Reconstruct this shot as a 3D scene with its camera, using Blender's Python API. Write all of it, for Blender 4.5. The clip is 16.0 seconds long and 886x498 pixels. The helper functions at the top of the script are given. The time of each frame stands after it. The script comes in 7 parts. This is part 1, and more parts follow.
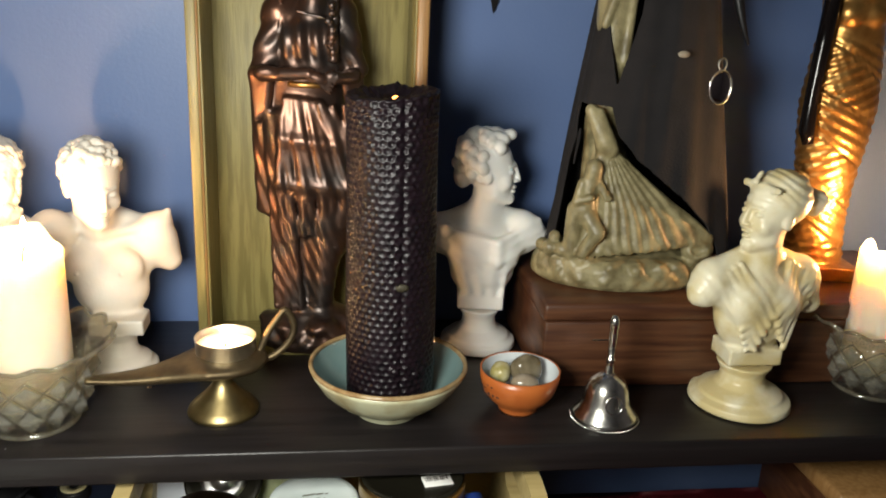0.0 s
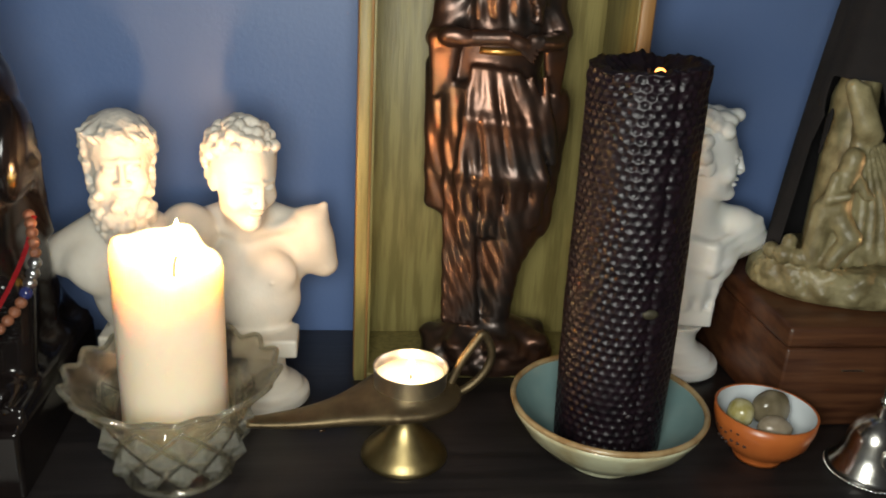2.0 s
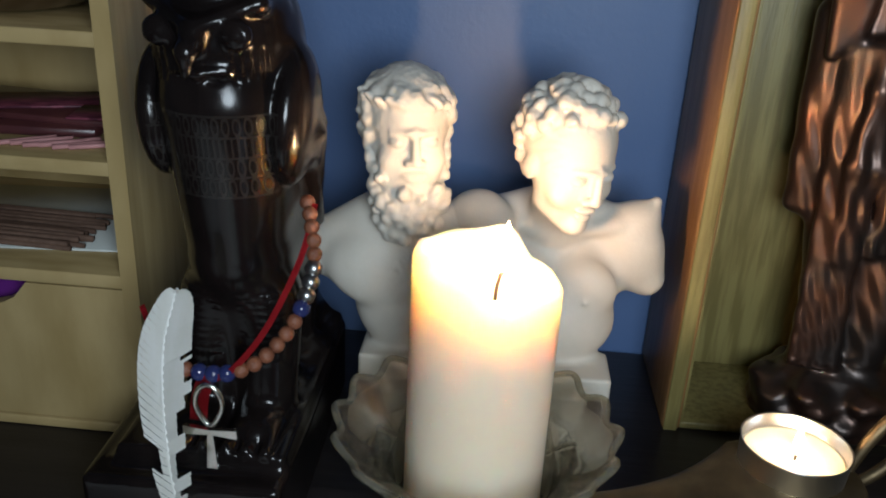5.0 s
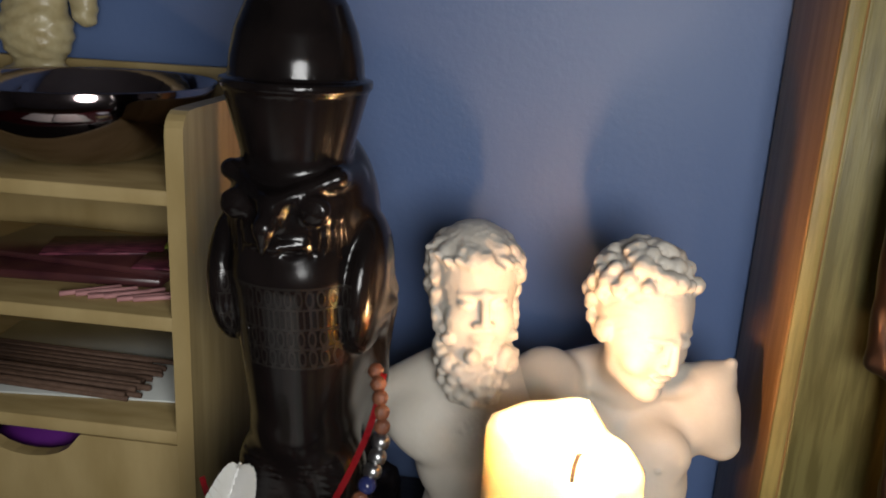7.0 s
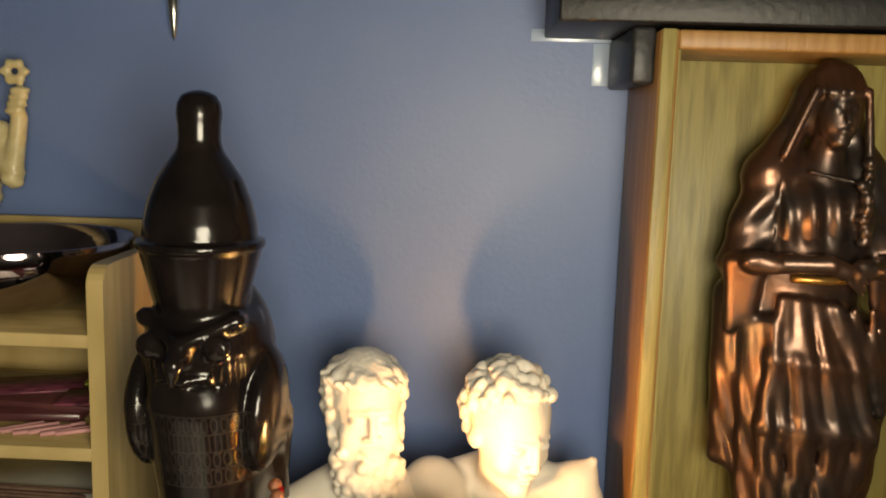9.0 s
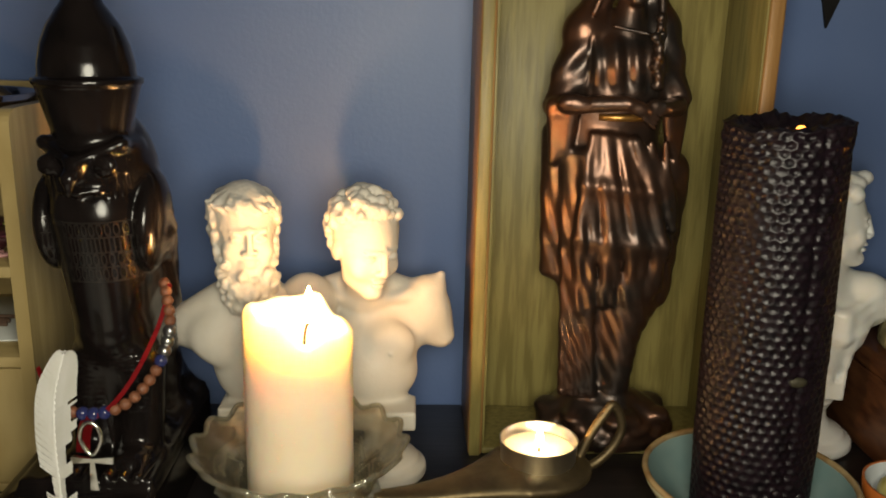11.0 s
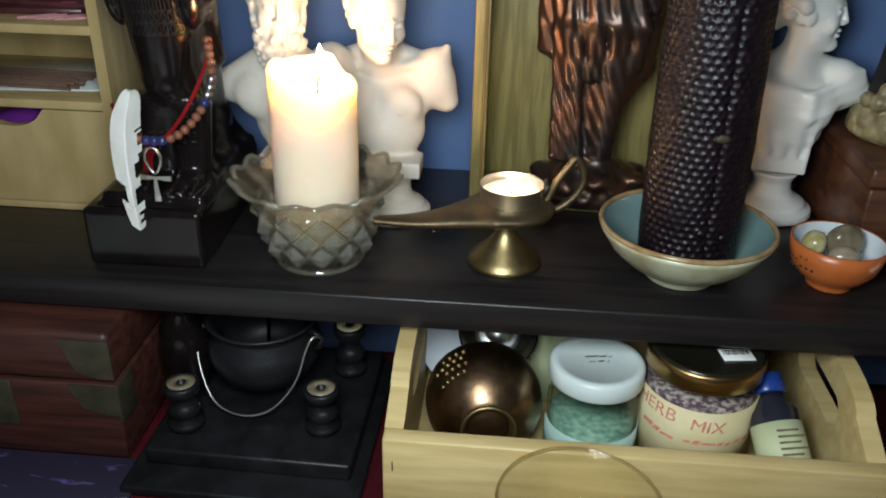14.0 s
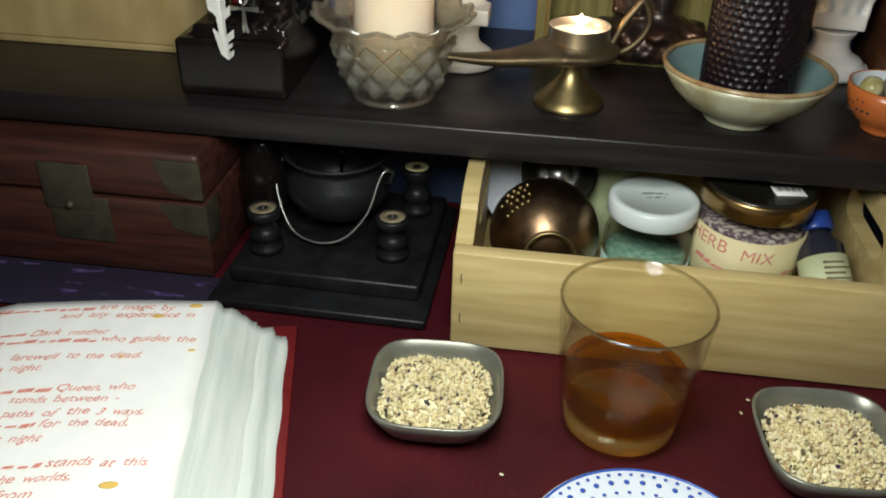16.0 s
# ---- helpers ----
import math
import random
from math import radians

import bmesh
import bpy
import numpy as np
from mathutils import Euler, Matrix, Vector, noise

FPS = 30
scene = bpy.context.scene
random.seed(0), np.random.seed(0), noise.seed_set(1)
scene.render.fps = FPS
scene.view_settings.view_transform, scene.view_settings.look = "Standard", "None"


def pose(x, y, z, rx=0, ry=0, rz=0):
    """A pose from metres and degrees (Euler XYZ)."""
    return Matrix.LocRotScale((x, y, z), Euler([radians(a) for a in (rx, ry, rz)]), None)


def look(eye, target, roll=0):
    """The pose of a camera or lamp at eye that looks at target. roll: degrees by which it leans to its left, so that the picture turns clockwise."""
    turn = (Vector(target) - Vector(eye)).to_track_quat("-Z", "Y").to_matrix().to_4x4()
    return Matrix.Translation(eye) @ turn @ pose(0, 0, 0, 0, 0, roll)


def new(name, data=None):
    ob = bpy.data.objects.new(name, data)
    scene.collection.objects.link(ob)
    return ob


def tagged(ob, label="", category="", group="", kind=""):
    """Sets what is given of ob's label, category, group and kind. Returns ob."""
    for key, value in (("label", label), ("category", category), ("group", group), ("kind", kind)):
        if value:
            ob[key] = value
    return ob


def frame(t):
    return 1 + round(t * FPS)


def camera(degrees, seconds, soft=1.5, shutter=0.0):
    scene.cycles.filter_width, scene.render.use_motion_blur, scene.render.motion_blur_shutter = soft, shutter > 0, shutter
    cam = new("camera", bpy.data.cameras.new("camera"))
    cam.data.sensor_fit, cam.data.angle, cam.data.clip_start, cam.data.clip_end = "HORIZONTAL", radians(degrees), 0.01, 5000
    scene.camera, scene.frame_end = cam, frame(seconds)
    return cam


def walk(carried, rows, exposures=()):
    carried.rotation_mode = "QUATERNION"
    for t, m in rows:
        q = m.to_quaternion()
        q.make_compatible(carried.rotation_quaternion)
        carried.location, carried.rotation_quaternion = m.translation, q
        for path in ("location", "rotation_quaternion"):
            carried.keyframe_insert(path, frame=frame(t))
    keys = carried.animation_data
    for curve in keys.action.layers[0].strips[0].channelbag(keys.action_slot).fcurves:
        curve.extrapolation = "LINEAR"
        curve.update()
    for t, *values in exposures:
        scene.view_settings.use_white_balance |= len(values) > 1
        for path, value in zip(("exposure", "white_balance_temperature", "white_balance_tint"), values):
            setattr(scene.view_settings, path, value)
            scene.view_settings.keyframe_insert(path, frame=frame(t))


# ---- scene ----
cam = camera(56.0, 16.0, 1.9)
PATH = [
    (0, (0.0698, -0.4564, 1.1493), (0.3249, 1.3343, 0.5698), 2.8),
    (0.5, (0.0514, -0.4316, 1.1502), (0.2993, 1.3622, 0.5745), 3.0),
    (1, (0.0226, -0.3927, 1.1426), (0.2504, 1.4012, 0.5603), 3.1),
    (1.5, (-0.0026, -0.3621, 1.1369), (0.2035, 1.4216, 0.5147), 3.2),
    (2, (-0.0315, -0.3308, 1.1322), (0.1832, 1.4400, 0.4758), 3.2),
    (2.5, (-0.0700, -0.2924, 1.1208), (0.1856, 1.4627, 0.4396), 3.5),
    (3, (-0.0807, -0.2553, 1.1113), (0.1663, 1.4810, 0.3798), 3.7),
    (3.5, (-0.0909, -0.2269, 1.1056), (0.0829, 1.4954, 0.3228), 4.2),
    (4, (-0.0996, -0.2141, 1.1056), (-0.0315, 1.5076, 0.3057), 4.2),
    (4.5, (-0.1104, -0.2096, 1.1037), (-0.1357, 1.5175, 0.3124), 4.1),
    (4.7, (-0.1124, -0.2102, 1.1027), (-0.1809, 1.5233, 0.3285), 3.5),
    (6.8, (-0.1318, -0.1919, 1.1189), (-0.3456, 1.6103, 0.5565), 3.1),
    (7, (-0.1311, -0.1940, 1.1218), (-0.3419, 1.6155, 0.5850), 3.1),
    (7.5, (-0.1313, -0.2016, 1.1284), (-0.3295, 1.6281, 0.6562), 2.9),
    (8, (-0.1276, -0.2156, 1.1350), (-0.2887, 1.6373, 0.7484), 2.5),
    (8.5, (-0.1188, -0.2333, 1.1417), (-0.2330, 1.6377, 0.8320), 2.0),
    (9, (-0.1089, -0.2444, 1.1417), (-0.1690, 1.6348, 0.8633), 1.7),
    (9.5, (-0.0993, -0.2573, 1.1379), (-0.0772, 1.6192, 0.8415), 1.1),
    (10, (-0.0871, -0.2784, 1.1284), (0.0323, 1.5874, 0.7902), 1.0),
    (10.2, (-0.0886, -0.2887, 1.1199), (0.0651, 1.5691, 0.7570), 1.1),
    (12.3, (-0.0022, -0.3660, 1.1284), (-0.0967, 1.3992, 0.4330), 1.5),
    (12.5, (-0.0001, -0.3711, 1.1303), (-0.0926, 1.3813, 0.4017), 1.6),
    (13, (-0.0012, -0.3853, 1.1265), (-0.0966, 1.3483, 0.3570), 1.7),
    (13.5, (-0.0009, -0.4027, 1.1227), (-0.1063, 1.3152, 0.3162), 1.6),
    (14, (-0.0030, -0.4167, 1.1179), (-0.1323, 1.2701, 0.2525), 1.3),
    (14.5, (-0.0103, -0.4330, 1.1046), (-0.1388, 1.2326, 0.1983), 1.5),
    (15, (-0.0172, -0.4473, 1.0951), (-0.1609, 1.1946, 0.1499), 1.8),
    (15.5, (-0.0259, -0.4604, 1.0875), (-0.1948, 1.1603, 0.1100), 2.2),
    (16, (-0.0177, -0.4760, 1.0818), (-0.2084, 1.1210, 0.0701), 1.8),
]
EXPOSURES = [(0, 1.0, 6600, 6), (0.6, 0.92, 6600, 6), (1.5, 0.55, 6500, 5), (3.5, 0.05, 5900, 3), (4.7, -0.16, 5300, 3), (7, -0.08, 6200, 11), (8, 0.22, 7200, 9), (9, 0.55, 8500, 6), (10, 0.08, 8600, 5), (12.5, 0.25, 5700, 3), (14, 0.42, 5600, 3), (15, 0.5, 5900, 4), (16, 0.46, 6200, 4)]
walk(cam, [(t, look(eye, target, roll)) for t, eye, target, roll in PATH], EXPOSURES)

# ---- light ----
world = bpy.data.worlds.new("world")
scene.world = world
world.use_nodes = True
world.node_tree.nodes["Background"].inputs[0].default_value = (0.02, 0.02, 0.025, 1)
world.node_tree.nodes["Background"].inputs[1].default_value = 0.3

SHELF, TABLE, WALL = 0.87, 0.753, 0.212


def lamp(name, place, watts, colour, size):
    data = bpy.data.lights.new(name, "POINT")
    data.energy, data.color, data.shadow_soft_size = watts, colour, size
    ob = new(name, data)
    ob.location = place
    return ob


# the torch of the filming phone lights the altar from the viewer's side
lamp("torch", (-0.05, -0.325, 1.115), 6.2, (1.0, 0.98, 0.92), 0.08)


# ---- materials ----
def material(name, colour, rough=0.5, metal=0.0, second=None, scale=30.0, bump=0.0, bump_scale=None, stretch=(1, 1, 1), detail=6.0,
             sss=0.0, spec=0.5, fac=(0.35, 0.65), rough2=None, coat=0.0, reach=0.012):
    m = bpy.data.materials.new(name)
    m.use_nodes = True
    nt = m.node_tree
    b = nt.nodes["Principled BSDF"]
    b.inputs["Base Color"].default_value = (*colour, 1)
    b.inputs["Roughness"].default_value = rough
    b.inputs["Metallic"].default_value = metal
    b.inputs["Specular IOR Level"].default_value = spec
    b.inputs["Coat Weight"].default_value = coat
    if sss:
        b.inputs["Subsurface Weight"].default_value = sss
        b.inputs["Subsurface Radius"].default_value = (1.0, 0.76, 0.52)
        b.inputs["Subsurface Scale"].default_value = reach
    co = nt.nodes.new("ShaderNodeTexCoord")
    mp = nt.nodes.new("ShaderNodeMapping")
    mp.inputs["Scale"].default_value = stretch
    nt.links.new(co.outputs["Object"], mp.inputs["Vector"])
    no = nt.nodes.new("ShaderNodeTexNoise")
    no.inputs["Scale"].default_value, no.inputs["Detail"].default_value = scale, detail
    nt.links.new(mp.outputs[0], no.inputs["Vector"])
    if second:
        ra = nt.nodes.new("ShaderNodeValToRGB")
        ra.color_ramp.elements[0].position, ra.color_ramp.elements[1].position = fac
        ra.color_ramp.elements[0].color, ra.color_ramp.elements[1].color = (*colour, 1), (*second, 1)
        nt.links.new(no.outputs[0], ra.inputs[0])
        nt.links.new(ra.outputs[0], b.inputs["Base Color"])
    if rough2 is not None:
        mr = nt.nodes.new("ShaderNodeMapRange")
        mr.inputs[3].default_value, mr.inputs[4].default_value = rough, rough2
        n2 = nt.nodes.new("ShaderNodeTexNoise")
        n2.inputs["Scale"].default_value = scale * 2.3
        nt.links.new(mp.outputs[0], n2.inputs["Vector"])
        nt.links.new(n2.outputs[0], mr.inputs[0])
        nt.links.new(mr.outputs[0], b.inputs["Roughness"])
    if bump:
        n3 = nt.nodes.new("ShaderNodeTexNoise")
        n3.inputs["Scale"].default_value = bump_scale or scale * 4
        n3.inputs["Detail"].default_value = 4
        nt.links.new(mp.outputs[0], n3.inputs["Vector"])
        bp = nt.nodes.new("ShaderNodeBump")
        bp.inputs["Strength"].default_value, bp.inputs["Distance"].default_value = bump, 0.001
        nt.links.new(n3.outputs[0], bp.inputs["Height"])
        nt.links.new(bp.outputs[0], b.inputs["Normal"])
    return m


def thin(name, colour, solid=0.0, rough=0.015, shine=0.06, haze=0.0):
    """Clear walls: what lies behind shows through, with a glossy skin; solid adds a share of bending glass."""
    m = bpy.data.materials.new(name)
    m.use_nodes = True
    nt = m.node_tree
    b, out = nt.nodes["Principled BSDF"], nt.nodes["Material Output"]
    b.inputs["Base Color"].default_value, b.inputs["Roughness"].default_value = (*colour, 1), 0.03
    b.inputs["IOR"].default_value, b.inputs["Transmission Weight"].default_value = 1.45, 1.0
    clear, gloss, fres = nt.nodes.new("ShaderNodeBsdfTransparent"), nt.nodes.new("ShaderNodeBsdfGlossy"), nt.nodes.new("ShaderNodeLayerWeight")
    clear.inputs[0].default_value, gloss.inputs["Roughness"].default_value = (*colour, 1), rough
    fres.inputs[0].default_value = 0.5
    curve = nt.nodes.new("ShaderNodeMath")
    curve.operation = "POWER"
    curve.inputs[1].default_value = 4.0
    lift = nt.nodes.new("ShaderNodeMath")
    lift.operation = "MULTIPLY_ADD"
    lift.inputs[1].default_value, lift.inputs[2].default_value = 0.7, shine
    nt.links.new(fres.outputs["Facing"], curve.inputs[0])
    nt.links.new(curve.outputs[0], lift.inputs[0])
    mix, both = nt.nodes.new("ShaderNodeMixShader"), nt.nodes.new("ShaderNodeMixShader")
    nt.links.new(lift.outputs[0], mix.inputs[0])
    nt.links.new(clear.outputs[0], mix.inputs[1])
    nt.links.new(gloss.outputs[0], mix.inputs[2])
    both.inputs[0].default_value = solid
    nt.links.new(mix.outputs[0], both.inputs[1])
    nt.links.new(b.outputs[0], both.inputs[2])
    veil, last = nt.nodes.new("ShaderNodeBsdfTranslucent"), nt.nodes.new("ShaderNodeMixShader")
    matt, cloud = nt.nodes.new("ShaderNodeBsdfDiffuse"), nt.nodes.new("ShaderNodeMixShader")
    veil.inputs[0].default_value = matt.inputs[0].default_value = (*colour, 1)
    cloud.inputs[0].default_value, last.inputs[0].default_value = 0.5, haze
    nt.links.new(veil.outputs[0], cloud.inputs[1])
    nt.links.new(matt.outputs[0], cloud.inputs[2])
    nt.links.new(both.outputs[0], last.inputs[1])
    nt.links.new(cloud.outputs[0], last.inputs[2])
    nt.links.new(last.outputs[0], out.inputs["Surface"])
    return m


def glow(name, colour, strength):
    m = bpy.data.materials.new(name)
    m.use_nodes = True
    nt = m.node_tree
    nt.nodes.clear()
    e = nt.nodes.new("ShaderNodeEmission")
    e.inputs[0].default_value, e.inputs[1].default_value = (*colour, 1), strength
    o = nt.nodes.new("ShaderNodeOutputMaterial")
    nt.links.new(e.outputs[0], o.inputs[0])
    return m


M_WALL = material("blue_wall_paint", (0.105, 0.165, 0.34), 0.45, second=(0.125, 0.185, 0.355), scale=9, bump=0.14, bump_scale=320, spec=0.35)
M_ROOM = material("room_paint", (0.3, 0.3, 0.33), 0.7, second=(0.34, 0.34, 0.36), scale=3)
M_FLOOR = material("floor_boards", (0.16, 0.1, 0.06), 0.5, second=(0.22, 0.14, 0.08), scale=4, stretch=(1, 8, 1))
M_SHELF = material("black_brown_laminate", (0.010, 0.0085, 0.0085), 0.3, second=(0.017, 0.014, 0.014), scale=60, stretch=(0.15, 3, 3), bump=0.1, bump_scale=240, rough2=0.42, spec=0.35)
M_CLOTH = material("dark_red_cloth", (0.085, 0.005, 0.011), 0.62, second=(0.14, 0.011, 0.018), scale=14, bump=0.5, bump_scale=1400, rough2=0.5)
M_PURPLE = material("dark_purple_cloth", (0.012, 0.008, 0.025), 0.7, second=(0.09, 0.06, 0.2), scale=45, fac=(0.6, 0.68), stretch=(1, 2.5, 1))
M_PINE = material("pale_pine", (0.46, 0.345, 0.14), 0.45, second=(0.58, 0.455, 0.21), scale=26, stretch=(0.5, 5, 5), bump=0.15, bump_scale=300, detail=8)
M_BAMBOO = material("pale_bamboo", (0.33, 0.24, 0.098), 0.4, second=(0.43, 0.325, 0.15), scale=40, stretch=(1, 4, 0.4), bump=0.12, bump_scale=300)
M_BOXWOOD = material("honey_wood", (0.185, 0.15, 0.048), 0.42, second=(0.275, 0.23, 0.08), scale=52, stretch=(5, 5, 0.42), bump=0.2, bump_scale=180, detail=10, rough2=0.55, fac=(0.38, 0.58))
M_BOXEDGE = material("orange_brown_wood", (0.26, 0.13, 0.04), 0.45, second=(0.36, 0.2, 0.075), scale=40, stretch=(6, 6, 0.4), bump=0.25, bump_scale=200, detail=9)
M_ROSEWOOD = material("dark_rosewood", (0.05, 0.018, 0.009), 0.35, second=(0.11, 0.045, 0.02), scale=30, stretch=(0.5, 2, 7), bump=0.15, bump_scale=200, detail=9)
M_REDWOOD = material("red_brown_chest_wood", (0.026, 0.009, 0.0065), 0.45, second=(0.058, 0.019, 0.0125), scale=30, stretch=(0.5, 4, 6), bump=0.3, bump_scale=200, spec=0.35)
M_OLDBRASS = material("dull_brass_plate", (0.035, 0.03, 0.018), 0.6, 0.4, second=(0.06, 0.052, 0.03), scale=80, bump=0.3, bump_scale=300)
M_PLASTER = material("ivory_plaster", (0.6, 0.55, 0.47), 0.55, second=(0.66, 0.61, 0.53), scale=50, bump=0.15, bump_scale=500, sss=0.06)
M_MARBLE = material("white_resin", (0.78, 0.78, 0.74), 0.32, second=(0.83, 0.83, 0.8), scale=40, bump=0.08, bump_scale=300, sss=0.1)
M_IVORY = material("aged_ivory_resin", (0.64, 0.53, 0.27), 0.33, second=(0.8, 0.74, 0.54), scale=38, bump=0.1, bump_scale=400, sss=0.08, fac=(0.42, 0.6))
M_CREAM = material("cream_resin", (0.6, 0.52, 0.3), 0.35, second=(0.45, 0.36, 0.18), scale=110, bump=0.3, bump_scale=300)
M_BRONZE = material("copper_bronze", (0.08, 0.066, 0.06), 0.26, 0.88, second=(0.18, 0.09, 0.058), scale=30, bump=0.15, bump_scale=260, fac=(0.4, 0.7), rough2=0.46)
M_BLACKRESIN = material("glossy_black_resin", (0.004, 0.003, 0.003), 0.13, second=(0.007, 0.005, 0.0048), scale=60, bump=0.04, bump_scale=250, rough2=0.2, spec=0.28)


def incised():
    """Rows of arches and bars cut into the breast of the black falcon, as fine relief."""
    m = material("incised_black_resin", (0.0045, 0.0035, 0.0035), 0.14, second=(0.009, 0.0065, 0.006), scale=60, rough2=0.22, spec=0.32)
    nt = m.node_tree

    def calc(op, a, b=0.0):
        n = nt.nodes.new("ShaderNodeMath")
        n.operation = op
        for i, v in enumerate((a, b)):
            if isinstance(v, (int, float)):
                n.inputs[i].default_value = v
            else:
                nt.links.new(v, n.inputs[i])
        return n.outputs[0]
    co, xyz = nt.nodes.new("ShaderNodeTexCoord"), nt.nodes.new("ShaderNodeSeparateXYZ")
    nt.links.new(co.outputs["Object"], xyz.inputs[0])
    x, y, z = xyz.outputs
    v = calc("DIVIDE", calc("SUBTRACT", z, 0.1365), 0.0071)
    fv = calc("FRACT", v)
    row = calc("FLOOR", v)
    bars = calc("COMPARE", row, 2.0)
    u = calc("FRACT", calc("MULTIPLY", calc("ADD", x, 0.05), calc("ADD", 320.0, calc("MULTIPLY", bars, 230.0))))
    fu = calc("SUBTRACT", u, 0.5)
    line = calc("LESS_THAN", calc("ABSOLUTE", calc("SUBTRACT", fv, 0.06)), 0.055)
    ring = calc("SQRT", calc("ADD", calc("POWER", calc("MULTIPLY", calc("ABSOLUTE", fu), 1.15), 2.0), calc("POWER", calc("MULTIPLY", calc("ABSOLUTE", calc("SUBTRACT", fv, 0.58)), 0.9), 2.0)))
    arch = calc("LESS_THAN", calc("ABSOLUTE", calc("SUBTRACT", ring, 0.36)), 0.085)
    bar = calc("LESS_THAN", calc("ABSOLUTE", fu), 0.17)
    shape = calc("ADD", calc("MULTIPLY", bar, bars), calc("MULTIPLY", arch, calc("SUBTRACT", 1.0, bars)))
    cut = calc("MAXIMUM", line, shape)
    inside = calc("MULTIPLY", calc("MULTIPLY", calc("GREATER_THAN", v, -0.02), calc("LESS_THAN", v, 4.12)), calc("MULTIPLY", calc("LESS_THAN", calc("ABSOLUTE", x), 0.0225), calc("LESS_THAN", y, 0.002)))
    bp = nt.nodes.new("ShaderNodeBump")
    bp.inputs["Strength"].default_value, bp.inputs["Distance"].default_value = 0.7, 0.0007
    bp.invert = True
    nt.links.new(calc("MULTIPLY", cut, inside), bp.inputs["Height"])
    b = nt.nodes["Principled BSDF"]
    nt.links.new(bp.outputs[0], b.inputs["Normal"])
    dust = nt.nodes.new("ShaderNodeMixRGB")
    dust.inputs[2].default_value = (0.016, 0.0135, 0.012, 1)
    nt.links.new(calc("MULTIPLY", cut, inside), dust.inputs[0])
    nt.links.new(b.inputs["Base Color"].links[0].from_socket, dust.inputs[1])
    nt.links.new(dust.outputs[0], b.inputs["Base Color"])
    return m


M_FALCON = incised()
M_BLACKWOOD = material("black_painted_wood", (0.0055, 0.0055, 0.006), 0.42, second=(0.011, 0.011, 0.0125), scale=60, bump=0.2, bump_scale=300, spec=0.3)
M_IRON = material("black_cast_iron", (0.011, 0.011, 0.013), 0.42, 0.2, second=(0.014, 0.014, 0.015), scale=90, bump=0.25, bump_scale=600, spec=0.35)
M_STEEL = material("dull_wire", (0.5, 0.49, 0.46), 0.35, 1.0)
M_BRASS = material("aged_brass", (0.36, 0.28, 0.13), 0.33, 1.0, second=(0.24, 0.18, 0.08), scale=60, bump=0.1, bump_scale=300, rough2=0.48)
M_PATINA = material("browned_brass", (0.2, 0.15, 0.08), 0.42, 0.9, second=(0.11, 0.08, 0.045), scale=55, bump=0.2, bump_scale=300, rough2=0.6)
M_DARKBRASS = material("dark_brass", (0.3, 0.2, 0.11), 0.25, 1.0, second=(0.18, 0.11, 0.065), scale=70, bump=0.12, bump_scale=300, rough2=0.4)
M_SILVER = material("polished_silver", (0.75, 0.74, 0.7), 0.16, 1.0, second=(0.6, 0.57, 0.5), scale=90, rough2=0.28)
M_DARKSILVER = material("smoky_silver", (0.4, 0.35, 0.36), 0.08, 1.0, second=(0.3, 0.25, 0.25), scale=12, bump=0.15, bump_scale=40)
M_ALU = material("tealight_aluminium", (0.75, 0.74, 0.72), 0.3, 1.0)
M_GOLD = material("gold_paint", (0.6, 0.33, 0.1), 0.33, 0.9, second=(0.4, 0.19, 0.05), scale=80, bump=0.2, bump_scale=300)
M_WAX = material("white_wax", (0.8, 0.66, 0.49), 0.45, second=(0.83, 0.7, 0.54), scale=20, sss=1.0, reach=0.03)
M_BLACKWAX = material("black_beeswax", (0.004, 0.0025, 0.004), 0.32, second=(0.01, 0.005, 0.008), scale=200, bump=0.2, bump_scale=900, spec=0.32, rough2=0.42)
M_WICK = material("burnt_wick", (0.03, 0.015, 0.01), 0.8)
M_BEESWAX = material("melted_wax", (0.8, 0.72, 0.55), 0.12, second=(0.85, 0.78, 0.6), scale=40, sss=0.4)
M_GLAZE = material("cream_green_glaze", (0.44, 0.44, 0.3), 0.2, second=(0.27, 0.22, 0.11), scale=46, stretch=(1, 1, 0.9), bump=0.15, bump_scale=60, fac=(0.48, 0.78), detail=9)
M_GLAZEIN = material("pale_blue_glaze", (0.13, 0.21, 0.21), 0.15, second=(0.18, 0.26, 0.25), scale=30)
M_GLAZERIM = material("rusty_glaze", (0.22, 0.13, 0.055), 0.25, second=(0.34, 0.25, 0.13), scale=90)
M_TERRA = material("orange_glaze", (0.4, 0.1, 0.022), 0.3, second=(0.46, 0.13, 0.03), scale=60, bump=0.08, bump_scale=300)
M_WHITEGLAZE = material("white_glaze", (0.62, 0.66, 0.68), 0.15)
M_STONE_A = material("grey_agate", (0.12, 0.095, 0.055), 0.2, second=(0.24, 0.2, 0.13), scale=70)
M_STONE_B = material("yellow_agate", (0.3, 0.25, 0.07), 0.2, second=(0.5, 0.46, 0.28), scale=120)
M_STONE_C = material("pale_quartz", (0.24, 0.19, 0.13), 0.18, second=(0.38, 0.32, 0.24), scale=110)
M_GREENRESIN = material("green_grey_resin", (0.14, 0.115, 0.055), 0.42, second=(0.31, 0.27, 0.145), scale=85, bump=0.7, bump_scale=220, detail=8)
M_VELVET = material("black_velvet", (0.005, 0.0042, 0.005), 0.95, second=(0.011, 0.009, 0.0095), scale=40, bump=0.4, bump_scale=600)
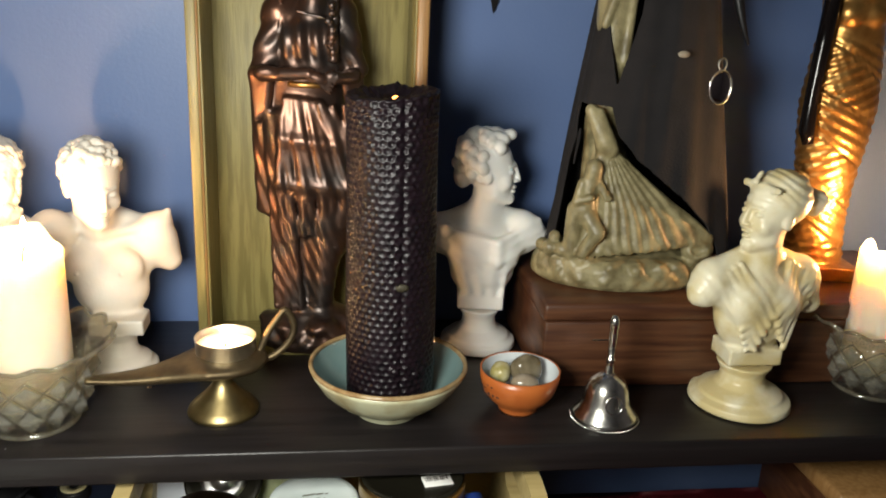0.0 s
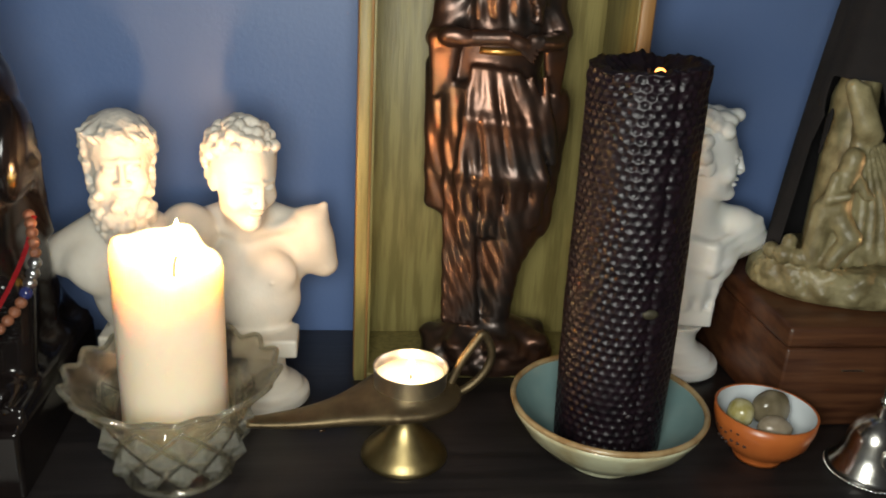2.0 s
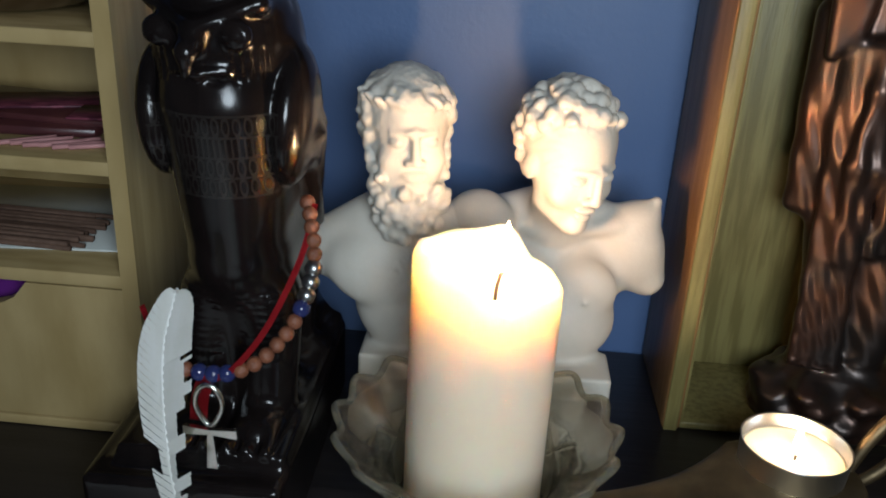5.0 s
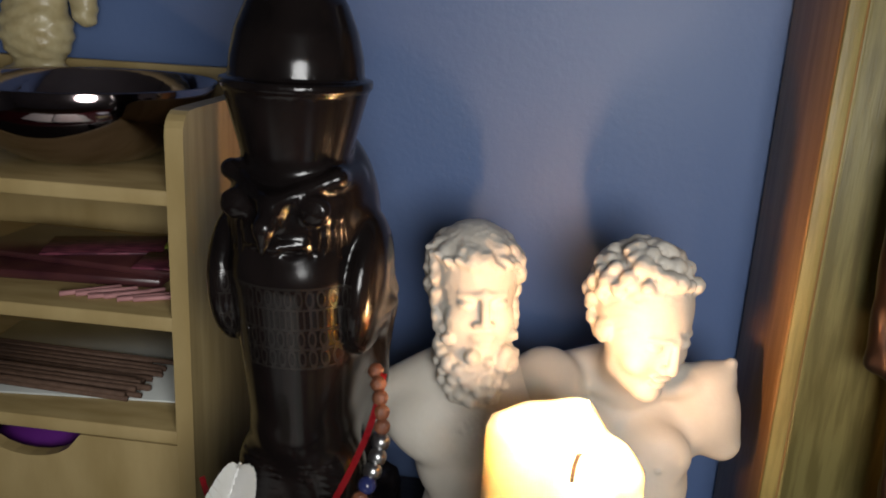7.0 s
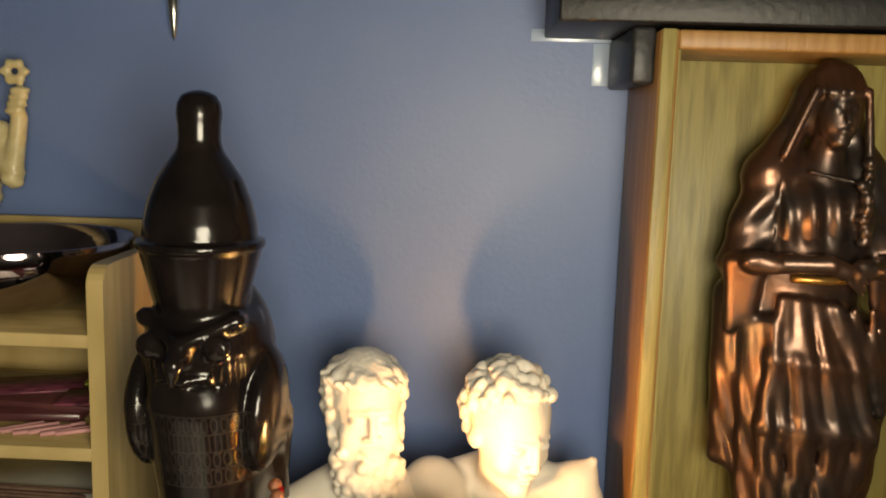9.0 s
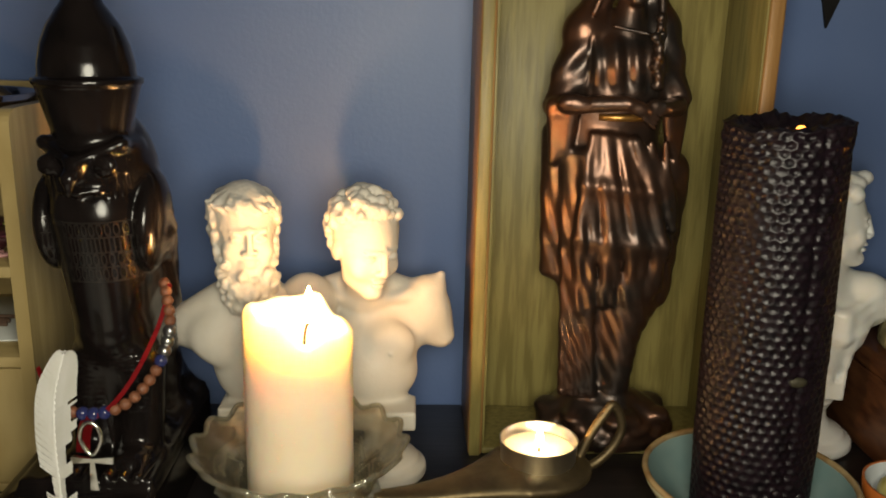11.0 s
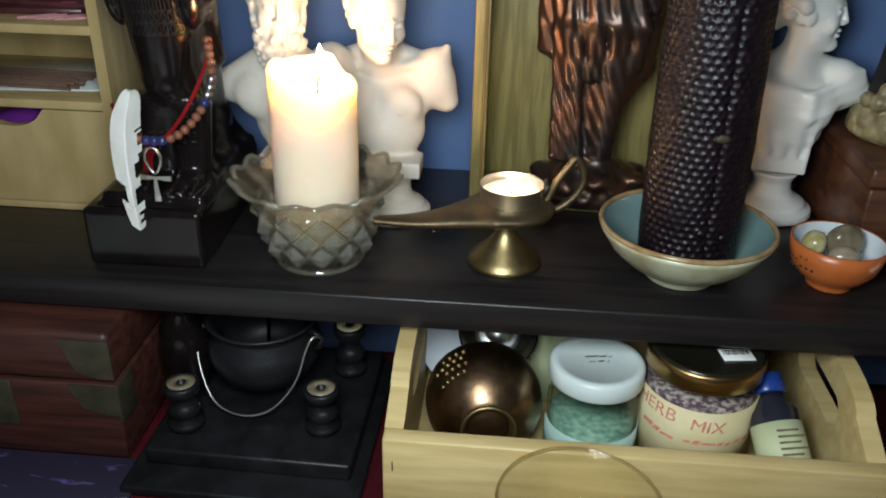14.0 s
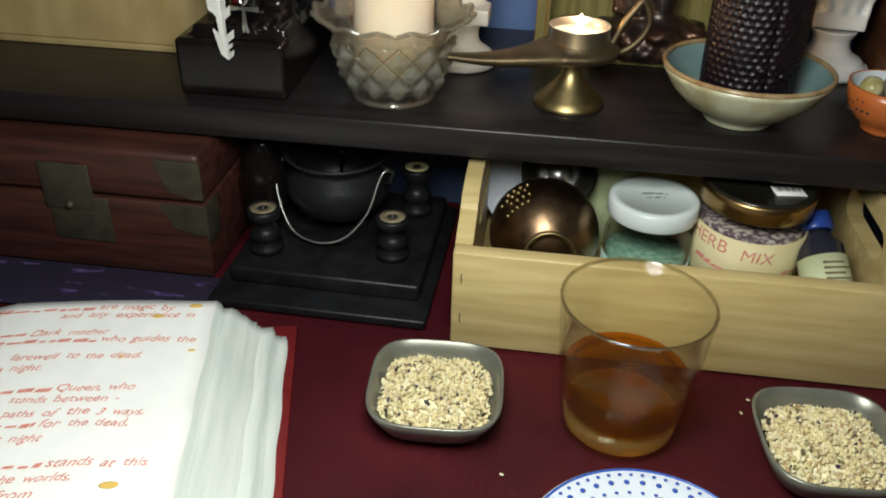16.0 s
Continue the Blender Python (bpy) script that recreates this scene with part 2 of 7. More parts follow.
M_GLASS = thin("pressed_glass", (0.93, 0.91, 0.84), 0.25, 0.07, 0.14, 0.015)
M_TUMBLER = thin("clear_glass", (0.97, 0.97, 0.93), 0.0, 0.02, 0.012)
M_HEAVYGLASS = thin("heavy_tumbler_glass", (0.99, 0.985, 0.95), 0.0, 0.02, 0.012)
M_SOLIDGLASS = thin("solid_glass", (0.96, 0.93, 0.8), 0.35, 0.02, 0.14)
M_CUTGLASS = thin("cut_glass_edge", (0.82, 0.79, 0.68), 0.25, 0.04, 0.16, 0.1)
# the spirit's matt golden share stands in for light gathered in it
M_WHISKY = thin("amber_spirit", (1.0, 0.6, 0.11), 0.0, 0.012, 0.012, 0.032)
M_GOLDLITGLASS = thin("amber_lit_glass_base", (1.0, 0.86, 0.42), 0.25, 0.02, 0.08, 0.1)
# whitish haze in the colour stands in for light bent by the facets
M_FACET = thin("cut_glass_facet", (0.93, 0.92, 0.84), 0.3, 0.08, 0.16, 0.13)
M_PAPER = material("white_paper", (0.84, 0.83, 0.79), 0.75, second=(0.88, 0.87, 0.83), scale=60, bump=0.1, bump_scale=200)
M_PAPEREDGE = material("grey_white_page_edge", (0.6, 0.66, 0.6), 0.8, second=(0.74, 0.78, 0.72), scale=160, stretch=(1, 0.08, 1), bump=0.15, bump_scale=300)
M_INK = material("red_ink", (0.62, 0.2, 0.15), 0.7, second=(0.74, 0.36, 0.3), scale=260)
M_STAIN = material("yellow_wax_stain", (0.72, 0.48, 0.12), 0.4)
M_COVER = material("red_book_cloth", (0.13, 0.007, 0.009), 0.5, second=(0.17, 0.012, 0.012), scale=120, bump=0.2, bump_scale=900)
M_RIBBON = material("red_ribbon", (0.42, 0.012, 0.02), 0.4)
M_BEAD = material("brown_seed_bead", (0.13, 0.045, 0.022), 0.45, second=(0.2, 0.075, 0.036), scale=200, bump=0.6, bump_scale=900)
M_BLUEBEAD = material("dark_blue_bead", (0.02, 0.025, 0.09), 0.15)
M_SILVERBEAD = material("silver_bead", (0.4, 0.4, 0.4), 0.3, 1.0)
M_FEATHER = material("white_feather", (0.78, 0.77, 0.72), 0.7, second=(0.84, 0.83, 0.8), scale=200, stretch=(1, 1, 0.2))
M_DISH = material("grey_metal_dish", (0.2, 0.2, 0.165), 0.33, 0.5, second=(0.26, 0.26, 0.21), scale=60)
M_SEED = material("seed_mix", (0.52, 0.44, 0.28), 0.6)
M_WHITELID = material("white_enamel_lid", (0.6, 0.67, 0.65), 0.3, second=(0.66, 0.72, 0.7), scale=60)
M_BLACKLID = material("black_lid", (0.02, 0.018, 0.012), 0.22, 0.3)
M_GOLDLID = material("gold_lid", (0.42, 0.27, 0.11), 0.3, 1.0)
M_TEAL = material("teal_salts", (0.1, 0.24, 0.2), 0.5, second=(0.3, 0.46, 0.4), scale=240, bump=0.6, bump_scale=700)
M_HERB = material("dried_lavender_mix", (0.09, 0.05, 0.085), 0.8, second=(0.5, 0.44, 0.44), scale=250, bump=1.0, bump_scale=600, fac=(0.42, 0.62))
M_LABEL = material("cream_label_paper", (0.62, 0.53, 0.28), 0.6, second=(0.66, 0.58, 0.34), scale=60)
M_GREENLABEL = material("pale_green_label", (0.5, 0.53, 0.32), 0.6)
M_TEALLABEL = material("pale_teal_label", (0.35, 0.5, 0.44), 0.6, second=(0.45, 0.58, 0.53), scale=100)
M_DARKGLASS = material("dark_bottle", (0.02, 0.02, 0.03), 0.12)
M_BLUECAP = material("blue_cap", (0.02, 0.05, 0.25), 0.3)
M_PALEGREEN = material("pale_green_candle", (0.36, 0.4, 0.22), 0.5, second=(0.46, 0.5, 0.3), scale=60, bump=0.4, bump_scale=150)
M_BLUEWHITE = material("white_porcelain", (0.68, 0.72, 0.78), 0.15)
M_COBALT = material("cobalt_glaze", (0.04, 0.1, 0.42), 0.15)
M_PINK = material("pink_card", (0.2, 0.05, 0.08), 0.5, second=(0.07, 0.015, 0.03), scale=120, stretch=(1, 5, 1), fac=(0.45, 0.55))
M_PINKSTICK = material("pink_incense", (0.5, 0.25, 0.25), 0.6)
M_DARKPACK = material("dark_maroon_packet", (0.05, 0.015, 0.02), 0.3, second=(0.09, 0.03, 0.03), scale=50)
M_LIME = material("lime_card", (0.22, 0.28, 0.03), 0.5)
M_INCENSE = material("brown_incense_stick", (0.09, 0.05, 0.032), 0.8, second=(0.13, 0.075, 0.05), scale=300)
M_PLASTIC = material("milky_plastic_sheet", (0.55, 0.58, 0.55), 0.25, second=(0.65, 0.67, 0.64), scale=30)
M_VIOLET = material("violet_silk", (0.12, 0.02, 0.2), 0.35)
M_TAPE = material("pale_blue_tape", (0.3, 0.4, 0.56), 0.2)
M_BLACKMETAL = material("black_bracket_metal", (0.02, 0.021, 0.023), 0.45, 0.4, second=(0.035, 0.036, 0.038), scale=90, bump=0.2)
M_FLAME = glow("candle_flame", (1.0, 0.55, 0.25), 570.0)
M_FLAMESMALL = glow("tealight_flame", (1.0, 0.6, 0.28), 190.0)
M_EMBER = glow("ember", (1.0, 0.3, 0.06), 6.0)


# ---- building blocks ----
def part(name, bm, mat, parent=None, label="", smooth=True):
    me = bpy.data.meshes.new(name)
    bm.normal_update()
    bm.to_mesh(me)
    bm.free()
    me.materials.append(mat)
    if smooth:
        me.shade_smooth()
    ob = new(name, me)
    ob.parent = parent
    if label:
        tagged(ob, label)
    return ob


def thing(name, place, label, category, rz=0.0, group="", kind=""):
    ob = new(name)
    ob.empty_display_size = 0.02
    ob.matrix_basis = pose(*place, 0, 0, rz)
    return tagged(ob, label, category, group, kind)


def lathe(profile, seg=48, wobble=None, cap=False):
    bm = bmesh.new()
    rings = []
    for r, z in profile:
        ring = []
        for i in range(seg):
            a = 2 * math.pi * i / seg
            rr, zz = (r, z) if wobble is None else wobble(r, z, a)
            ring.append(bm.verts.new((rr * math.cos(a), rr * math.sin(a), zz)))
        rings.append(ring)
    for p, q in zip(rings, rings[1:]):
        for i in range(seg):
            j = (i + 1) % seg
            bm.faces.new((p[i], p[j], q[j], q[i]))
    for ring, flip in ((rings[0], True), (rings[-1], False)):
        if cap and sum(v.co.xy.length for v in ring) / seg > 1e-5:
            bm.faces.new(ring[::-1] if flip else ring)
    bmesh.ops.remove_doubles(bm, verts=bm.verts, dist=1e-6)
    bmesh.ops.recalc_face_normals(bm, faces=bm.faces)
    return bm


def block(lo, hi, bevel=0.0015, seg=2):
    bm = bmesh.new()
    bmesh.ops.create_cube(bm, size=1)
    lo, hi = Vector(lo), Vector(hi)
    for v in bm.verts:
        v.co = Vector((lo[i] + (v.co[i] + 0.5) * (hi[i] - lo[i]) for i in range(3)))
    if bevel:
        bmesh.ops.bevel(bm, geom=bm.edges[:], offset=bevel, segments=seg, affect="EDGES", profile=0.5)
    return bm


def prism(outline, lo, hi, axis="z", bevel=0.0):
    """An outline in two coordinates, drawn out along the third."""
    bm = bmesh.new()

    def at(p, w):
        return {"z": (p[0], p[1], w), "y": (p[0], w, p[1]), "x": (w, p[0], p[1])}[axis]
    a = [bm.verts.new(at(p, lo)) for p in outline]
    b = [bm.verts.new(at(p, hi)) for p in outline]
    n = len(a)
    bm.faces.new(a), bm.faces.new(b[::-1])
    for i in range(n):
        bm.faces.new((a[i], b[i], b[(i + 1) % n], a[(i + 1) % n]))
    bmesh.ops.recalc_face_normals(bm, faces=bm.faces)
    if bevel:
        bmesh.ops.bevel(bm, geom=bm.edges[:], offset=bevel, segments=2, affect="EDGES", profile=0.5)
    return bm


def tube(points, radius, seg=8, closed=False):
    bm = bmesh.new()
    pts = [Vector(p) for p in points]
    n = len(pts)
    rings = []
    up = Vector((0.13, 0.31, 0.94)).normalized()
    for i, p in enumerate(pts):
        if closed:
            d = pts[(i + 1) % n] - pts[i - 1]
        else:
            d = pts[min(i + 1, n - 1)] - pts[max(i - 1, 0)]
        d.normalize()
        s = d.cross(up).normalized()
        w = s.cross(d)
        r = radius[i] if isinstance(radius, (list, tuple)) else radius
        rings.append([bm.verts.new(p + (s * math.cos(2 * math.pi * k / seg) + w * math.sin(2 * math.pi * k / seg)) * r) for k in range(seg)])
    for i in range(n if closed else n - 1):
        p, q = rings[i], rings[(i + 1) % n]
        for k in range(seg):
            bm.faces.new((p[k], p[(k + 1) % seg], q[(k + 1) % seg], q[k]))
    if not closed:
        bm.faces.new(rings[0][::-1]), bm.faces.new(rings[-1])
    bmesh.ops.recalc_face_normals(bm, faces=bm.faces)
    return bm


def ball(c, r, seg=16, rings=10):
    bm = bmesh.new()
    bmesh.ops.create_uvsphere(bm, u_segments=seg, v_segments=rings, radius=1)
    for v in bm.verts:
        v.co = Vector(c) + Vector((v.co[i] * (r[i] if isinstance(r, (list, tuple)) else r) for i in range(3)))
    return bm


def arc(c, r, a0, a1, n, plane="xz", squash=1.0):
    out = []
    for i in range(n):
        a = math.radians(a0 + (a1 - a0) * i / (n - 1))
        u, v = r * math.cos(a), r * squash * math.sin(a)
        out.append({"xz": (c[0] + u, c[1], c[2] + v), "xy": (c[0] + u, c[1] + v, c[2]), "yz": (c[0], c[1] + u, c[2] + v)}[plane])
    return out


def path_points(keys, per=8):
    out = []
    for i in range(len(keys) - 1):
        p0, p1, p2, p3 = (Vector(keys[max(0, min(len(keys) - 1, i + d))]) for d in (-1, 0, 1, 2))
        for j in range(per):
            t = j / per
            out.append(0.5 * (2 * p1 + (p2 - p0) * t + (2 * p0 - 5 * p1 + 4 * p2 - p3) * t * t + (3 * p1 - p0 - 3 * p2 + p3) * t ** 3))
    out.append(Vector(keys[-1]))
    return out


class Clay:
    """A body modelled as a distance field of blended shapes, turned into a mesh of quads."""

    def __init__(self, lo, hi, h):
        self.lo, self.h = np.array(lo, float), h
        self.n = [int(round((b - a) / h)) + 1 for a, b in zip(lo, hi)]
        self.axes = [self.lo[i] + h * np.arange(self.n[i]) for i in range(3)]
        self.d = np.full(self.n, 0.05)

    def span(self, lo, hi):
        s = []
        for i in range(3):
            a = int(np.clip((lo[i] - self.lo[i]) / self.h, 0, self.n[i] - 1))
            b = int(np.clip((hi[i] - self.lo[i]) / self.h + 2, 1, self.n[i]))
            s.append(slice(a, max(b, a + 1)))
        return tuple(s), np.meshgrid(*[self.axes[i][s[i]] for i in range(3)], indexing="ij")

    def blend(self, s, p, k, cut):
        a = self.d[s]
        if cut:
            a, p = -a, p
        g = np.maximum(k - np.abs(a - p), 0) / k
        m = np.minimum(a, p) - g * g * k / 4
        self.d[s] = -m if cut else m

    def ell(self, c, r, k=0.004, rz=0.0, rx=0.0, ry=0.0, cut=False):
        m = max(r) + k + 3 * self.h
        s, (x, y, z) = self.span([v - m for v in c], [v + m for v in c])
        q = Euler([radians(v) for v in (rx, ry, rz)]).to_matrix().transposed()
        x, y, z = x - c[0], y - c[1], z - c[2]
        u = [q[i][0] * x + q[i][1] * y + q[i][2] * z for i in range(3)]
        k0 = np.sqrt(sum((u[i] / r[i]) ** 2 for i in range(3)))
        k1 = np.sqrt(sum((u[i] / r[i] ** 2) ** 2 for i in range(3))) + 1e-9
        self.blend(s, k0 * (k0 - 1) / k1, k, cut)

    def cone(self, a, b, ra, rb, k=0.004, cut=False):
        m = max(ra, rb) + k + 3 * self.h
        s, (x, y, z) = self.span([min(u, v) - m for u, v in zip(a, b)], [max(u, v) + m for u, v in zip(a, b)])
        d = np.array(b, float) - np.array(a, float)
        t = np.clip(((x - a[0]) * d[0] + (y - a[1]) * d[1] + (z - a[2]) * d[2]) / (d @ d), 0, 1)
        p = np.sqrt((x - a[0] - t * d[0]) ** 2 + (y - a[1] - t * d[1]) ** 2 + (z - a[2] - t * d[2]) ** 2) - (ra + (rb - ra) * t)
        self.blend(s, p, k, cut)

    def cuboid(self, c, half, r=0.002, k=0.003, rz=0.0, cut=False):
        m = max(half) * 1.5 + k + 3 * self.h
        s, (x, y, z) = self.span([v - m for v in c], [v + m for v in c])
        ca, sa = math.cos(radians(rz)), math.sin(radians(rz))
        x, y, z = x - c[0], y - c[1], z - c[2]
        u, v = ca * x + sa * y, -sa * x + ca * y
        q = [np.abs(u) - half[0] + r, np.abs(v) - half[1] + r, np.abs(z) - half[2] + r]
        p = np.sqrt(sum(np.maximum(w, 0) ** 2 for w in q)) + np.minimum(np.maximum.reduce(q), 0) - r
        self.blend(s, p, k, cut)

    def turned(self, c, prof, k=0.002, squash=1.0):
        rs, zs = [p[0] for p in prof], [p[1] for p in prof]
        m = max(rs) + k + 3 * self.h
        s, (x, y, z) = self.span((c[0] - m, c[1] - m, c[2] + zs[0] - 0.006), (c[0] + m, c[1] + m, c[2] + zs[-1] + 0.006))
        x, y, z = x - c[0], (y - c[1]) / squash, z - c[2]
        p = np.maximum((np.sqrt(x * x + y * y) - np.interp(z, zs, rs)) * 0.8, np.maximum(zs[0] - z, z - zs[-1]))
        self.blend(s, p, k, False)

    def shift(self, fn):
        x, y, z = np.meshgrid(*self.axes, indexing="ij")
        self.d += fn(x, y, z)

    def curls(self, c, r, count, size, keep, rz=0.0, k=0.002):
        for i in range(count):
            v = 1 - 2 * (i + 0.5) / count
            a = i * 2.39996 + 0.35 * math.sin(i * 7.1)
            w = math.sqrt(1 - v * v)
            p = (w * math.cos(a), w * math.sin(a), v)
            if keep(*p):
                ca, sa = math.cos(radians(rz)), math.sin(radians(rz))
                q = (p[0] * r[0], p[1] * r[1], p[2] * r[2])
                e = size * (0.8 + 0.4 * (math.sin(i * 12.9) * 0.5 + 0.5))
                self.ell((c[0] + ca * q[0] - sa * q[1], c[1] + sa * q[0] + ca * q[1], c[2] + q[2]), (e, e, e), k)

    def build(self, name, mat):
        d, h = self.d, self.h
        d[0], d[-1], d[:, 0], d[:, -1], d[:, :, 0], d[:, :, -1] = (np.maximum(e, h * 0.3) for e in (d[0], d[-1], d[:, 0], d[:, -1], d[:, :, 0], d[:, :, -1]))
        ins = d < 0
        n = [v - 1 for v in d.shape]
        total, count = np.zeros((*n, 3)), np.zeros(n)
        for ax in range(3):
            o = [i for i in range(3) if i != ax]
            for da in (0, 1):
                for db in (0, 1):
                    s0 = [None] * 3
                    s0[ax], s0[o[0]], s0[o[1]] = slice(0, n[ax]), slice(da, da + n[o[0]]), slice(db, db + n[o[1]])
                    s1 = list(s0)
                    s1[ax] = slice(1, n[ax] + 1)
                    a, b = d[tuple(s0)], d[tuple(s1)]
                    cr = (a < 0) != (b < 0)
                    t = np.where(cr, a / np.where(cr, a - b, 1), 0)
                    count += cr
                    total[..., ax] += t * cr
                    total[..., o[0]] += da * cr
                    total[..., o[1]] += db * cr
        has = count > 0
        index = np.full(n, -1)
        index[has] = np.arange(has.sum())
        cell = np.argwhere(has)
        verts = self.lo + (cell + total[has] / count[has][:, None]) * h
        faces = []
        for ax in range(3):
            o = [(ax + 1) % 3, (ax + 2) % 3]
            s0, s1 = [slice(1, -1)] * 3, [slice(1, -1)] * 3
            s0[ax], s1[ax] = slice(0, -1), slice(1, None)
            a, b = ins[tuple(s0)], ins[tuple(s1)]
            at = np.argwhere(a != b)
            if not len(at):
                continue
            inside = a[tuple(at.T)]
            base = at + 1
            base[:, ax] -= 1
            quad = []
            for da, db in ((1, 1), (0, 1), (0, 0), (1, 0)):
                q = base.copy()
                q[:, o[0]] -= da
                q[:, o[1]] -= db
                quad.append(index[tuple(q.T)])
            quad = np.stack(quad, 1)
            quad[inside] = quad[inside]
            quad[~inside] = quad[~inside][:, ::-1]
            faces.append(quad)
        faces = np.concatenate(faces)
        faces = faces[(faces >= 0).all(1)][:, ::-1]
        me = bpy.data.meshes.new(name)
        me.from_pydata(verts.tolist(), [], faces[:, ::-1].tolist())
        me.materials.append(mat)
        me.shade_smooth()
        return new(name, me)


# ---- the room and its large surfaces ----
def structure(name, lo, hi, mat, label, bevel=0.0):
    return tagged(part(name, block(lo, hi, bevel), mat, None, "", bevel > 0), label, "", "", "structure")


structure("wall_north", (-1.6, WALL, 0.0), (1.6, WALL + 0.12, 2.45), M_WALL, "blue painted plaster wall behind the altar")
structure("wall_west", (-1.72, -2.4, 0.0), (-1.6, WALL + 0.12, 2.45), M_ROOM, "plain painted side wall in shade")
structure("wall_east", (1.6, -2.4, 0.0), (1.72, WALL + 0.12, 2.45), M_ROOM, "plain painted side wall in shade")
structure("wall_south", (-1.72, -2.52, 0.0), (1.72, -2.4, 2.45), M_ROOM, "plain painted wall behind the viewer")
structure("floor", (-1.72, -2.52, -0.1), (1.72, WALL + 0.12, 0.0), M_FLOOR, "brown boarded floor in the dark")
structure("ceiling", (-1.72, -2.52, 2.45), (1.72, WALL + 0.12, 2.55), M_ROOM, "plain painted ceiling")

# ---- altar table and shelf ----
altar = thing("altar_table", (0, 0, 0), "long dark table under a dark red cloth", "table")
part("tabletop", block((-0.75, -0.36, TABLE - 0.03), (0.75, 0.115, TABLE - 0.003), 0.003), M_BLACKWOOD, altar)
for lx in (-0.72, 0.66):
    for ly in (-0.33, 0.05):
        part("leg", block((lx, ly, 0), (lx + 0.06, ly + 0.06, TABLE - 0.0305), 0.003), M_BLACKWOOD, altar)


def draped():
    bm = bmesh.new()
    nx, ny = 150, 60
    grid = []
    for i in range(nx + 1):
        row = []
        for j in range(ny + 1):
            x, y = -0.76 + 1.52 * i / nx, -0.37 + 0.487 * j / ny
            row.append(bm.verts.new((x, y, TABLE - 0.0012 + 0.0008 * noise.noise((x * 14, y * 20, 3)))))
        grid.append(row)
    for i in range(nx):
        for j in range(ny):
            bm.faces.new((grid[i][j], grid[i + 1][j], grid[i + 1][j + 1], grid[i][j + 1]))
    front = [bm.verts.new((v[0].co.x, -0.372, TABLE - 0.22)) for v in grid]
    for i in range(nx):
        bm.faces.new((front[i], front[i + 1], grid[i + 1][0], grid[i][0]))
    bmesh.ops.solidify(bm, geom=bm.faces[:], thickness=0.001)
    return bm


cloth = tagged(part("altar_cloth", draped(), M_CLOTH), "dark red velvety cloth spread over the table", "tablecloth")
scarf = tagged(part("purple_scarf", block((-0.5, -0.075, TABLE + 0.0006), (-0.215, -0.025, TABLE + 0.0026), 0.0008), M_PURPLE), "dark scarf with violet lightning pattern on the table", "scarf")

shelf = thing("riser_shelf", (0, 0, 0), "long black-brown laminated shelf standing on the table", "shelf")
part("board", block((-0.66, 0.0, SHELF - 0.02), (0.66, 0.209, SHELF), 0.0016), M_SHELF, shelf)
for lx in (-0.66, 0.642):
    part("side_panel", block((lx, 0.004, TABLE), (lx + 0.018, 0.112, SHELF - 0.0202), 0.0012), M_SHELF, shelf)

wall_shelf = thing("wall_shelf", (0, 0, 0), "black wall shelf mounted above the wooden shadow box", "shelf")
part("board", block((-0.073, 0.135, 1.189), (0.7, 0.2105, 1.209), 0.0012), M_BLACKWOOD, wall_shelf)
part("bracket", block((-0.0385, 0.145, 1.163), (-0.0275, 0.2105, 1.1888), 0.002), M_BLACKMETAL, wall_shelf, "black metal bracket")
part("pale_top", block((-0.06, 0.131, 1.2095), (0.7, 0.2105, 1.219), 0.002), M_PAPER, wall_shelf, "pale cloth edge lying on the board")
tape = thing("tape_strip", (0, 0, 0), "shiny pale tape stuck on the blue wall", "tape")
part("strip", block((-0.08, WALL - 0.0008, 1.1875), (-0.03, WALL - 0.0001, 1.194), 0.0002), M_TAPE, tape)
part("strip", block((-0.047, WALL - 0.0008, 1.165), (-0.036, WALL - 0.0001, 1.1872), 0.0002), M_TAPE, tape)

pend = thing("wall_pendant", (-0.27, 0.206, 1.182), "slim silver pendant hanging on the blue wall", "pendant")
part("drop", lathe([(0.0, 0), (0.0013, 0.003), (0.003, 0.014), (0.0034, 0.022), (0.001, 0.028)], 16), M_SILVER, pend)
part("cord", tube([(0, 0, 0.028), (0, 0, 0.1)], 0.0005, 6), M_BLACKWOOD, pend)
pennant = tagged(part("hanging_pennant", prism([(0.195, 1.128), (0.218, 1.19), (0.18, 1.19)], 0.2075, 0.2105, "y"), M_VELVET), "black pointed pennant hanging against the wall", "pennant")

# ---- shadow box with bronze statue ----
shadow_box = thing("shadow_box", (0, 0, 0), "upright honey coloured wooden box open to the front", "box")
X0, X1, Y0, Y1, ZT, TH = -0.0275, 0.1375, 0.137, 0.2085, 1.187, 0.0085
part("side_panel", block((X0, Y0, SHELF), (X0 + TH, Y1, ZT), 0.0012), M_BOXEDGE, shadow_box, "orange-brown side panel")
part("side_panel", block((X1 - TH, Y0, SHELF), (X1, Y1, ZT), 0.0012), M_BOXEDGE, shadow_box, "orange-brown side panel")
part("top_panel", block((X0 + TH, Y0 + 0.001, ZT - TH), (X1 - TH, Y1, ZT), 0.0012), M_BOXEDGE, shadow_box)
part("bottom_panel", block((X0 + TH, Y0 + 0.001, SHELF), (X1 - TH, Y1, SHELF + 0.004), 0.001), M_BOXWOOD, shadow_box)
part("back_panel", block((X0 + TH, 0.198, SHELF + 0.004), (X1 - TH, Y1 - 0.001, ZT - TH), 0.0003), M_BOXWOOD, shadow_box)
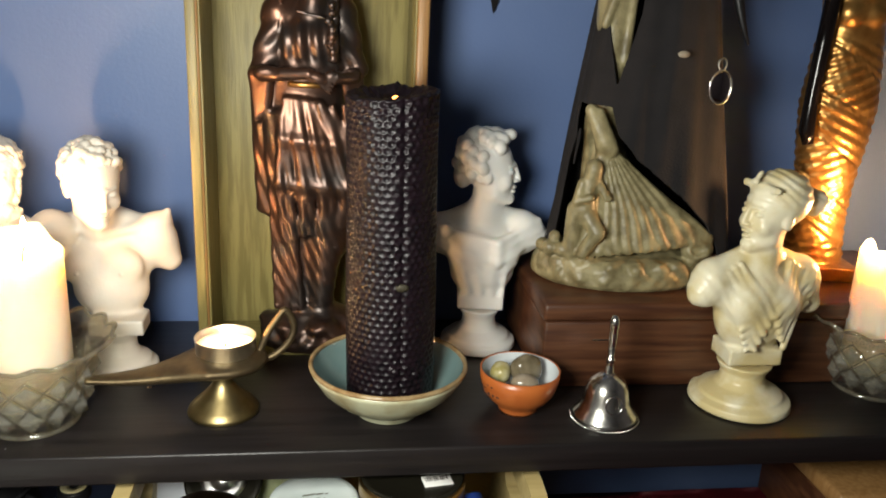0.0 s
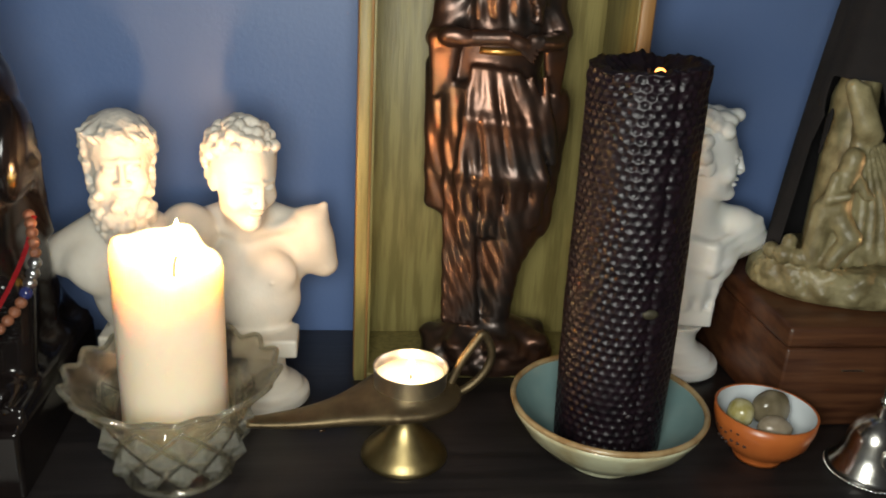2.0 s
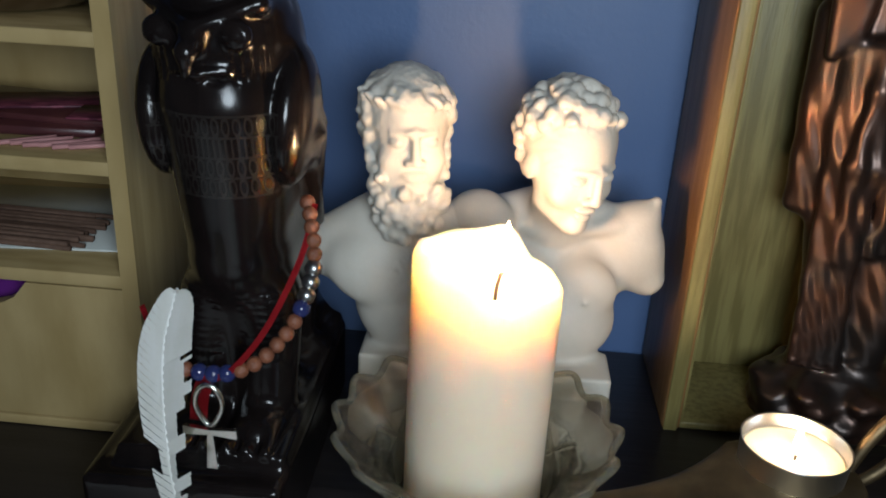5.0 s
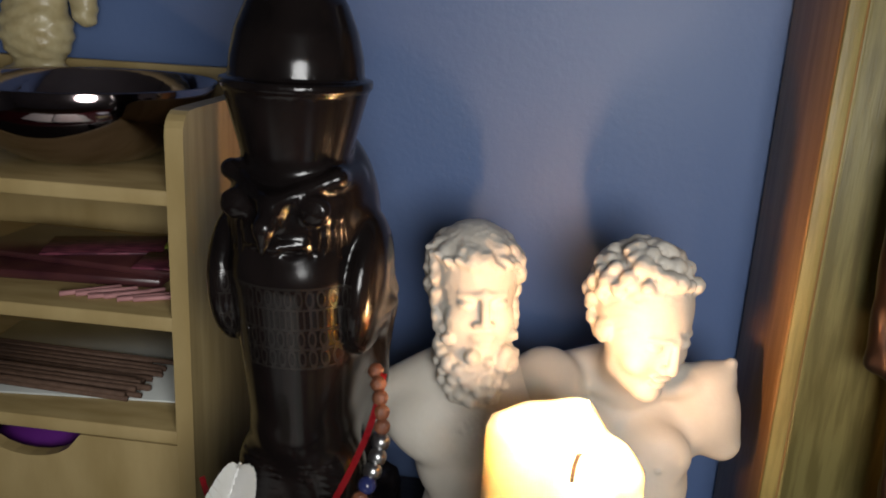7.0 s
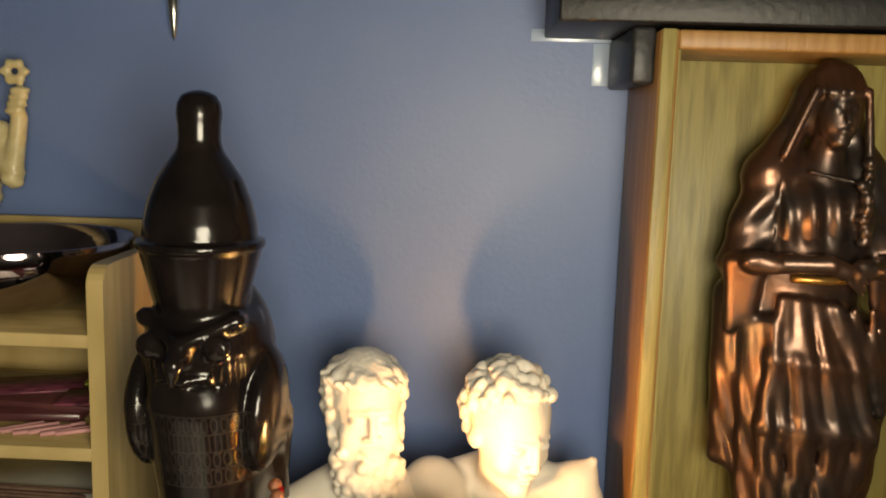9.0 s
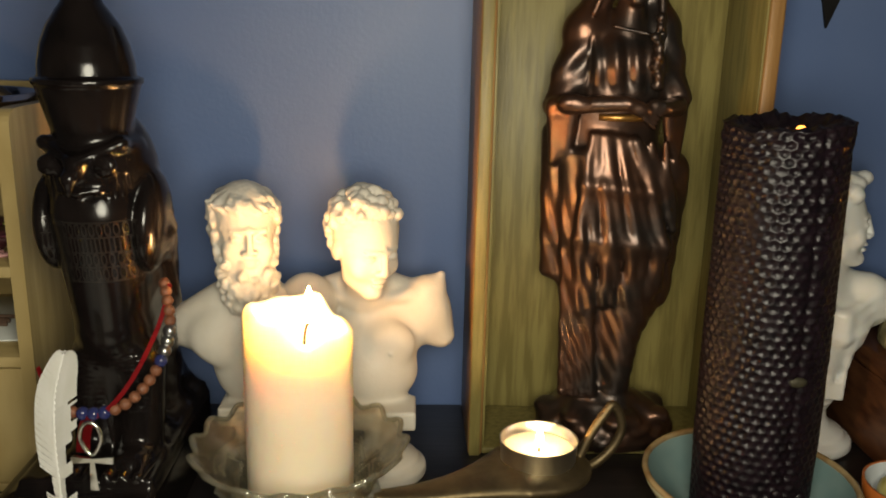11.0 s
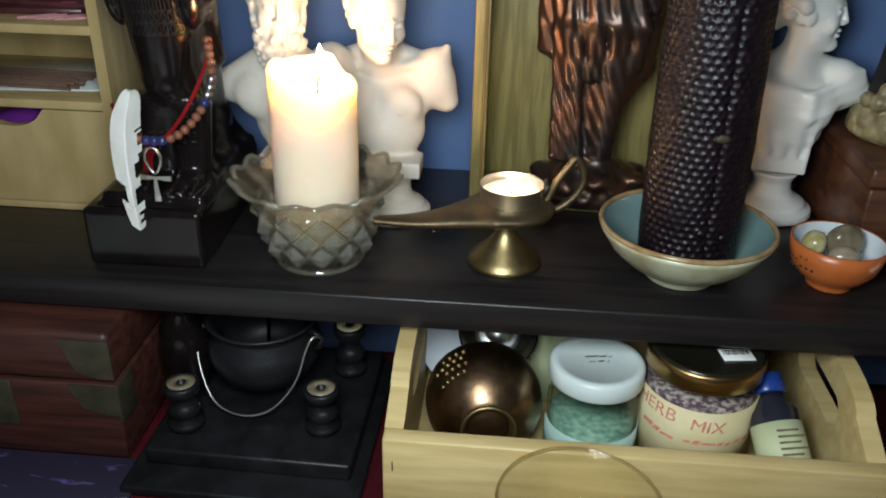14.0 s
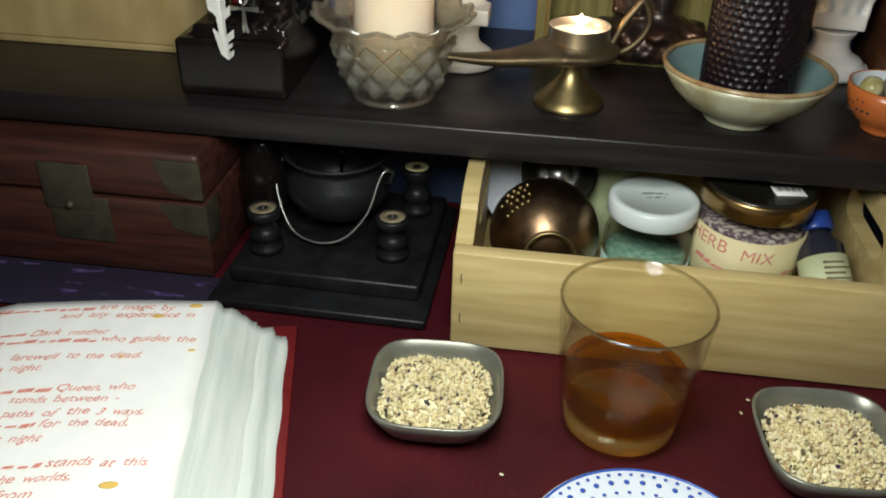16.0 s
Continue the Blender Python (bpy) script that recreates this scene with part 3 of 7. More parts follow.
for lx in (X0 + TH + 0.0001, X1 - TH - 0.0013):
    part("lining", block((lx, Y0 + 0.0015, SHELF + 0.0042), (lx + 0.0012, 0.1978, ZT - TH - 0.0002), 0.0002), M_BOXWOOD, shadow_box, "paler inner board")
part("face_strip", block((X0 + 0.0005, Y0 - 0.0015, SHELF), (X0 + TH - 0.0015, Y0 - 0.0001, ZT), 0.0005), M_BOXWOOD, shadow_box, "paler front edge")


def bronze_statue():
    """A veiled robed figure: one arm laid across the belt, a mantle gathered at the hip."""
    c = Clay((-0.056, -0.036, 0), (0.05, 0.036, 0.312), 0.00108)
    c.turned((0, 0.0, 0), [(0.041, 0), (0.043, 0.006), (0.037, 0.018), (0.026, 0.027), (0.012, 0.034)], squash=0.66)
    for i in range(26):
        a = i * 2.4
        c.ell((0.034 * math.cos(a), 0.021 * math.sin(a), 0.008 + 0.012 * (i % 3) / 2), (0.01, 0.008, 0.005), 0.005, rz=i * 31)
    # under-robe down to the feet, with the mantle hanging to the knee on one side
    c.turned((-0.009, 0.004, 0.024), [(0.0185, 0), (0.018, 0.012), (0.0185, 0.035), (0.023, 0.07), (0.0285, 0.11), (0.031, 0.15), (0.029, 0.18)], k=0.006, squash=0.6)
    c.cone((0.012, 0.004, 0.085), (0.02, 0.004, 0.16), 0.015, 0.017, 0.012)
    c.cone((0.0255, 0.003, 0.096), (0.0285, 0.003, 0.17), 0.0105, 0.0125, 0.008)
    c.cone((-0.0385, 0.006, 0.108), (-0.039, 0.006, 0.19), 0.0058, 0.008, 0.008)
    c.cone((0.004, -0.006, 0.03), (0.009, -0.004, 0.1), 0.008, 0.013, 0.008)
    # upper body under the veil
    c.ell((-0.004, 0.003, 0.222), (0.028, 0.0175, 0.036), 0.01)
    c.ell((-0.011, -0.008, 0.232), (0.0105, 0.0085, 0.011), 0.006)
    c.ell((0.007, -0.008, 0.232), (0.0105, 0.0085, 0.011), 0.006)
    c.cone((-0.026, 0.003, 0.249), (-0.0395, 0.001, 0.207), 0.0105, 0.0085, 0.006)
    c.cone((0.0175, 0.003, 0.25), (0.0285, 0.0, 0.212), 0.0105, 0.0085, 0.006)
    # wide sleeves hanging from the forearms
    for i in range(4):
        c.cone((-0.043 + 0.0035 * i, -0.006 - 0.002 * i, 0.208), (-0.0415 + 0.0025 * i, -0.005 - 0.0015 * i, 0.176 + 0.003 * i), 0.0042, 0.0028, 0.0022)
        c.cone((0.031 - 0.0035 * i, -0.006 - 0.0025 * i, 0.21), (0.0295 - 0.002 * i, -0.006 - 0.0015 * i, 0.178 + 0.004 * i), 0.004, 0.0028, 0.0022)
    c.cone((-0.036, -0.013, 0.2085), (-0.0045, -0.0245, 0.2105), 0.0054, 0.0042, 0.0012)
    c.ell((0.001, -0.0248, 0.208), (0.0075, 0.0036, 0.0042), 0.0015, ry=22)
    for i in range(4):
        c.cone((0.004, -0.0255, 0.2095 - 0.0022 * i), (0.0135 - 0.001 * i, -0.0245, 0.2045 - 0.0024 * i), 0.0013, 0.001, 0.0008)
    c.cone((0.0275, -0.012, 0.209), (0.0145, -0.0215, 0.207), 0.0048, 0.0038, 0.0012)
    c.ell((0.011, -0.0225, 0.2095), (0.0052, 0.0034, 0.0038), 0.0015)
    # neck, face, fringe and the veil that frames them
    c.ell((0.0, 0.003, 0.2865), (0.0145, 0.0135, 0.0168), 0.004)
    c.cone((-0.009, 0.007, 0.283), (-0.0265, 0.006, 0.25), 0.0065, 0.009, 0.009)
    c.cone((0.009, 0.007, 0.283), (0.0175, 0.006, 0.25), 0.0055, 0.009, 0.009)
    c.cone((-0.002, 0.0, 0.25), (-0.001, -0.002, 0.27), 0.0098, 0.0065, 0.004)
    c.ell((-0.0002, -0.0065, 0.2775), (0.0092, 0.0098, 0.0148), 0.0015)
    c.ell((-0.0008, -0.0118, 0.2655), (0.0045, 0.0042, 0.0034), 0.003)
    c.cone((0.0, -0.0156, 0.282), (-0.0003, -0.0185, 0.2745), 0.0011, 0.0016, 0.0012)
    for e in (-1, 1):
        c.ell((e * 0.0042, -0.0168, 0.2805), (0.0032, 0.0026, 0.0019), 0.0012, cut=True)
        c.ell((e * 0.0041, -0.0142, 0.2803), (0.0021, 0.0014, 0.0012), 0.0005)
    c.ell((-0.0005, -0.0155, 0.2705), (0.0028, 0.0014, 0.0009), 0.0006)
    c.ell((-0.0005, -0.0151, 0.2686), (0.0022, 0.0013, 0.0009), 0.0006)
    for i in range(6):
        u = (i - 2.5) / 2.5
        c.cone((u * 0.0085, -0.0045 + 0.003 * u * u, 0.2975 - 0.002 * u * u), (u * 0.0105, -0.0138 + 0.006 * u * u, 0.2875), 0.0024, 0.0024, 0.0014)
    c.cone((-0.0118, -0.009, 0.2885), (-0.0235, -0.008, 0.2585), 0.0018, 0.0022, 0.0012)
    c.cone((0.0118, -0.009, 0.2885), (0.0135, -0.0125, 0.256), 0.0018, 0.0022, 0.0012)
    c.cone((0.0135, -0.0125, 0.256), (0.0142, -0.0165, 0.22), 0.0022, 0.0026, 0.002)
    for i in range(8):
        c.ell((0.0105 + 0.0016 * math.sin(i * 2.2), -0.0175, 0.22 + i * 0.0052), (0.0032, 0.0026, 0.0028), 0.001, rz=i * 40)
    c.cone((-0.013, -0.0125, 0.2515), (0.006, -0.0145, 0.2475), 0.0011, 0.0013, 0.0012)
    # deep curved folds that fan out from the hip and sweep towards the other knee
    for u, fat in ((0.0, 1.1), (0.13, 0.7), (0.3, 1.25), (0.42, 0.75), (0.6, 1.2), (0.74, 0.8), (0.92, 1.1), (1.0, 0.7)):
        swell = math.sin(u * 3.14)
        keys = [(-0.022 + 0.026 * u, -0.0155, 0.192 - 0.003 * u), (-0.024 + 0.04 * u, -0.017 - 0.0025 * swell, 0.164 - 0.004 * u), (-0.025 + 0.05 * u ** 0.9, -0.0165 - 0.0025 * swell, 0.132 - 0.004 * u), (-0.023 + 0.046 * u, -0.0115 - 0.002 * swell, 0.088 + 0.012 * u)]
        for a, b, ra, rb in zip(keys, keys[1:], (0.0012, 0.0026, 0.0036), (0.0026, 0.0036, 0.0022)):
            c.cone(a, b, ra * fat, rb * fat, 0.005)
    for i in range(4):
        c.cone((-0.034 + 0.003 * i, -0.006 - 0.0025 * i, 0.18), (-0.029 + 0.0062 * i, -0.0085 - 0.0008 * i, 0.033), 0.0022 + 0.0006 * (i % 2), 0.0026, 0.0045)
    for i in range(3):
        c.cone((0.004 + 0.008 * i, -0.0165, 0.188), (0.022 + 0.004 * i, -0.0135, 0.155 - 0.008 * i), 0.0016, 0.0028, 0.005)

    def folds(x, y, z):
        low = np.clip((0.19 - z) / 0.03, 0, 1) * np.clip((z - 0.03) / 0.02, 0, 1)
        w = x - 2.2 * np.clip(0.195 - z, 0, 1) ** 2 + 0.001 * np.sin(75 * z + 90 * x)
        chest = np.clip((z - 0.212) / 0.01, 0, 1) * np.clip((0.248 - z) / 0.01, 0, 1) * (np.abs(x + 0.003) < 0.02)
        veil = np.clip((z - 0.262) / 0.01, 0, 1) * np.clip((y + 0.002) / 0.003, 0, 1)
        sleeve = np.clip((z - 0.2) / 0.01, 0, 1) * np.clip((0.252 - z) / 0.01, 0, 1) * (np.abs(x + 0.005) > 0.02)
        return 0.0003 * low * np.sin(2 * np.pi * w / 0.0078 + 1.2 * np.sin(42 * z)) + 0.0011 * chest * np.sin(560 * x + 40 * z + 1.5 * np.sin(60 * z)) + 0.0005 * veil * np.sin(500 * x) + 0.0008 * sleeve * np.sin(330 * (z + 0.8 * np.abs(x)))
    c.shift(folds)
    c.shift(lambda x, y, z: 0.0006 * np.sin(430 * x + 2) * np.sin(390 * y) * np.sin(300 * z) * (z < 0.035))
    ob = c.build("bronze_statue", M_BRONZE)
    ob.location = (0.059, 0.157, SHELF + 0.0042)
    return tagged(ob, "copper-bronze robed standing statue inside the wooden box", "statue")


bronze_statue()
tagged(part("statue_belt", tube(arc((0.053, 0.1585, SHELF + 0.2065), 0.0215, 235, 318, 12, "xy"), 0.0021, 8), M_GOLD), "thin gilt belt round the bronze statue", "belt")


# ---- plaster busts ----
def head(c, o, yaw, s, hair, k=0.0011, nod=0.0):
    """A plain carved head: o is its middle, yaw 0 looks to the viewer."""
    ca, sa = math.cos(radians(yaw)), math.sin(radians(yaw))

    def p(x, y, z):
        y, z = y * math.cos(radians(nod)) - z * math.sin(radians(nod)), y * math.sin(radians(nod)) + z * math.cos(radians(nod))
        return (o[0] + s * (ca * x - sa * y), o[1] + s * (sa * x + ca * y), o[2] + s * z)

    def r(*v):
        return tuple(s * w for w in v)
    c.ell(p(0, 0.003, 0.006), r(0.0168, 0.0205, 0.0192), 0.004, rz=yaw, rx=nod)
    c.ell(p(0, -0.0055, -0.006), r(0.0138, 0.014, 0.0178), 0.005, rz=yaw, rx=nod)
    c.cone(p(-0.008, -0.005, -0.0175), p(-0.0025, -0.0145, -0.0225), 0.0042 * s, 0.0038 * s, 0.005)
    c.cone(p(0.008, -0.005, -0.0175), p(0.0025, -0.0145, -0.0225), 0.0042 * s, 0.0038 * s, 0.005)
    c.ell(p(0, -0.0168, -0.0222), r(0.0042, 0.0036, 0.0034), 0.003, rz=yaw, rx=nod)
    for e in (-1, 1):
        c.ell(p(e * 0.0066, -0.0204, 0.0), r(0.0048, 0.0038, 0.003), 0.0022, rz=yaw, rx=nod, cut=True)
        c.ell(p(e * 0.0064, -0.0158, -0.0002), r(0.0036, 0.0031, 0.0022), 0.0006, rz=yaw, rx=nod)
        c.cone(p(e * 0.0022, -0.0197, 0.0042), p(e * 0.0092, -0.0158, 0.0036), 0.0011 * s, 0.0008 * s, 0.0016)
        c.ell(p(e * 0.0088, -0.0128, -0.0085), r(0.0045, 0.0042, 0.0048), 0.004, rz=yaw, rx=nod)
        c.ell(p(e * 0.0028, -0.0205, -0.0078), r(0.0019, 0.0022, 0.0016), 0.001, rz=yaw, rx=nod)
        c.ell(p(e * 0.0155, 0.001, -0.004), r(0.0022, 0.0042, 0.006), 0.0012, rz=yaw, rx=nod)
    c.cone(p(0, -0.0188, 0.005), p(0, -0.0225, -0.0068), 0.0015 * s, 0.0021 * s, 0.0014)
    c.ell(p(0, -0.0193, -0.0128), r(0.0046, 0.0024, 0.0013), 0.0007, rz=yaw, rx=nod)
    c.ell(p(0, -0.0187, -0.0163), r(0.0037, 0.0024, 0.0015), 0.0007, rz=yaw, rx=nod)
    c.ell(p(0, -0.0212, -0.0146), r(0.0046, 0.0016, 0.0006), 0.0005, rz=yaw, rx=nod, cut=True)
    if hair == "curly":
        c.curls(p(0, 0.003, 0.006), r(0.0178, 0.0212, 0.0203), 210, 0.0029 * s, lambda x, y, z: z > 0.1 + 0.42 * max(0, -y) or (y > -0.15 and z > -0.7 and (abs(x) < 0.85 or y > 0.25 or z > 0.0)), yaw, 0.0014)
    if hair == "beard":
        c.curls(p(0, 0.003, 0.006), r(0.0183, 0.0216, 0.0206), 190, 0.0027 * s, lambda x, y, z: (0.7 > z > 0.28 + 0.25 * max(0, -y)) or (y > -0.45 and 0.6 > z > -0.95 and abs(x) > 0.4), yaw, 0.0015)
        c.ell(p(0, 0.0035, 0.009), r(0.0178, 0.0208, 0.019), 0.003, rz=yaw, rx=nod)
        c.ell(p(0, -0.012, -0.027), r(0.0135, 0.01, 0.0165), 0.006, rz=yaw, rx=nod)
        for e in (-1, 1):
            for i in range(9):
                u = i / 8
                w = 0.0026 * s * (1 + 0.2 * math.sin(i * 5))
                c.ell(p(e * (0.0165 - 0.0068 * u * u), 0.001 - 0.0145 * u, 0.002 - 0.03 * u), (w, w, w), k)
        c.curls(p(0, -0.01, -0.0235), r(0.0152, 0.0132, 0.0215), 150, 0.0026 * s, lambda x, y, z: y < 0.35 and (z < 0.22 or abs(x) > 0.78), yaw, k)
        c.ell(p(0, -0.0215, -0.0145), r(0.004, 0.002, 0.0012), 0.0008, rz=yaw, rx=nod)
        for i in range(15):
            a = -1.9 + 3.8 * i / 14
            c.ell(p(0.0172 * math.sin(a), 0.002 - 0.019 * math.cos(a), 0.0145 + 0.001 * (i % 2)), r(0.0042, 0.0019, 0.0019), 0.0014, rz=yaw, rx=nod + math.degrees(a), ry=35)
    if hair in ("beard", "curly"):
        def strands(x, y, z):
            x, y, z = (x - o[0]) / s, (y - o[1]) / s, (z - o[2]) / s
            x, y = ca * x + sa * y, -sa * x + ca * y
            low = -0.06 if hair == "beard" else -0.012
            face = (y < -0.006) & (np.abs(x) < 0.0125) & (z < 0.0125) & (z > (-0.0165 if hair == "beard" else -0.05))
            zone = (z > low) & ~face & (x * x + (y + 0.004) ** 2 < 0.028 ** 2) & ((hair == "beard") | (z > -0.004) | (y > 0.006))
            if hair == "beard":
                zone &= (z > -0.03) | (y < -0.011)
            return zone * 0.0003 * np.sin(1500 * x + 2.2 * np.sin(420 * z + 300 * y)) * np.sin(1250 * z + 600 * y + 2.0 * np.sin(500 * x))
        c.shift(strands)
    if hair == "waved":
        c.curls(p(0, 0.004, 0.0085), r(0.018, 0.021, 0.0198), 100, 0.0042 * s, lambda x, y, z: z > 0.15 + 0.5 * max(0, -y) or (y > 0.0 and z > -0.75), yaw, k)
        for i in range(7):
            c.ell(p(0.007 * math.sin(i * 2.1), -0.014 + 0.0025 * i, 0.0255 + 0.0015 * math.cos(i * 1.7)), r(0.0055, 0.005, 0.0045), 0.002, rz=yaw, rx=nod)
        c.ell(p(0, 0.02, -0.007), r(0.009, 0.007, 0.009), 0.004, rz=yaw, rx=nod)
    if hair == "bun":
        c.ell(p(0, 0.0055, 0.009), r(0.019, 0.0205, 0.0195), 0.002, rz=yaw, rx=nod)
        c.ell(p(0, 0.0335, 0.0045), r(0.0095, 0.0105, 0.0095), 0.002, rz=yaw, rx=nod)
        c.cone(p(-0.016, -0.012, 0.017), p(0.016, -0.012, 0.017), 0.0022 * s, 0.0022 * s, 0.002)
        c.cone(p(0, -0.018, 0.021), p(0, -0.0135, 0.0275), 0.0025 * s, 0.001 * s, 0.002)


SOCLE = [(0.0235, 0), (0.0252, 0.002), (0.0248, 0.0065), (0.0215, 0.0085), (0.0205, 0.011), (0.0135, 0.0155), (0.0112, 0.02), (0.0108, 0.0255), (0.0128, 0.03), (0.0138, 0.0325)]


def nude_bust(name, place, yaw, hair, mat, label, shift=0.0, head_yaw=0.0, drop=0.0, nod=0.0, lean=0.0):
    c = Clay((-0.058, -0.036, 0), (0.052, 0.048, 0.178), 0.0009)
    c.turned((0, 0, 0), SOCLE)
    c.cuboid((0, 0, 0.0375), (0.0185, 0.0125, 0.0055), 0.001, 0.0015)
    x, y = shift, lean
    if hair == "beard":
        # smooth shoulders sweeping down to points, cut away beneath
        c.ell((x, 0.003, 0.068), (0.021, 0.0155, 0.028), 0.006)
        c.ell((x, 0.004, 0.088), (0.03, 0.0165, 0.021), 0.008)
        for s in (-1, 1):
            c.cone((x + s * 0.006, 0.004, 0.106), (x + s * 0.037, 0.004, 0.089), 0.0115, 0.0095, 0.009)
            c.cone((x + s * 0.016, 0.001, 0.082), (x + s * 0.041, 0.003, 0.083), 0.0135, 0.0062, 0.008)
            c.ell((x + s * 0.014, -0.008, 0.083), (0.0145, 0.0075, 0.0135), 0.008)
    else:
        c.ell((x * 0.6, 0.002 + y * 0.5, 0.06), (0.026, 0.0165, 0.022), 0.006)
        c.ell((x, 0.002 + y, 0.08), (0.035, 0.017, 0.021), 0.008)
        for s in (-1, 1):
            c.ell((x + s * 0.0145, -0.0095 + y * 0.8, 0.078), (0.0145, 0.0085, 0.0125), 0.006, rz=-s * 12)
            c.ell((x + s * 0.035, 0.003 + y, 0.09), (0.0135, 0.0125, 0.0165), 0.007)
            c.cone((x + s * 0.008, 0.004 + y, 0.108), (x + s * 0.032, 0.004 + y, 0.1), 0.009, 0.0085, 0.008)
            c.cone((x + s * 0.003, -0.0085 + y, 0.1), (x + s * 0.026, -0.004 + y, 0.1045), 0.0028, 0.003, 0.004)
            c.ell((x + s * 0.015, -0.0185 + y * 0.8, 0.0745), (0.0012, 0.0012, 0.0012), 0.001)
        c.cone((x - 0.037, 0.003 + y, 0.095), (x - 0.0425, -0.004 + y, 0.082), 0.0135, 0.0105, 0.005)
        c.cone((x + 0.038, 0.004 + y, 0.095), (x + 0.0435, 0.003 + y, 0.078), 0.0105, 0.0085, 0.005)
    if hair == "curly":
        c.ell((x - 0.033, -0.007 + y, 0.099), (0.0165, 0.015, 0.0178), 0.0035)
        c.ell((x + 0.036, 0.004 + y, 0.106), (0.0105, 0.009, 0.0075), 0.004, ry=-8)
        c.cone((x + 0.04, 0.004 + y, 0.108), (x + 0.0435, 0.004 + y, 0.1135), 0.005, 0.0025, 0.003)
    c.cone((x, 0.003 + y, 0.1), (x, -0.002, 0.13), 0.0125, 0.0105, 0.006)
    head(c, (x + 0.001, -0.003, 0.1435 - drop), head_yaw, 1.04 if hair == "curly" else 0.98, hair, 0.0011, nod)
    ob = c.build(name, mat)
    ob.matrix_basis = pose(*place, 0, 0, yaw)
    return tagged(ob, label, "bust")


nude_bust("plaster_bust", (-0.0785, 0.117, SHELF), 0, "curly", M_PLASTER, "ivory plaster bust of a curly-haired youth on a round socle", -0.011, 34, 0.003, 19, 0.02)
nude_bust("plaster_bust", (-0.153, 0.122, SHELF), 0, "beard", M_PLASTER, "ivory plaster bust of a bearded man on a round socle", -0.002, 17)


def draped_bust(name, place, yaw, hair, mat, label, wide, head_yaw, tall, base):
    c = Clay((-0.06 * wide, -0.04, 0), (0.062 * wide, 0.042, 0.18 * tall), 0.0011)
    c.turned((0, 0, 0), [(r * base, z) for r, z in SOCLE])
    c.cuboid((0, 0, 0.041), (0.0195 * wide, 0.0145, 0.006), 0.001, 0.002, rz=-8)
    c.ell((0, 0.0, 0.067), (0.028 * wide, 0.0195, 0.025), 0.006)
    c.ell((0, 0.002, 0.086), (0.037 * wide, 0.0195, 0.02), 0.008)
    for s in (-1, 1):
        c.ell((s * 0.037 * wide, 0.003, 0.092), (0.0125 * wide, 0.013, 0.0145), 0.007)
        c.ell((s * 0.014, -0.0105, 0.079), (0.0125, 0.0095, 0.0125), 0.006)
        c.cone((s * 0.008, 0.004, 0.11), (s * 0.034 * wide, 0.004, 0.1), 0.009, 0.0085, 0.008)
    if hair == "waved":
        for i in range(3):
            c.cone((-0.036 + 0.003 * i, -0.008, 0.1 - 0.007 * i), (0.008, -0.0195, 0.091 - 0.0075 * i), 0.002, 0.0026, 0.005)
            c.cone((0.008, -0.0195, 0.091 - 0.0075 * i), (0.042, -0.004, 0.106 - 0.006 * i), 0.0026, 0.002, 0.005)
        c.cone((0.03, 0.0, 0.1), (0.054, 0.002, 0.086), 0.012, 0.006, 0.006)
        c.ell((-0.031, -0.012, 0.1), (0.0055, 0.004, 0.0055), 0.0015)
        for i in range(4):
            c.cone((-0.02 + 0.012 * i, -0.0165, 0.076), (-0.012 + 0.009 * i, -0.0145, 0.05), 0.0008, 0.0012, 0.005)
    else:
        for s in (-1, 1):
            for i in range(5):
                c.cone((s * (0.02 + 0.0042 * i), -0.006, 0.108 - 0.003 * i), (0.003 + s * (0.0015 + 0.0024 * i), -0.019, 0.074 - 0.006 * i), 0.0019, 0.0022, 0.0024)
        for i in range(4):
            c.cone((0.036, -0.009, 0.096 - 0.006 * i), (-0.02 + 0.002 * i, -0.0165, 0.064 - 0.005 * i), 0.0018, 0.002, 0.0022)
        c.cone((-0.036, 0.002, 0.093), (-0.043, 0.001, 0.086), 0.0105, 0.0095, 0.005)
        c.cone((0.036, 0.002, 0.093), (0.046, 0.002, 0.074), 0.0105, 0.008, 0.005)
    c.cone((0, 0.002, 0.105), (0.001, 0.0, 0.133 * tall), 0.0125, 0.0108, 0.006)

    def folds(x, y, z):
        on = np.clip((z - 0.048) / 0.006, 0, 1) * np.clip((0.106 - z) / 0.006, 0, 1)
        if hair == "waved":
            return 0.00018 * on * np.sin(620 * (z - 9 * (x - 0.008) ** 2))
        return 0.0002 * on * np.sin(560 * (z - 1.15 * np.abs(x - 0.003)) + 1.6 * np.sin(110 * x))
    c.shift(folds)
    head(c, (0.001, -0.001, 0.1455 * tall), head_yaw, 1.0, hair)
    if hair == "bun":
        c.shift(lambda x, y, z: 0.00045 * np.clip((z - 0.15 * tall) / 0.004, 0, 1) * np.sin(1000 * z + 420 * x + 3 * np.sin(160 * x)))
    ob = c.build(name, mat)
    ob.matrix_basis = pose(*place, 0, 0, yaw)
    return tagged(ob, label, "bust")


draped_bust("white_bust", (0.189, 0.158, SHELF), 0, "waved", M_MARBLE, "white resin bust in a draped cloak looking aside", 0.92, 78, 1.0, 1.2)
draped_bust("ivory_bust", (0.363, 0.052, SHELF), 8, "bun", M_IVORY, "yellowed ivory bust of a woman with tied-up hair", 1.0, -86, 0.985, 1.42)


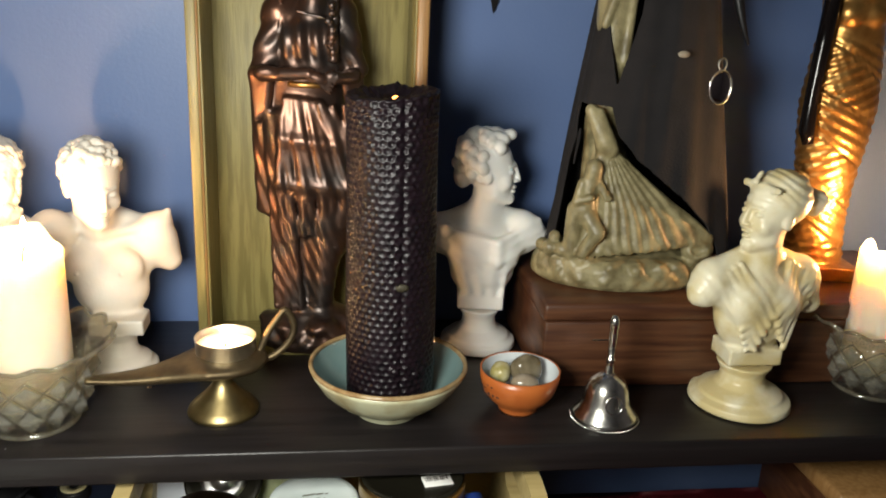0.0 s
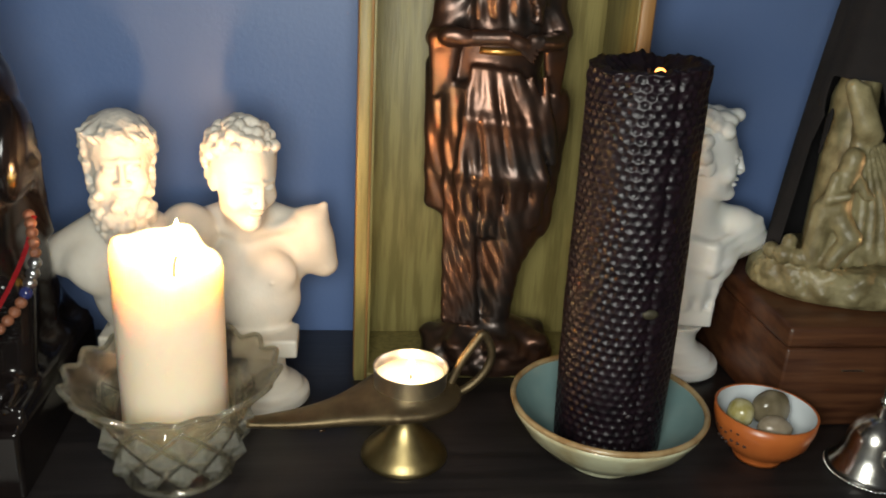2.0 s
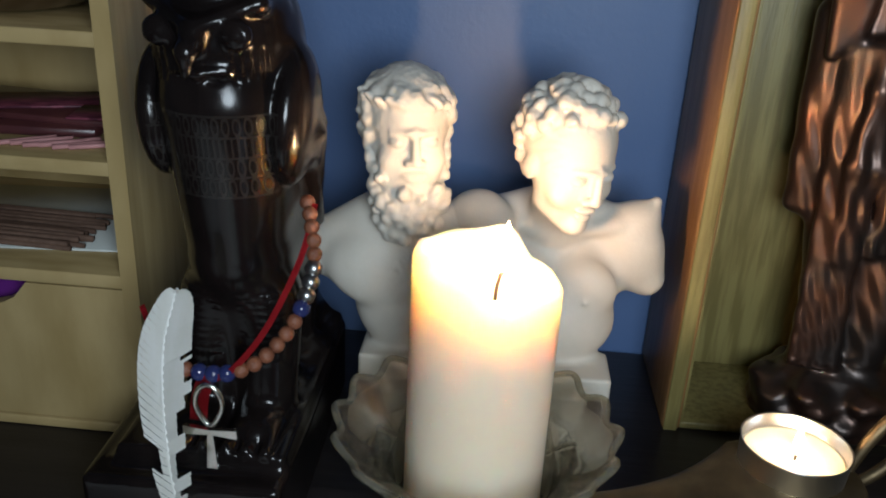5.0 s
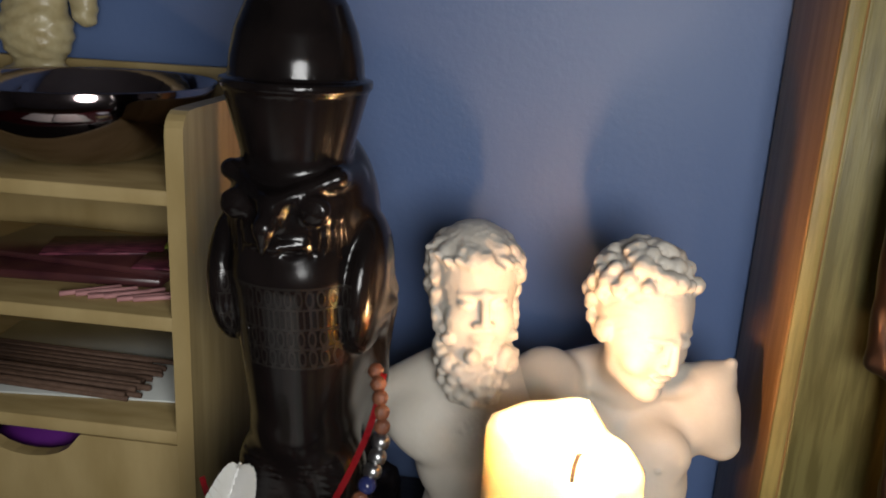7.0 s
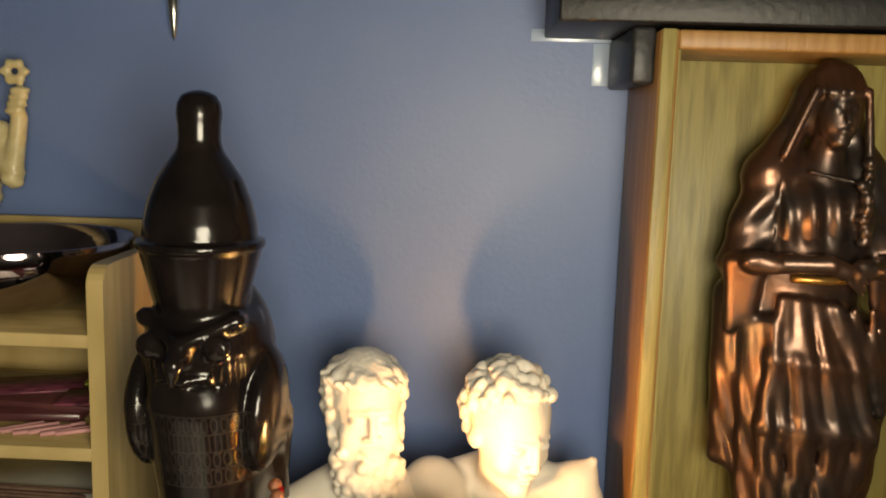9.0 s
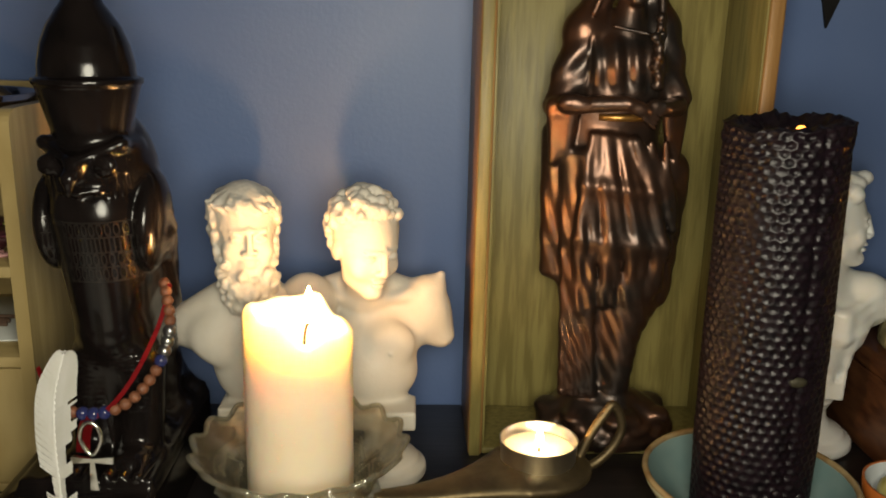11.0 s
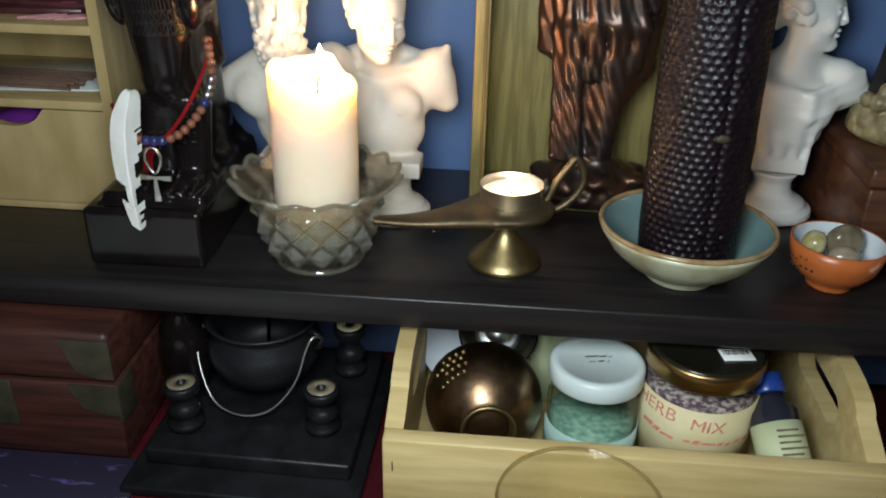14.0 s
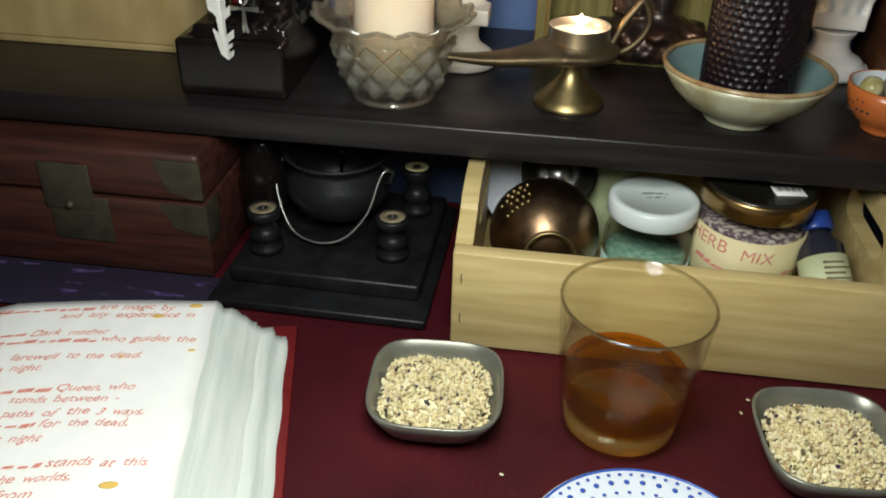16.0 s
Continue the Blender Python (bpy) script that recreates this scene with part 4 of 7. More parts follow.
# ---- candles ----
def flame(parent, z, mat, s=1.0, x=0.0, y=0.0):
    bm = lathe([(0.0, 0), (0.0022 * s, 0.002 * s), (0.0031 * s, 0.0055 * s), (0.0024 * s, 0.011 * s), (0.0009 * s, 0.016 * s), (0.0, 0.0185 * s)], 10)
    bmesh.ops.translate(bm, verts=bm.verts, vec=(x, y, z))
    part("flame", bm, mat, parent, "bright yellow flame")


def pressed_glass_bowl(place, rz=0.0):
    """A thick dish with a scalloped rim and a net of raised diamonds."""
    b = thing("glass_bowl", place, "pressed glass bowl with diamond cuts and scalloped rim", "bowl", rz, "glass candle bowls")

    def skin(r, z, a):
        u = (z - 0.006) / 0.038
        band = 1.0 if 0.0 <= u <= 1.0 else 0.0
        k, v = 12 * a / (2 * math.pi), u * 2.0
        p, q = abs((k + v) % 1 - 0.5) * 2, abs((k - v) % 1 - 0.5) * 2
        out = 0.0056 * band * min(p, q)
        edge = max(0.0, (z - 0.043) / 0.014)
        sc = math.cos(16 * a)
        return r + out + 0.0016 * edge * sc, z + 0.0016 * edge * sc
    prof = []
    for i in range(25):
        u = i / 24
        prof.append((0.0262 + 0.0145 * u + (0.0107 * max(0, (u - 0.72) / 0.28) ** 1.4), 0.0 + 0.056 * u))
    inner = []
    for i in range(25):
        u = 1 - i / 24
        inner.append((prof[24 - i][0] - 0.0042 + 0.0012 * u, 0.006 + 0.0503 * u))
    full = [(0.0, 0.0015), (0.021, 0.0015), (0.0245, 0.0)] + prof + [(prof[-1][0] - 0.0015, 0.0568)] + inner + [(0.0, 0.0058)]
    nout = len(prof) + 4

    bm = bmesh.new()
    seg = 192
    rings = []
    for i, (r, z) in enumerate(full):
        ring = []
        for s in range(seg):
            a = 2 * math.pi * s / seg
            if 2 < i < nout:
                rr, zz = skin(r, z, a)
            else:
                edge = max(0.0, (z - 0.043) / 0.014)
                rr, zz = r + 0.0016 * edge * math.cos(16 * a), z + 0.0016 * edge * math.cos(16 * a)
            ring.append(bm.verts.new((rr * math.cos(a), rr * math.sin(a), zz)))
        rings.append(ring)
    for p, q in zip(rings, rings[1:]):
        for s in range(seg):
            bm.faces.new((p[s], p[(s + 1) % seg], q[(s + 1) % seg], q[s]))
    bmesh.ops.remove_doubles(bm, verts=bm.verts, dist=1e-6)
    bmesh.ops.recalc_face_normals(bm, faces=bm.faces)
    part("dish", bm, M_GLASS, b, smooth=False)
    # each cut diamond a low pyramid of its own, milky in place of refracted light
    for v0, off in ((0.5, 0.5), (1.0, 0.0), (1.5, 0.5)):
        for i in range(12):
            gem = bmesh.new()
            corner = []
            for dk, dv in ((-0.4, 0), (0, -0.4), (0.4, 0), (0, 0.4), (0, 0)):
                z = 0.006 + 0.038 * (v0 + dv) / 2
                a = 2 * math.pi * (i + off + dk) / 12
                rr = float(np.interp(z, [q[1] for q in prof], [q[0] for q in prof])) + (0.0064 if dk == dv == 0 else 0.0017)
                corner.append(gem.verts.new((rr * math.cos(a), rr * math.sin(a), z)))
            for j in range(4):
                gem.faces.new((corner[j], corner[(j + 1) % 4], corner[4]))
            gem.faces.new(corner[3::-1])
            part("cut_diamond", gem, M_FACET, b, "", False)
    # raised edges added between the cut diamonds for the refracted pattern, and the beaded rim
    net = bmesh.new()
    for way in (-1, 1):
        for k in range(12):
            line = []
            for i in range(13):
                u = i / 12
                z = 0.006 + 0.038 * u
                r = float(np.interp(z, [q[1] for q in prof], [q[0] for q in prof])) + 0.0002
                a = 2 * math.pi * (k + 0.5 + way * 2 * u) / 12
                rr = skin(r, z, a)[0]
                line.append((rr * math.cos(a), rr * math.sin(a), z))
            one = tube(line, 0.0007, 5)
            me = bpy.data.meshes.new("line")
            one.to_mesh(me)
            one.free()
            net.from_mesh(me)
            bpy.data.meshes.remove(me)
    part("diamond_net", net, M_CUTGLASS, b)
    rim = []
    for s in range(192):
        a = 2 * math.pi * s / 192
        r = prof[-1][0] - 0.0008 + 0.0016 * math.cos(16 * a)
        rim.append((r * math.cos(a), r * math.sin(a), 0.0564 + 0.0016 * math.cos(16 * a)))
    part("rim", tube(rim, 0.0014, 7, True), M_CUTGLASS, b)
    foot = [(0.0262 * math.cos(2 * math.pi * s / 64), 0.0262 * math.sin(2 * math.pi * s / 64), 0.0022) for s in range(64)]
    part("foot_ring", tube(foot, 0.0019, 7, True), M_CUTGLASS, b)
    return b


def pillar_candle(place, tall, rz=0.0, burn=1.0):
    """White wax pillar: a burnt-out well with an uneven, partly melted rim."""
    c = thing("pillar_candle", place, "burning white wax pillar candle with a melted rim", "candle", rz, "pillar candles")
    r = 0.0257

    def rim(rr, z, a):
        t = max(0.0, (z - tall + 0.02) / 0.02)
        low = max(0.0, min(1.0, (math.cos(a + 0.25) - 0.05) / 0.4))
        dip = 0.0095 * low * low * (3 - 2 * low) + 0.0012 * math.sin(3 * a + 1) + 0.0005 * math.sin(8 * a)
        notch = 0.003 * math.exp(-((a - 5.1) / 0.2) ** 2)
        return rr + 0.0006 * math.sin(3 * a) * t, z - (dip + notch) * t
    prof = [(0, 0), (r - 0.001, 0), (r, 0.001), (r, tall * 0.3), (r, tall * 0.6), (r, tall - 0.02), (r, tall - 0.012), (r, tall - 0.004), (r - 0.0012, tall - 0.0008), (r - 0.0032, tall),
            (r - 0.0055, tall - 0.002), (r - 0.0075, tall - 0.009), (r - 0.011, tall - 0.0135), (0.008, tall - 0.0155), (0.0, tall - 0.016)]
    part("wax", lathe(prof, 72, rim), M_WAX, c)
    part("wick", tube([(0.003, 0, tall - 0.018), (0.0033, 0, tall - 0.0125), (0.0042, 0.0003, tall - 0.0085), (0.0056, 0.0005, tall - 0.007)], 0.0007, 6), M_WICK, c, "charred curled wick")
    flame(c, tall - 0.0075, M_FLAME, burn, 0.0055, 0.0005)
    return c


pressed_glass_bowl((-0.1165, 0.046, SHELF))
pillar_candle((-0.1165, 0.046, SHELF + 0.021), 0.1035)
pressed_glass_bowl((0.478, 0.07, SHELF), 13)
pillar_candle((0.478, 0.07, SHELF + 0.021), 0.09, 40, 1.5)


# ---- brass oil lamp ----
def oil_lamp(place, rz):
    b = thing("oil_lamp", place, "small brass oil lamp with long spout and loop handle", "lamp", rz)
    part("foot", lathe([(0.0, 0), (0.0225, 0), (0.0234, 0.0012), (0.0228, 0.0032), (0.0195, 0.007), (0.0125, 0.0135), (0.0075, 0.0195), (0.0056, 0.025), (0.0062, 0.0282), (0.0095, 0.0305), (0, 0.0308)], 56), M_BRASS, b)
    bm = bmesh.new()
    n, m = 60, 22
    rings = []
    for i in range(n + 1):
        u = i / n
        x = 0.029 - 0.112 * u
        if x > -0.012:
            w = 0.0255 * math.sqrt(max(0.0, 1 - ((x - 0.001) / 0.0285) ** 2)) if x > 0.001 else 0.0255 - 0.0012 * ((0.001 - x) / 0.013)
        else:
            v = min(1.0, (-0.012 - x) / 0.071)
            w = 0.0243 * (1 - v) ** 1.25 * (1 - 0.25 * math.sin(v * math.pi)) + 0.0042 * v
        h = 0.0105 if x > -0.012 else 0.0105 * (1 - v) ** 1.1 + 0.0032 * v
        h *= min(1.0, max(0.05, w / 0.02)) if x > 0.001 else 1.0
        zc = 0.0375 + (0.0 if x > -0.012 else -0.004 * math.sin(v * math.pi * 0.9) - 0.002 * v)
        ring = []
        for k in range(m):
            a = 2 * math.pi * k / m
            up = math.sin(a)
            ring.append(bm.verts.new((x, w * math.cos(a), zc + (h * 0.55 if up > 0 else h) * up * (1 - 0.25 * abs(math.cos(a)) if up < 0 else 1))))
        rings.append(ring)
    for p, q in zip(rings, rings[1:]):
        for k in range(m):
            bm.faces.new((p[k], p[(k + 1) % m], q[(k + 1) % m], q[k]))
    bm.faces.new(rings[0]), bm.faces.new(rings[-1][::-1])
    bmesh.ops.recalc_face_normals(bm, faces=bm.faces)
    part("body", bm, M_PATINA, b)
    # the spout is closed: a dark ball paints the shade of its opening
    part("spout_shade", ball((-0.0785, 0, 0.0335), (0.0035, 0.0028, 0.0022), 14, 8), M_WICK, b, "dark ball drawn for the shade in the spout opening")
    pts = [(0.026, 0, 0.034), (0.034, 0, 0.036), (0.043, 0, 0.0435), (0.0475, 0, 0.053), (0.046, 0, 0.0615), (0.0415, 0, 0.068), (0.037, 0, 0.063), (0.031, 0, 0.0545), (0.0265, 0, 0.045), (0.024, 0, 0.0395)]
    sm = []
    for i in range(len(pts) - 1):
        p0, p1, p2, p3 = (Vector(pts[max(0, min(len(pts) - 1, i + d))]) for d in (-1, 0, 1, 2))
        for j in range(5):
            t = j / 5
            sm.append(0.5 * (2 * p1 + (p2 - p0) * t + (2 * p0 - 5 * p1 + 4 * p2 - p3) * t * t + (3 * p1 - p0 - 3 * p2 + p3) * t ** 3))
    sm.append(Vector(pts[-1]))
    part("handle", tube(sm, 0.0024, 10), M_PATINA, b)
    for i in range(14):
        x = 0.024 - 0.0055 * i
        for s in (-1, 1):
            if x < -0.019 and i % 3:
                part("engraving", block((x, s * 0.006 - 0.0006, 0.0415 - 0.00009 * i * i), (x + 0.0028, s * 0.006 + 0.0002, 0.0425 - 0.00009 * i * i), 0.0001, 1), M_DARKBRASS, b)
    return b


oil_lamp((0.0, 0.054, SHELF), 14)
tea = thing("tealight", (0.0022, 0.058, SHELF + 0.0405), "burning tealight in an aluminium cup set in the brass lamp", "candle")
part("cup", lathe([(0, 0.0), (0.0186, 0.0), (0.0192, 0.001), (0.0196, 0.0112), (0.02, 0.0116), (0.0196, 0.012), (0.0191, 0.0112), (0.0186, 0.003), (0.0, 0.0028)], 56), M_ALU, tea)
part("wax", lathe([(0, 0.003), (0.0184, 0.003), (0.0187, 0.0062), (0.0178, 0.0057), (0.0, 0.0054)], 40), M_BEESWAX, tea, "pool of molten wax")
part("wick", tube([(0.0, -0.002, 0.0045), (0.0, -0.002, 0.0085)], 0.0006, 6), M_WICK, tea)
flame(tea, 0.008, M_FLAMESMALL, 0.62, 0.0, -0.002)

# ---- black candle in its bowl ----
bowl = thing("stoneware_bowl", (0.109, 0.05, SHELF), "cream and green glazed stoneware bowl with a rusty rim", "bowl")
part("outside", lathe([(0, 0.0012), (0.019, 0.0012), (0.0205, 0), (0.0218, 0.0012), (0.0212, 0.0042), (0.026, 0.0062), (0.0365, 0.0128), (0.0455, 0.0215), (0.0512, 0.031), (0.0526, 0.0345), (0.0502, 0.0345),
                       (0.0486, 0.031), (0.043, 0.0228), (0.0345, 0.0152), (0.024, 0.0098), (0.0, 0.0084)], 80), M_GLAZE, bowl)
part("inside", lathe([(0.05, 0.0345), (0.0482, 0.0308), (0.0425, 0.0232), (0.034, 0.0156), (0.0235, 0.0102), (0.0, 0.0088)], 72), M_GLAZEIN, bowl, "pale blue-green glazed inside")
part("rim", tube(arc((0, 0, 0.0355), 0.0514, 0, 354, 72, "xy"), 0.00165, 10, True), M_GLAZERIM, bowl, "rusty brown rim")


def honeycomb_candle(place):
    c = thing("beeswax_candle", place, "thick black rolled honeycomb beeswax candle", "candle")
    bm = bmesh.new()
    R, H, seg, nz = 0.0288, 0.2065, 288, 392
    rings = []
    for j in range(nz + 1):
        z = H * j / nz
        ring = []
        for i in range(seg):
            a = 2 * math.pi * i / seg
            u, v = a * 36 / (2 * math.pi), z / 0.0042
            row = math.floor(v)
            fx = (u + 0.5 * (row % 2)) % 1 - 0.5
            fv = v % 1 - 0.5
            cell = max(abs(fx), abs(fx) * 0.5 + abs(fv) * 0.78)
            worn = max(0.35, min(1.0, 0.85 + 0.8 * noise.noise((math.cos(a) * 2.5, math.sin(a) * 2.5, z * 40))))
            d = -0.0012 * max(0.0, 1 - cell / 0.45) ** 0.8 * worn
            top = max(0.0, (z - H + 0.024) / 0.024)
            d += top * 0.0015 * noise.noise((math.cos(a) * 6, math.sin(a) * 6, z * 160))
            fat = 0.0006 * math.sin(a * 2 + z * 30) + 0.0003 * noise.noise((math.cos(a) * 4, math.sin(a) * 4, z * 70)) - 0.0012 * math.exp(-((a - 4.9) / 0.06) ** 2)
            zz = z - (0.0035 * (0.5 - 0.5 * math.cos(a - 0.6)) ** 1.5 + 0.0022 * noise.noise((math.cos(a) * 3, math.sin(a) * 3, 7))) * top
            ring.append(bm.verts.new(((R + d + fat) * math.cos(a), (R + d + fat) * math.sin(a), zz)))
        rings.append(ring)
    for k in range(1, 14):
        rr = R * (1 - k / 14)
        ring = []
        for i in range(seg):
            a = 2 * math.pi * i / seg
            s = (rr / 0.0052 - a / (2 * math.pi)) % 1
            well = -0.011 * max(0.0, 1 - rr / (R * 0.78)) ** 0.7
            ring.append(bm.verts.new((rr * math.cos(a), rr * math.sin(a), rings[nz][i].co.z + well + 0.0016 * abs(s - 0.5) + 0.0018 * noise.noise((rr * 300 * math.cos(a), rr * 300 * math.sin(a), 2)))))
        rings.append(ring)
    for p, q in zip(rings, rings[1:]):
        for i in range(seg):
            bm.faces.new((p[i], p[(i + 1) % seg], q[(i + 1) % seg], q[i]))
    bm.faces.new(rings[0][::-1]), bm.faces.new(rings[-1])
    part("wax", bm, M_BLACKWAX, c)
    for i, (a, z) in enumerate(((-80, 0.089), (-74, 0.152), (-88, 0.032), (-60, 0.028))):
        x, y = 0.0284 * math.cos(radians(a)), 0.0284 * math.sin(radians(a))
        part("wax_chip", ball((x, y, z), (0.0046, 0.0014, 0.0026) if i < 2 else (0.003, 0.0014, 0.0024), 10, 6), M_OLDBRASS if i == 0 else M_BLACKWAX, c, "smooth pressed spot in the wax")
    part("ember", ball((0.001, -0.0115, H - 0.0042), (0.0027, 0.0018, 0.0022), 12, 6), M_EMBER, c, "glowing ember at the wick")
    part("wick", tube([(0, 0, H - 0.014), (0, 0, H - 0.004)], 0.001, 6), M_WICK, c)
    c.rotation_euler = (0, radians(-1.0), 0)
    return c


honeycomb_candle((0.1105, 0.051, SHELF + 0.0095))

# ---- small orange bowl with stones, bell ----
cup = thing("orange_bowl", (0.1992, 0.049, SHELF), "small orange glazed bowl with a white inside", "bowl")
part("outside", lathe([(0, 0.0008), (0.012, 0.0008), (0.0132, 0), (0.0136, 0.002), (0.0142, 0.0045), (0.0195, 0.0085), (0.0245, 0.015), (0.0268, 0.0225), (0.0276, 0.0305), (0.0264, 0.0305), (0.0252, 0.022), (0.0225, 0.0145), (0.017, 0.0095), (0, 0.0082)], 64), M_TERRA, cup)
part("inside", lathe([(0.0262, 0.0302), (0.0249, 0.022), (0.0222, 0.0149), (0.0168, 0.01), (0, 0.0087)], 56), M_WHITEGLAZE, cup, "white glazed inside")
for i in range(11):
    a = radians(178 + 9 * (i % 6))
    z = 0.014 + 0.0032 * (i // 3)
    rr = 0.0243 + 0.0028 * (z - 0.014) / 0.014
    part("mark", ball((rr * math.cos(a), rr * math.sin(a), z), (0.0012, 0.0012, 0.0009), 8, 5), M_WICK, cup, "small black painted mark")
for i, (p, r, m, rz) in enumerate((((0.006, 0.005, 0.0275), (0.0125, 0.0085, 0.0105), M_STONE_A, 20), ((-0.013, 0.003, 0.026), (0.0075, 0.008, 0.0075), M_STONE_B, 0), ((0.0015, -0.0095, 0.0235), (0.0095, 0.0075, 0.007), M_STONE_C, -10))):
    bm = ball((0, 0, 0), r, 20, 14)
    for v in bm.verts:
        v.co *= 1 + 0.16 * noise.noise(v.co * 110 + Vector((i * 5, 0, 0)))
    ob = part("tumbled_stone", bm, m)
    ob.matrix_basis = pose(0.1992 + p[0], 0.049 + p[1], SHELF + p[2], 12 * i, 8, rz)
    tagged(ob, ("brown-grey", "yellow and white", "pale translucent")[i] + " tumbled stone lying in the orange bowl", "stone", "stones in the bowl")

bell = thing("hand_bell", (0.2565, 0.033, SHELF), "small silver hand bell with a slim handle", "bell")
part("skirt", lathe([(0.0205, 0.002), (0.0222, 0.0012), (0.0232, 0.0022), (0.0215, 0.0052), (0.018, 0.0095), (0.0158, 0.0155), (0.0145, 0.0222), (0.0118, 0.0285), (0.0072, 0.0322), (0.0035, 0.0345), (0.0, 0.035)], 64), M_SILVER, bell)
bm = bmesh.new()
for i in range(64):
    a = 2 * math.pi * i / 64
    bmesh.ops.create_icosphere(bm, subdivisions=1, radius=0.00125, matrix=Matrix.Translation((0.0228 * math.cos(a), 0.0228 * math.sin(a), 0.0013)))
part("beaded_edge", bm, M_SILVER, bell, "beaded rim")
part("handle", lathe([(0.0034, 0.034), (0.0028, 0.039), (0.0022, 0.0425), (0.0031, 0.0435), (0.0031, 0.0445), (0.0021, 0.0455), (0.0026, 0.056), (0.0031, 0.0625), (0.0027, 0.066), (0.0033, 0.0668), (0.0031, 0.0725), (0.0018, 0.0752), (0, 0.0758)], 28), M_SILVER, bell)
ring = part("engraved_ring", tube([(0.0058 * math.cos(a / 24 * 2 * math.pi), 0, 0.0058 * math.sin(a / 24 * 2 * math.pi)) for a in range(24)], 0.0004, 6, True), M_SILVER, bell)
ring.matrix_basis = pose(0.0, -0.0163, 0.0175, -14)

# ---- rosewood chest with two figures ----
plinth = thing("rosewood_chest", (0, 0, 0), "polished dark rosewood chest with a thin slit on its front", "chest")
part("body", block((0.222, 0.078, SHELF), (0.54, 0.206, SHELF + 0.052), 0.002), M_ROSEWOOD, plinth)
part("lid", block((0.2205, 0.0765, SHELF + 0.0525), (0.5415, 0.2075, SHELF + 0.066), 0.0025), M_ROSEWOOD, plinth)
part("slit_plate", block((0.2575, 0.0768, SHELF + 0.0375), (0.272, 0.0779, SHELF + 0.0386), 0.0002), M_SILVER, plinth, "thin silver slit plate")
DECK = SHELF + 0.0662


def robed_figure():
    """A cloaked figure on an oval rocky base: a gown that fans out to one side, a small kneeling figure at its hem."""
    c = Clay((-0.078, -0.052, 0), (0.082, 0.05, 0.232), 0.0012)
    c.turned((0, 0, 0), [(0.066, 0), (0.071, 0.004), (0.07, 0.014), (0.062, 0.022), (0.03, 0.027), (0.0, 0.029)], squash=0.66)
    apex = (-0.031, -0.02, 0.106)
    c.cone((-0.012, 0.0, 0.03), (-0.026, 0.002, 0.12), 0.026, 0.012, 0.006)
    c.cone((0.024, -0.004, 0.028), (-0.022, -0.004, 0.095), 0.02, 0.008, 0.01)
    for i in range(15):
        u = i / 14
        foot = (-0.043 + 0.098 * u, -0.03 - 0.006 * math.sin(u * 3.1), 0.027 + 0.012 * u)
        c.cone(apex, foot, 0.0032, 0.0042, 0.0026)
    # upper body seen in the slit of the cloak, and the sleeve below it
    c.cone((-0.026, -0.002, 0.11), (-0.026, -0.004, 0.232), 0.011, 0.0135, 0.006)
    c.cone((-0.019, -0.013, 0.165), (-0.016, -0.012, 0.232), 0.0035, 0.0042, 0.002)
    c.cone((-0.036, -0.014, 0.19), (-0.024, -0.016, 0.232), 0.003, 0.0035, 0.002)
    c.cone((-0.042, -0.021, 0.131), (-0.031, -0.024, 0.108), 0.0045, 0.0062, 0.003)
    c.cone((-0.036, -0.023, 0.13), (-0.026, -0.025, 0.104), 0.0032, 0.006, 0.003)
    # kneeling figure
    c.ell((-0.0385, -0.031, 0.0905), (0.0062, 0.0062, 0.0075), 0.002)
    c.cone((-0.0395, -0.03, 0.0835), (-0.043, -0.029, 0.063), 0.006, 0.0082, 0.004)
    c.cone((-0.0465, -0.031, 0.08), (-0.0505, -0.034, 0.067), 0.0034, 0.003, 0.002)
    c.cone((-0.0505, -0.034, 0.067), (-0.0415, -0.039, 0.071), 0.003, 0.0026, 0.0018)
    c.cone((-0.0345, -0.032, 0.08), (-0.0285, -0.036, 0.07), 0.0034, 0.003, 0.002)
    c.cone((-0.043, -0.03, 0.06), (-0.034, -0.039, 0.045), 0.0072, 0.0055, 0.003)
    c.cone((-0.034, -0.039, 0.045), (-0.043, -0.036, 0.028), 0.0052, 0.0045, 0.003)
    c.cone((-0.049, -0.029, 0.06), (-0.05, -0.028, 0.028), 0.0062, 0.006, 0.003)
    # fruit, shell and rocks round the edge
    for x, y, r in ((-0.063, -0.02, 0.0062), (-0.056, -0.025, 0.0055), (-0.067, -0.012, 0.0052), (-0.06, -0.018, 0.005)):
        c.ell((x, y, 0.028), (r, r, r), 0.0012)
    c.ell((-0.06, -0.019, 0.036), (0.0045, 0.0045, 0.005), 0.001)
    c.ell((0.048, -0.03, 0.03), (0.0125, 0.009, 0.0095), 0.002)
    c.ell((0.046, -0.038, 0.0315), (0.006, 0.004, 0.0045), 0.001, cut=True)
    for i in range(34):
        a = -0.1 - 2.95 * i / 33
        c.ell((0.063 * math.cos(a), 0.041 * math.sin(a), 0.009 + 0.009 * (i % 3) / 2), (0.0085, 0.0062, 0.0055), 0.003, rz=i * 47)

    def folds(x, y, z):
        on = np.clip((z - 0.03) / 0.008, 0, 1) * np.clip((0.104 - z) / 0.01, 0, 1) * (x > -0.03)
        a = np.arctan2(x - apex[0], apex[2] + 0.01 - z)
        rough = (z < 0.03) * np.sin(520 * x + 3 * np.sin(300 * y)) * np.sin(430 * y + 2) * np.sin(600 * z)
        return 0.0006 * on * np.sin(64 * a + 2 * np.sin(70 * z)) + 0.0006 * rough
    c.shift(folds)
    ob = c.build("robed_figurine", M_GREENRESIN)
    ob.location = (0.296, 0.142, DECK)
